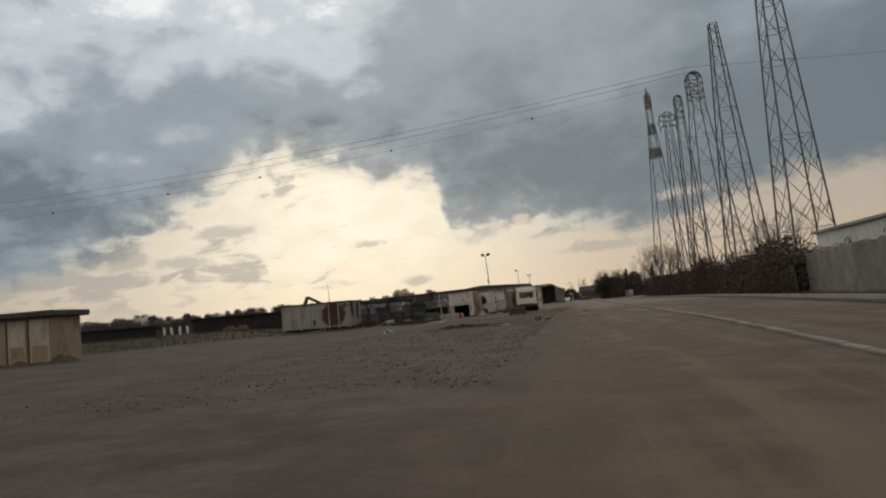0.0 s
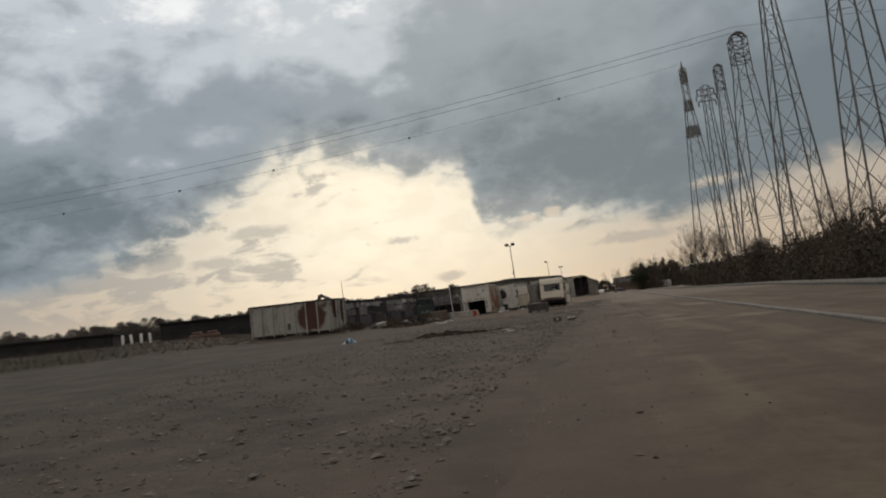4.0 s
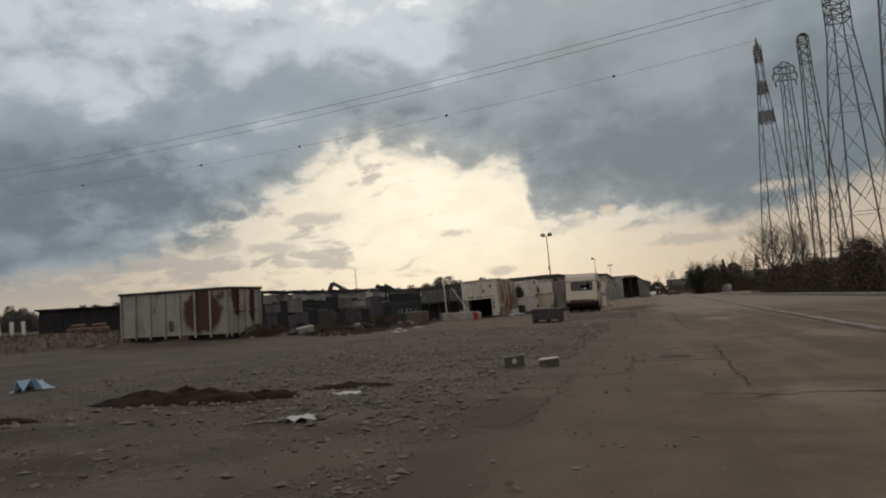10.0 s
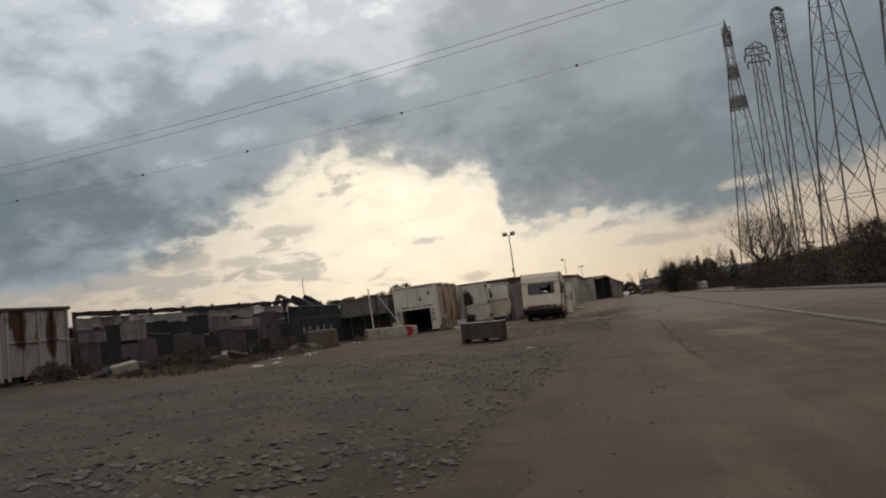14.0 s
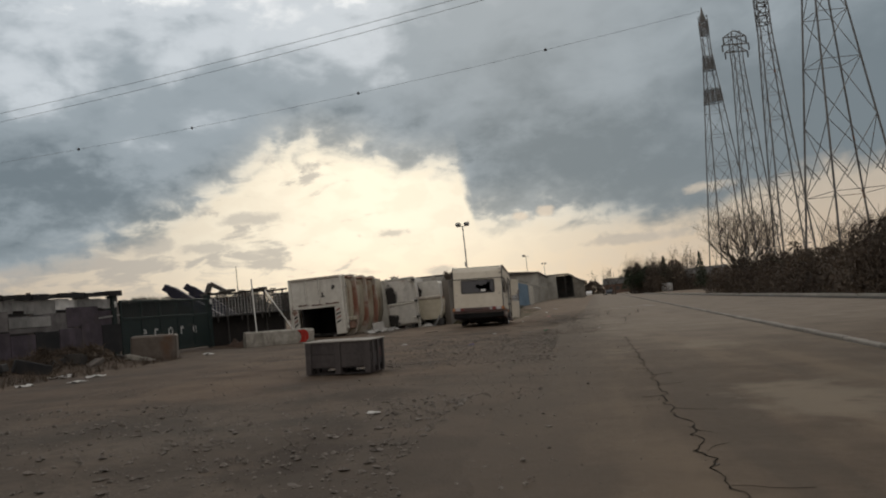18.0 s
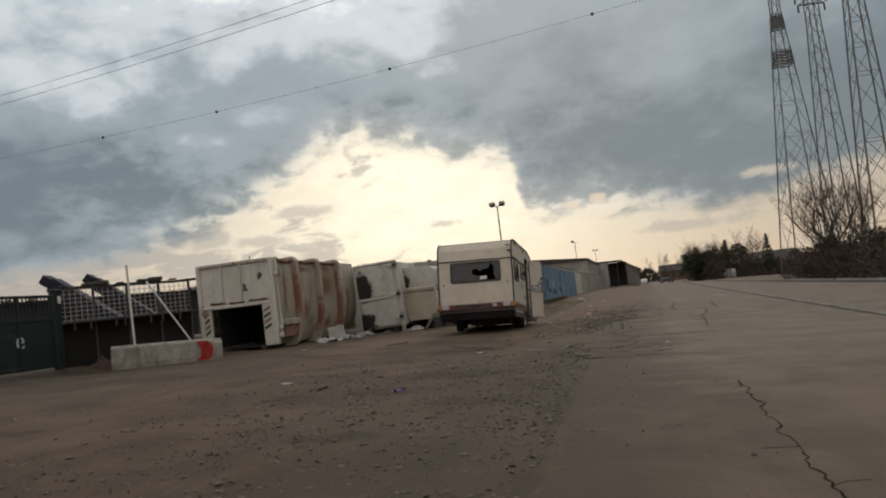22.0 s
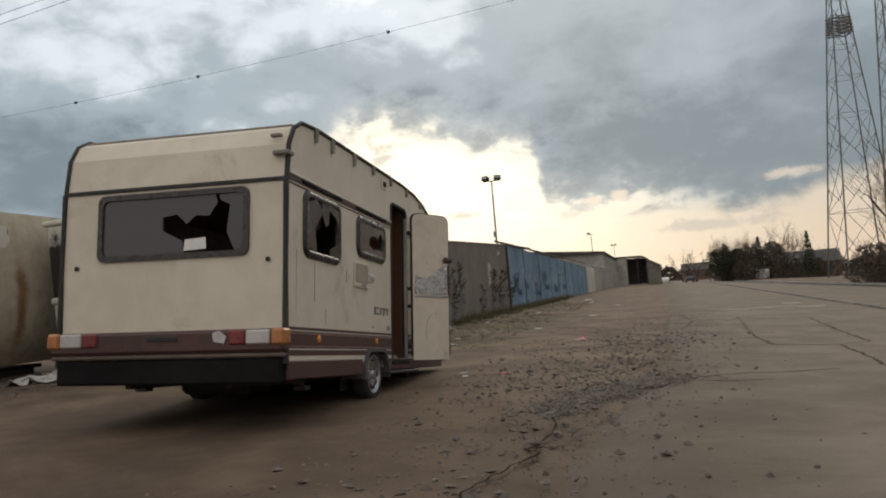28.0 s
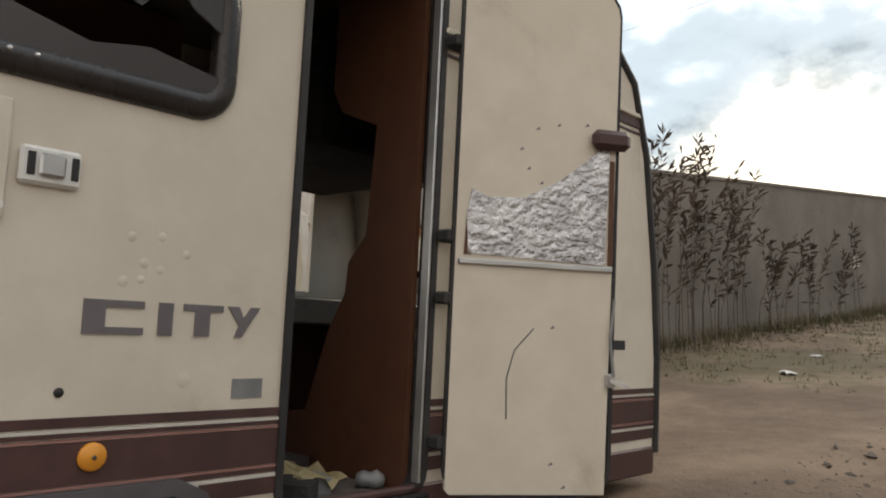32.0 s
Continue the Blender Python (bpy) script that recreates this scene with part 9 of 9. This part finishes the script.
M["heap"] = surface("brown_rubble", (0.05, 0.035, 0.028), (0.10, 0.065, 0.048), 0.95, grain=9, stain=2, bump=0.6)

# ---- weeds along the wall, tufts and brambles ----
M["straw"] = surface("dry_straw", (0.13, 0.105, 0.068), (0.21, 0.175, 0.115), 0.95, grain=5, stain=1.0, bump=0.0)
M["weed"] = surface("dead_weed_stems", (0.050, 0.036, 0.027), (0.095, 0.072, 0.052), 0.95, grain=5, stain=1.0, bump=0.0)
M["grass"] = surface("rough_grass", (0.055, 0.056, 0.024), (0.115, 0.105, 0.052), 0.95, grain=3, stain=0.6, bump=0.0)


def dry_weed(x, y, height, stems, seed, label):
    rnd = random.Random(seed)
    ob = thing("dry_weed", Matrix.Translation((x, y, -0.02)), label, "weed", "weeds by the wall")
    for k in range(stems):
        side = rnd.uniform(-0.7, 1.0)
        h = height * rnd.uniform(0.6, 1.0)
        foot = Vector((rnd.uniform(-0.12, 0.35), rnd.uniform(-0.6, 0.6), 0))
        bow = Vector((rnd.uniform(-0.05, 0.62), side, 0))
        pts = [foot + Vector((0, 0, h * f)) + bow * (0.55 * h * f ** 2.2) for f in (0, 0.3, 0.6, 0.85, 1.0)]
        stem = part("stem", Shape().tube(pts, 0.0042, 4, 0.0018, caps=False), M["weed"], ob)
        s, v, f3 = Shape(), [], []
        for j in range(int(14 + 30 * h / 2.4)):
            f = rnd.uniform(0.4, 1.0)
            i = min(3, int(f * 4))
            base = pts[i].lerp(pts[i + 1], rnd.random())
            d = (Vector((rnd.uniform(-0.4, 1.1), side + rnd.uniform(-0.5, 0.8), rnd.uniform(0.0, 0.9)))).normalized() * rnd.uniform(0.07, 0.20)
            o = d.cross(Vector((rnd.uniform(-1, 1), rnd.uniform(-1, 1), 0.3))).normalized() * rnd.uniform(0.010, 0.022)
            n = len(v)
            v += [base, base + d * 0.55 + o, base + d, base + d * 0.55 - o]
            f3.append((n, n + 1, n + 2, n + 3))
        s.add(v, f3)
        tagged(part("seed_head", s, M["weed"], stem), kind="stuff")


for k, (y, h, n) in enumerate(((82.9, 2.6, 8), (83.8, 2.7, 9), (84.7, 2.4, 8), (85.6, 2.1, 7), (86.6, 1.8, 5), (87.6, 1.4, 4), (88.9, 1.75, 5), (89.6, 1.5, 4), (91.6, 1.85, 5), (94.6, 1.1, 4), (97.0, 1.75, 6), (97.9, 1.85, 6), (99.8, 1.4, 5))):
    dry_weed(-5.22 + 0.12 * math.sin(k * 2.1), y, h, n, 300 + k, "tall dead weed with dark seed heads against the wall" if h > 1.6 else "dead weed with seed heads against the wall")


def tufts(name, place, count, size, mat, seed, label, category="grass"):
    """Upright blades in loose clumps."""
    rnd = random.Random(seed)
    v, f = [], []
    for k in range(count):
        x, y = place(rnd)
        z = ground_z(x, y) - 0.01
        for j in range(7):
            a = rnd.uniform(0, 6.28)
            h = size * rnd.uniform(0.4, 1.2)
            b = Vector((x + rnd.uniform(-0.06, 0.06), y + rnd.uniform(-0.06, 0.06), z))
            tip = b + Vector((math.cos(a) * h * 0.5, math.sin(a) * h * 0.5, h))
            o = Vector((-math.sin(a), math.cos(a), 0)) * 0.006
            n = len(v)
            v += [b - o, b + o, tip]
            f.append((n, n + 1, n + 2))
    return tagged(link(name, Shape().add(v, f).mesh(name), mat), label, category, kind="stuff")


tufts("wall_grass", lambda r: (-5.45 + abs(r.gauss(0, 0.35)), r.uniform(80, 124)), 1500, 0.16, M["grass"], 61, "rough grass along the foot of the wall")
tufts("wall_straw", lambda r: (-5.42 + abs(r.gauss(0, 0.22)), r.uniform(80, 128)), 700, 0.30, M["straw"], 62, "dry straw along the foot of the wall")
tufts("verge_grass", lambda r: (-4.9 + 2.6 * r.random() ** 1.6, r.uniform(81, 112)), 1500, 0.05, M["grass"], 63, "short worn grass on the verge")
tufts("siding_straw", lambda r: (lambda y: (rail_x(y) + 0.3 + 4.0 * r.random(), y))(r.uniform(10, 110)), 2500, 0.24, M["straw"], 64, "dry grass beyond the siding")
tufts("bank_straw", lambda r: (r.uniform(-13.6, -10.4), r.uniform(49.5, 61.5)), 900, 0.22, M["weed"], 65, "dead grass on the bank before the yard fence")
tufts("berm_grass", lambda r: (lambda y: (-20.8 - 0.68 * (50 - y) - 9 * r.random(), y))(r.uniform(30, 58)), 2600, 0.26, M["weed"], 66, "dull dead grass on the berm")
rnd = random.Random(14)
sp = [(-12.9 + rnd.uniform(-0.9, 1.2) - 0.11 * (60 - y), y + rnd.uniform(-0.5, 0.5), 0.02, rnd.uniform(0.4, 0.8), rnd.uniform(0.25, 0.62)) for y in [49.6 + 0.36 * k for k in range(33)]]
thicket("bank_brambles", sp, M["weed"], "dark tangled brambles on the bank before the yard", "brambles", 15, 420, 0.30, (0.02, 0.06))
sp = [(-17.2 + rnd.uniform(-1, 1), 50.6 + rnd.uniform(-1, 6), 0.05, 0.6, 0.9) for k in range(9)]
thicket("skip_brambles", sp, M["weed"], "dark tangled brambles behind the skip", "brambles", 16, 380, 0.32, (0.02, 0.06))
sp = [(-5.7 - 0.25 * rnd.random(), y, 1.6, 0.3, 1.1) for y in (81.0, 82.0, 83.2)]
thicket("wall_creeper", sp, M["weed"], "dead creeper hanging over the end of the wall", "creeper", 17, 300, 0.2, (0.03, 0.08))

# ---- litter ----
M["paper"] = surface("dirty_white_litter", (0.42, 0.41, 0.39), (0.58, 0.57, 0.55), 0.7, grain=20, stain=5, dirt=0.4, bump=0.2)
M["blue_bag"] = surface("pale_blue_bag", (0.24, 0.38, 0.52), (0.38, 0.52, 0.64), 0.45, grain=20, stain=5, bump=0.2)
M["purple_bag"] = surface("purple_wrapper", (0.045, 0.03, 0.11), (0.09, 0.06, 0.19), 0.45, grain=20, stain=5, bump=0.2)
M["can_red"] = surface("crushed_red_can", (0.22, 0.035, 0.03), (0.32, 0.20, 0.19), 0.5, 0.1, grain=30, stain=9, bump=0.1)
M["bottle_green"] = glass_material("green_glass", (0.02, 0.16, 0.07), 0.08, 0.85)
M["dark_bits"] = surface("dark_scraps", (0.025, 0.022, 0.02), (0.05, 0.045, 0.04), 0.9, grain=12, bump=0.3)


def crumpled(x, y, size, mat, seed, name, label, category, tall=0.25, z=None):
    """A crumpled sheet: an uneven grid with raised folds, closed underneath."""
    rnd = random.Random(seed)
    n = 5
    s = Shape()
    zz = (max(ground_z(x, y), road_z(x, y) if road_left(y) < x < kerb_x(y) else -9) if z is None else z) + 0.002
    outer = []
    for j in range(n):
        for i in range(n):
            edge = i in (0, n - 1) or j in (0, n - 1)
            outer.append(((i / (n - 1) - 0.5) * size * 1.5 + rnd.uniform(-0.12, 0.12) * size, (j / (n - 1) - 0.5) * size * rnd.uniform(0.7, 1.1), (0.01 if edge and rnd.random() < 0.6 else rnd.uniform(0.03, 1.0) * tall * size)))
    quads = [(j * n + i, j * n + i + 1, (j + 1) * n + i + 1, (j + 1) * n + i) for j in range(n - 1) for i in range(n - 1)]
    sh = thicken(outer, [(a, b, max(0.0, c - 0.006)) for a, b, c in outer], quads)
    return thing(name, Matrix.Translation((x, y, zz)) @ pose(0, 0, 0, 0, 0, rnd.uniform(0, 360)), label, category, "litter", sh, mat)


PAPER = "crumpled white scrap of paper or plastic on the ground"
for k, (x, y, size) in enumerate(((-2.7, 26.8, 0.30), (-3.0, 28.9, 0.28), (-1.5, 48.57, 0.16), (-10.2, 62.7, 0.3), (-9.78, 56.3, 0.35), (-10.8, 56.6, 0.4), (-10.2, 54.6, 0.3), (-9.06, 50.7, 0.34), (-9.3, 51.2, 0.28), (-9.2, 52.2, 0.3), (-8.9, 50.2, 0.2), (-9.27, 54.9, 0.3),
                                (-4.17, 62.5, 0.16), (-1.98, 66.3, 0.12), (-0.37, 66.6, 0.10), (1.4, 66.1, 0.07), (-1.69, 76.8, 0.10), (-3.42, 83.7, 0.14), (-3.13, 82.0, 0.2), (-1.28, 93.2, 0.25), (-0.91, 103.7, 0.3), (-4.17, 90.6, 0.16), (-1.78, 77.1, 0.10), (-2.2, 87.0, 0.16), (-3.6, 97.5, 0.2), (-2.4, 108.0, 0.35), (-3.0, 115.0, 0.4),
                                (4.75, 20.1, 0.22), (5.3, 21.2, 0.25), (5.9, 23.4, 0.2), (6.6, 26.0, 0.3), (4.9, 18.4, 0.16), (7.0, 29.5, 0.28), (5.2, 42.0, 0.2), (-7.3, 70.5, 0.12), (-20.9, 48.6, 0.3), (-21.4, 48.9, 0.34), (-18.2, 48.4, 0.18), (-14.6, 49.2, 0.3), (-13.9, 49.9, 0.25), (-22.5, 44.0, 0.16))):
    crumpled(x, y, size * 0.72, M["paper"], 400 + k, "litter_scrap", PAPER, "litter")
for k in range(16):
    x, y = -7.75 + rnd.uniform(-0.45, 0.35), 73.4 + 0.42 * k + rnd.uniform(-0.2, 0.2)
    if k > 9:
        x += 0.9
    crumpled(x, y, rnd.uniform(0.16, 0.42), M["paper"], 460 + k, "plastic_scrap", "dirty white plastic heaped at the foot of the containers", "litter", 0.4)
thing("cardboard_box", Matrix.Translation((-7.95, 74.7, 0.0)) @ pose(0, 0, 0, 0, -6, 20), "torn pale box at the foot of the container", "box", "litter", Shape().box(-0.25, 0.25, -0.2, 0.2, 0.0, 0.42, 0.01), M["paper"])
crumpled(-8.9, 30.65, 0.36, M["blue_bag"], 480, "plastic_bag", "pale blue plastic bag lying on the gravel", "bag", 0.55)
crumpled(-2.09, 61.23, 0.14, M["purple_bag"], 483, "purple_wrapper", "small purple wrapper on the packed dirt", "litter", 0.35)
crumpled(-0.81, 82.9, 0.24, M["can_red"], 481, "crushed_can", "crushed red and white can on the verge", "can", 0.3)
crumpled(-1.25, 77.0, 0.10, M["can_red"], 482, "red_wrapper", "small red wrapper on the verge", "litter", 0.3)
bottle = Shape().lathe([(0.0, -0.11), (0.032, -0.11), (0.036, -0.09), (0.036, 0.02), (0.014, 0.07), (0.014, 0.11), (0.0, 0.11)], 12)
thing("green_bottle", Matrix.Translation((-0.29, 66.16, 0.035)) @ pose(0, 0, 0, 0, 0, 15) @ Matrix.Scale(0.6, 4), "green glass bottle lying on the ground", "bottle", "litter", bottle, M["bottle_green"])
grate = thing("metal_grille", Matrix.Translation((-0.90, 66.08, -0.004)) @ pose(0, 0, 0, 0, 6, 28) @ Matrix.Diagonal((0.72, 0.72, 0.8, 1)), "bent white metal grille lying in the dirt", "grille")
for k in range(6):
    part("bar", Shape().bar((-0.26 + 0.09 * k, -0.13, 0.015), (-0.20 + 0.09 * k, 0.13, 0.02 + 0.01 * (k % 2)), 0.014), M["road_paint"], grate)
for yy in (-0.13, 0.13):
    part("frame_bar", Shape().bar((-0.30, yy, 0.012), (0.30, yy, 0.014), 0.018), M["road_paint"], grate)
for k in range(24):
    y = rnd.uniform(56.0, 72.0)
    x = road_left(y) - 0.3 - 3.2 * rnd.random()
    ln = rnd.uniform(0.02, 0.07)
    thing("dark_scrap", Matrix.Translation((x, y, ground_z(x, y))) @ pose(0, 0, 0, rnd.uniform(-8, 8), rnd.uniform(-8, 8), rnd.uniform(0, 180)), "small dark scrap lying on the packed dirt", "debris", "dark scraps", Shape().box(-ln, ln, -ln * 0.4, ln * 0.3, -0.005, 0.006 + 0.2 * ln * rnd.random(), 0.004), M["dark_bits"])
thing("plank", Matrix.Translation((-4.8, 70.4, 0.012)) @ pose(0, 0, 0, 0, 0, 62), "thin dark plank lying on the apron", "plank", "", Shape().box(-0.36, 0.36, -0.035, 0.035, 0.0, 0.025, 0.004), M["wood_grey"])


# ---- earth heaps and broken blocks ----
def heap(x, y, rx, ry, h, seed, mat, name, label):
    n, m2 = 22, 7
    s = Shape()
    for j in range(m2 + 1):
        r = 1 - j / m2
        for i in range(n):
            a = 2 * math.pi * i / n
            wob = 1 + 0.35 * noise.noise((math.cos(a) * 1.6 + seed, math.sin(a) * 1.6, 0.0)) + 0.12 * noise.noise((math.cos(a) * 5, math.sin(a) * 5 + seed, j))
            hz = h * (1 - r * r) * (0.75 + 0.7 * noise.noise((math.cos(a) * r * 3 + seed, math.sin(a) * r * 3, 4.0)))
            s.v.append((rx * r * wob * math.cos(a), ry * r * wob * math.sin(a), hz + 0.02 * noise.noise((i * 1.7, j * 2.3, seed)) - (0.03 if j == 0 else 0)))
    for j in range(m2):
        for i in range(n):
            k = (i + 1) % n
            s.f.append((j * n + i, j * n + k, (j + 1) * n + k, (j + 1) * n + i))
            s.s.append(True)
    return thing(name, Matrix.Translation((x, y, ground_z(x, y))), label, "heap", "earth heaps", s, mat)


M["mud"] = surface("wet_brown_mud", (0.016, 0.011, 0.008), (0.034, 0.023, 0.016), 0.95, grain=9, stain=2, bump=0.8, spec=0.08)
heap(-5.5, 28.5, 0.75, 0.40, 0.13, 1, M["mud"], "mound", "low dark heap of mud on the gravel")
heap(-4.75, 28.5, 0.70, 0.46, 0.17, 2, M["mud"], "mound", "low dark heap of mud on the gravel")
heap(-3.95, 28.7, 0.50, 0.25, 0.11, 3, M["mud"], "mound", "low dark heap of mud on the gravel")
heap(-3.4, 29.75, 0.6, 0.28, 0.07, 4, M["mud"], "mound", "low dark heap of mud on the gravel")
heap(-6.4, 27.2, 0.6, 0.25, 0.05, 8, M["mud"], "mound", "low dark heap of mud on the gravel")
heap(-22.6, 24.6, 0.75, 0.6, 0.40, 5, M["heap"], "rubble_heap", "brown heap of rubble at the corner of the shed")
heap(-24.6, 24.1, 1.7, 0.35, 0.2, 6, M["heap"], "rubble_heap", "low brown rubble along the shed")
heap(-14.0, 73.0, 1.6, 0.9, 1.0, 9, M["void"], "scrap_mound", "dark mound of scrap under the conveyors")
heap(-15.6, 71.6, 1.3, 0.8, 0.8, 11, M["void"], "scrap_mound", "dark mound of scrap under the conveyors")
heap(-12.35, 69.6, 0.5, 0.4, 0.3, 7, M["heap"], "rubble_heap", "brown rubble behind the concrete barrier")
M["block_pale"] = surface("dusty_concrete_block", (0.060, 0.053, 0.047), (0.10, 0.09, 0.08), 0.9, grain=10, stain=3, dirt=0.5, bump=0.4)
for x, y, w2, h, turn, lab in ((-1.42, 31.70, 0.145, 0.20, 8, "small dusty concrete block sunk in the dirt"), (-0.92, 31.75, 0.125, 0.13, -6, "small concrete block with a pale torn sheet on top")):
    ob = thing("broken_block", Matrix.Translation((x, y, ground_z(x, y))) @ pose(0, 0, 0, 2, -3, turn), lab, "block", "broken blocks")
    part("body", Shape().prism([(-w2, -0.11), (w2, -0.10), (w2 * 0.94, 0.11), (-w2 * 0.9, 0.12)], -0.05, h - 0.03, "z"), M["block_pale"], ob)
    if x > -1.2:
        part("torn_sheet", Shape().prism([(-w2 * 1.1, -0.10), (w2 * 0.3, -0.12), (w2 * 1.25, -0.05), (w2 * 0.9, 0.05), (-w2 * 0.2, 0.02), (-w2 * 0.95, 0.06)], h - 0.03, h - 0.012, "z"), M["paper"], ob, "torn white sheet")
    else:
        part("paint_spot", Shape().prism([(-0.03, 0.07), (0.02, 0.06), (0.035, 0.11), (0.01, 0.15), (-0.03, 0.13)], -0.117, -0.106, "y"), M["paper"], ob, "pale paint spot")
# boards and scraps at the skip's foot
for x, y, ln, turn in ((-21.3, 48.4, 0.8, 15), (-22.0, 48.9, 0.6, -20), (-20.6, 48.2, 0.5, 40), (-15.0, 48.9, 0.5, 10)):
    thing("loose_board", Matrix.Translation((x, y, ground_z(x, y) + 0.01)) @ pose(0, 0, 0, 0, -6, turn), "weathered board lying by the skip", "board", "boards by the skip", Shape().box(-ln, ln, -0.08, 0.08, 0.0, 0.04, 0.006), M["wood_grey"])
thing("wood_block", Matrix.Translation((-17.6, 49.35, 0.0)), "wooden block propping the skip", "block", "", Shape().box(-0.16, 0.16, -0.2, 0.2, 0.0, 0.30, 0.02), M["wood_grey"])
for k in range(26):
    y = rnd.uniform(50.0, 61.0)
    x = -12.6 - 0.12 * (60 - y) + rnd.uniform(-0.4, 1.3)
    ln = rnd.uniform(0.12, 0.4)
    thing("bank_debris", Matrix.Translation((x, y, ground_z(x, y))) @ pose(0, 0, 0, rnd.uniform(-20, 20), rnd.uniform(-20, 20), rnd.uniform(0, 180)), "dark broken debris on the bank before the fence", "debris", "debris on the bank", Shape().box(-ln, ln, -ln * 0.5, ln * 0.4, -0.05, 0.08 + 0.5 * ln * rnd.random(), 0.02), rnd.choice((M["dark_bits"], M["wood_grey"], M["brown_block"], M["concrete"], M["tarp_dark"])))
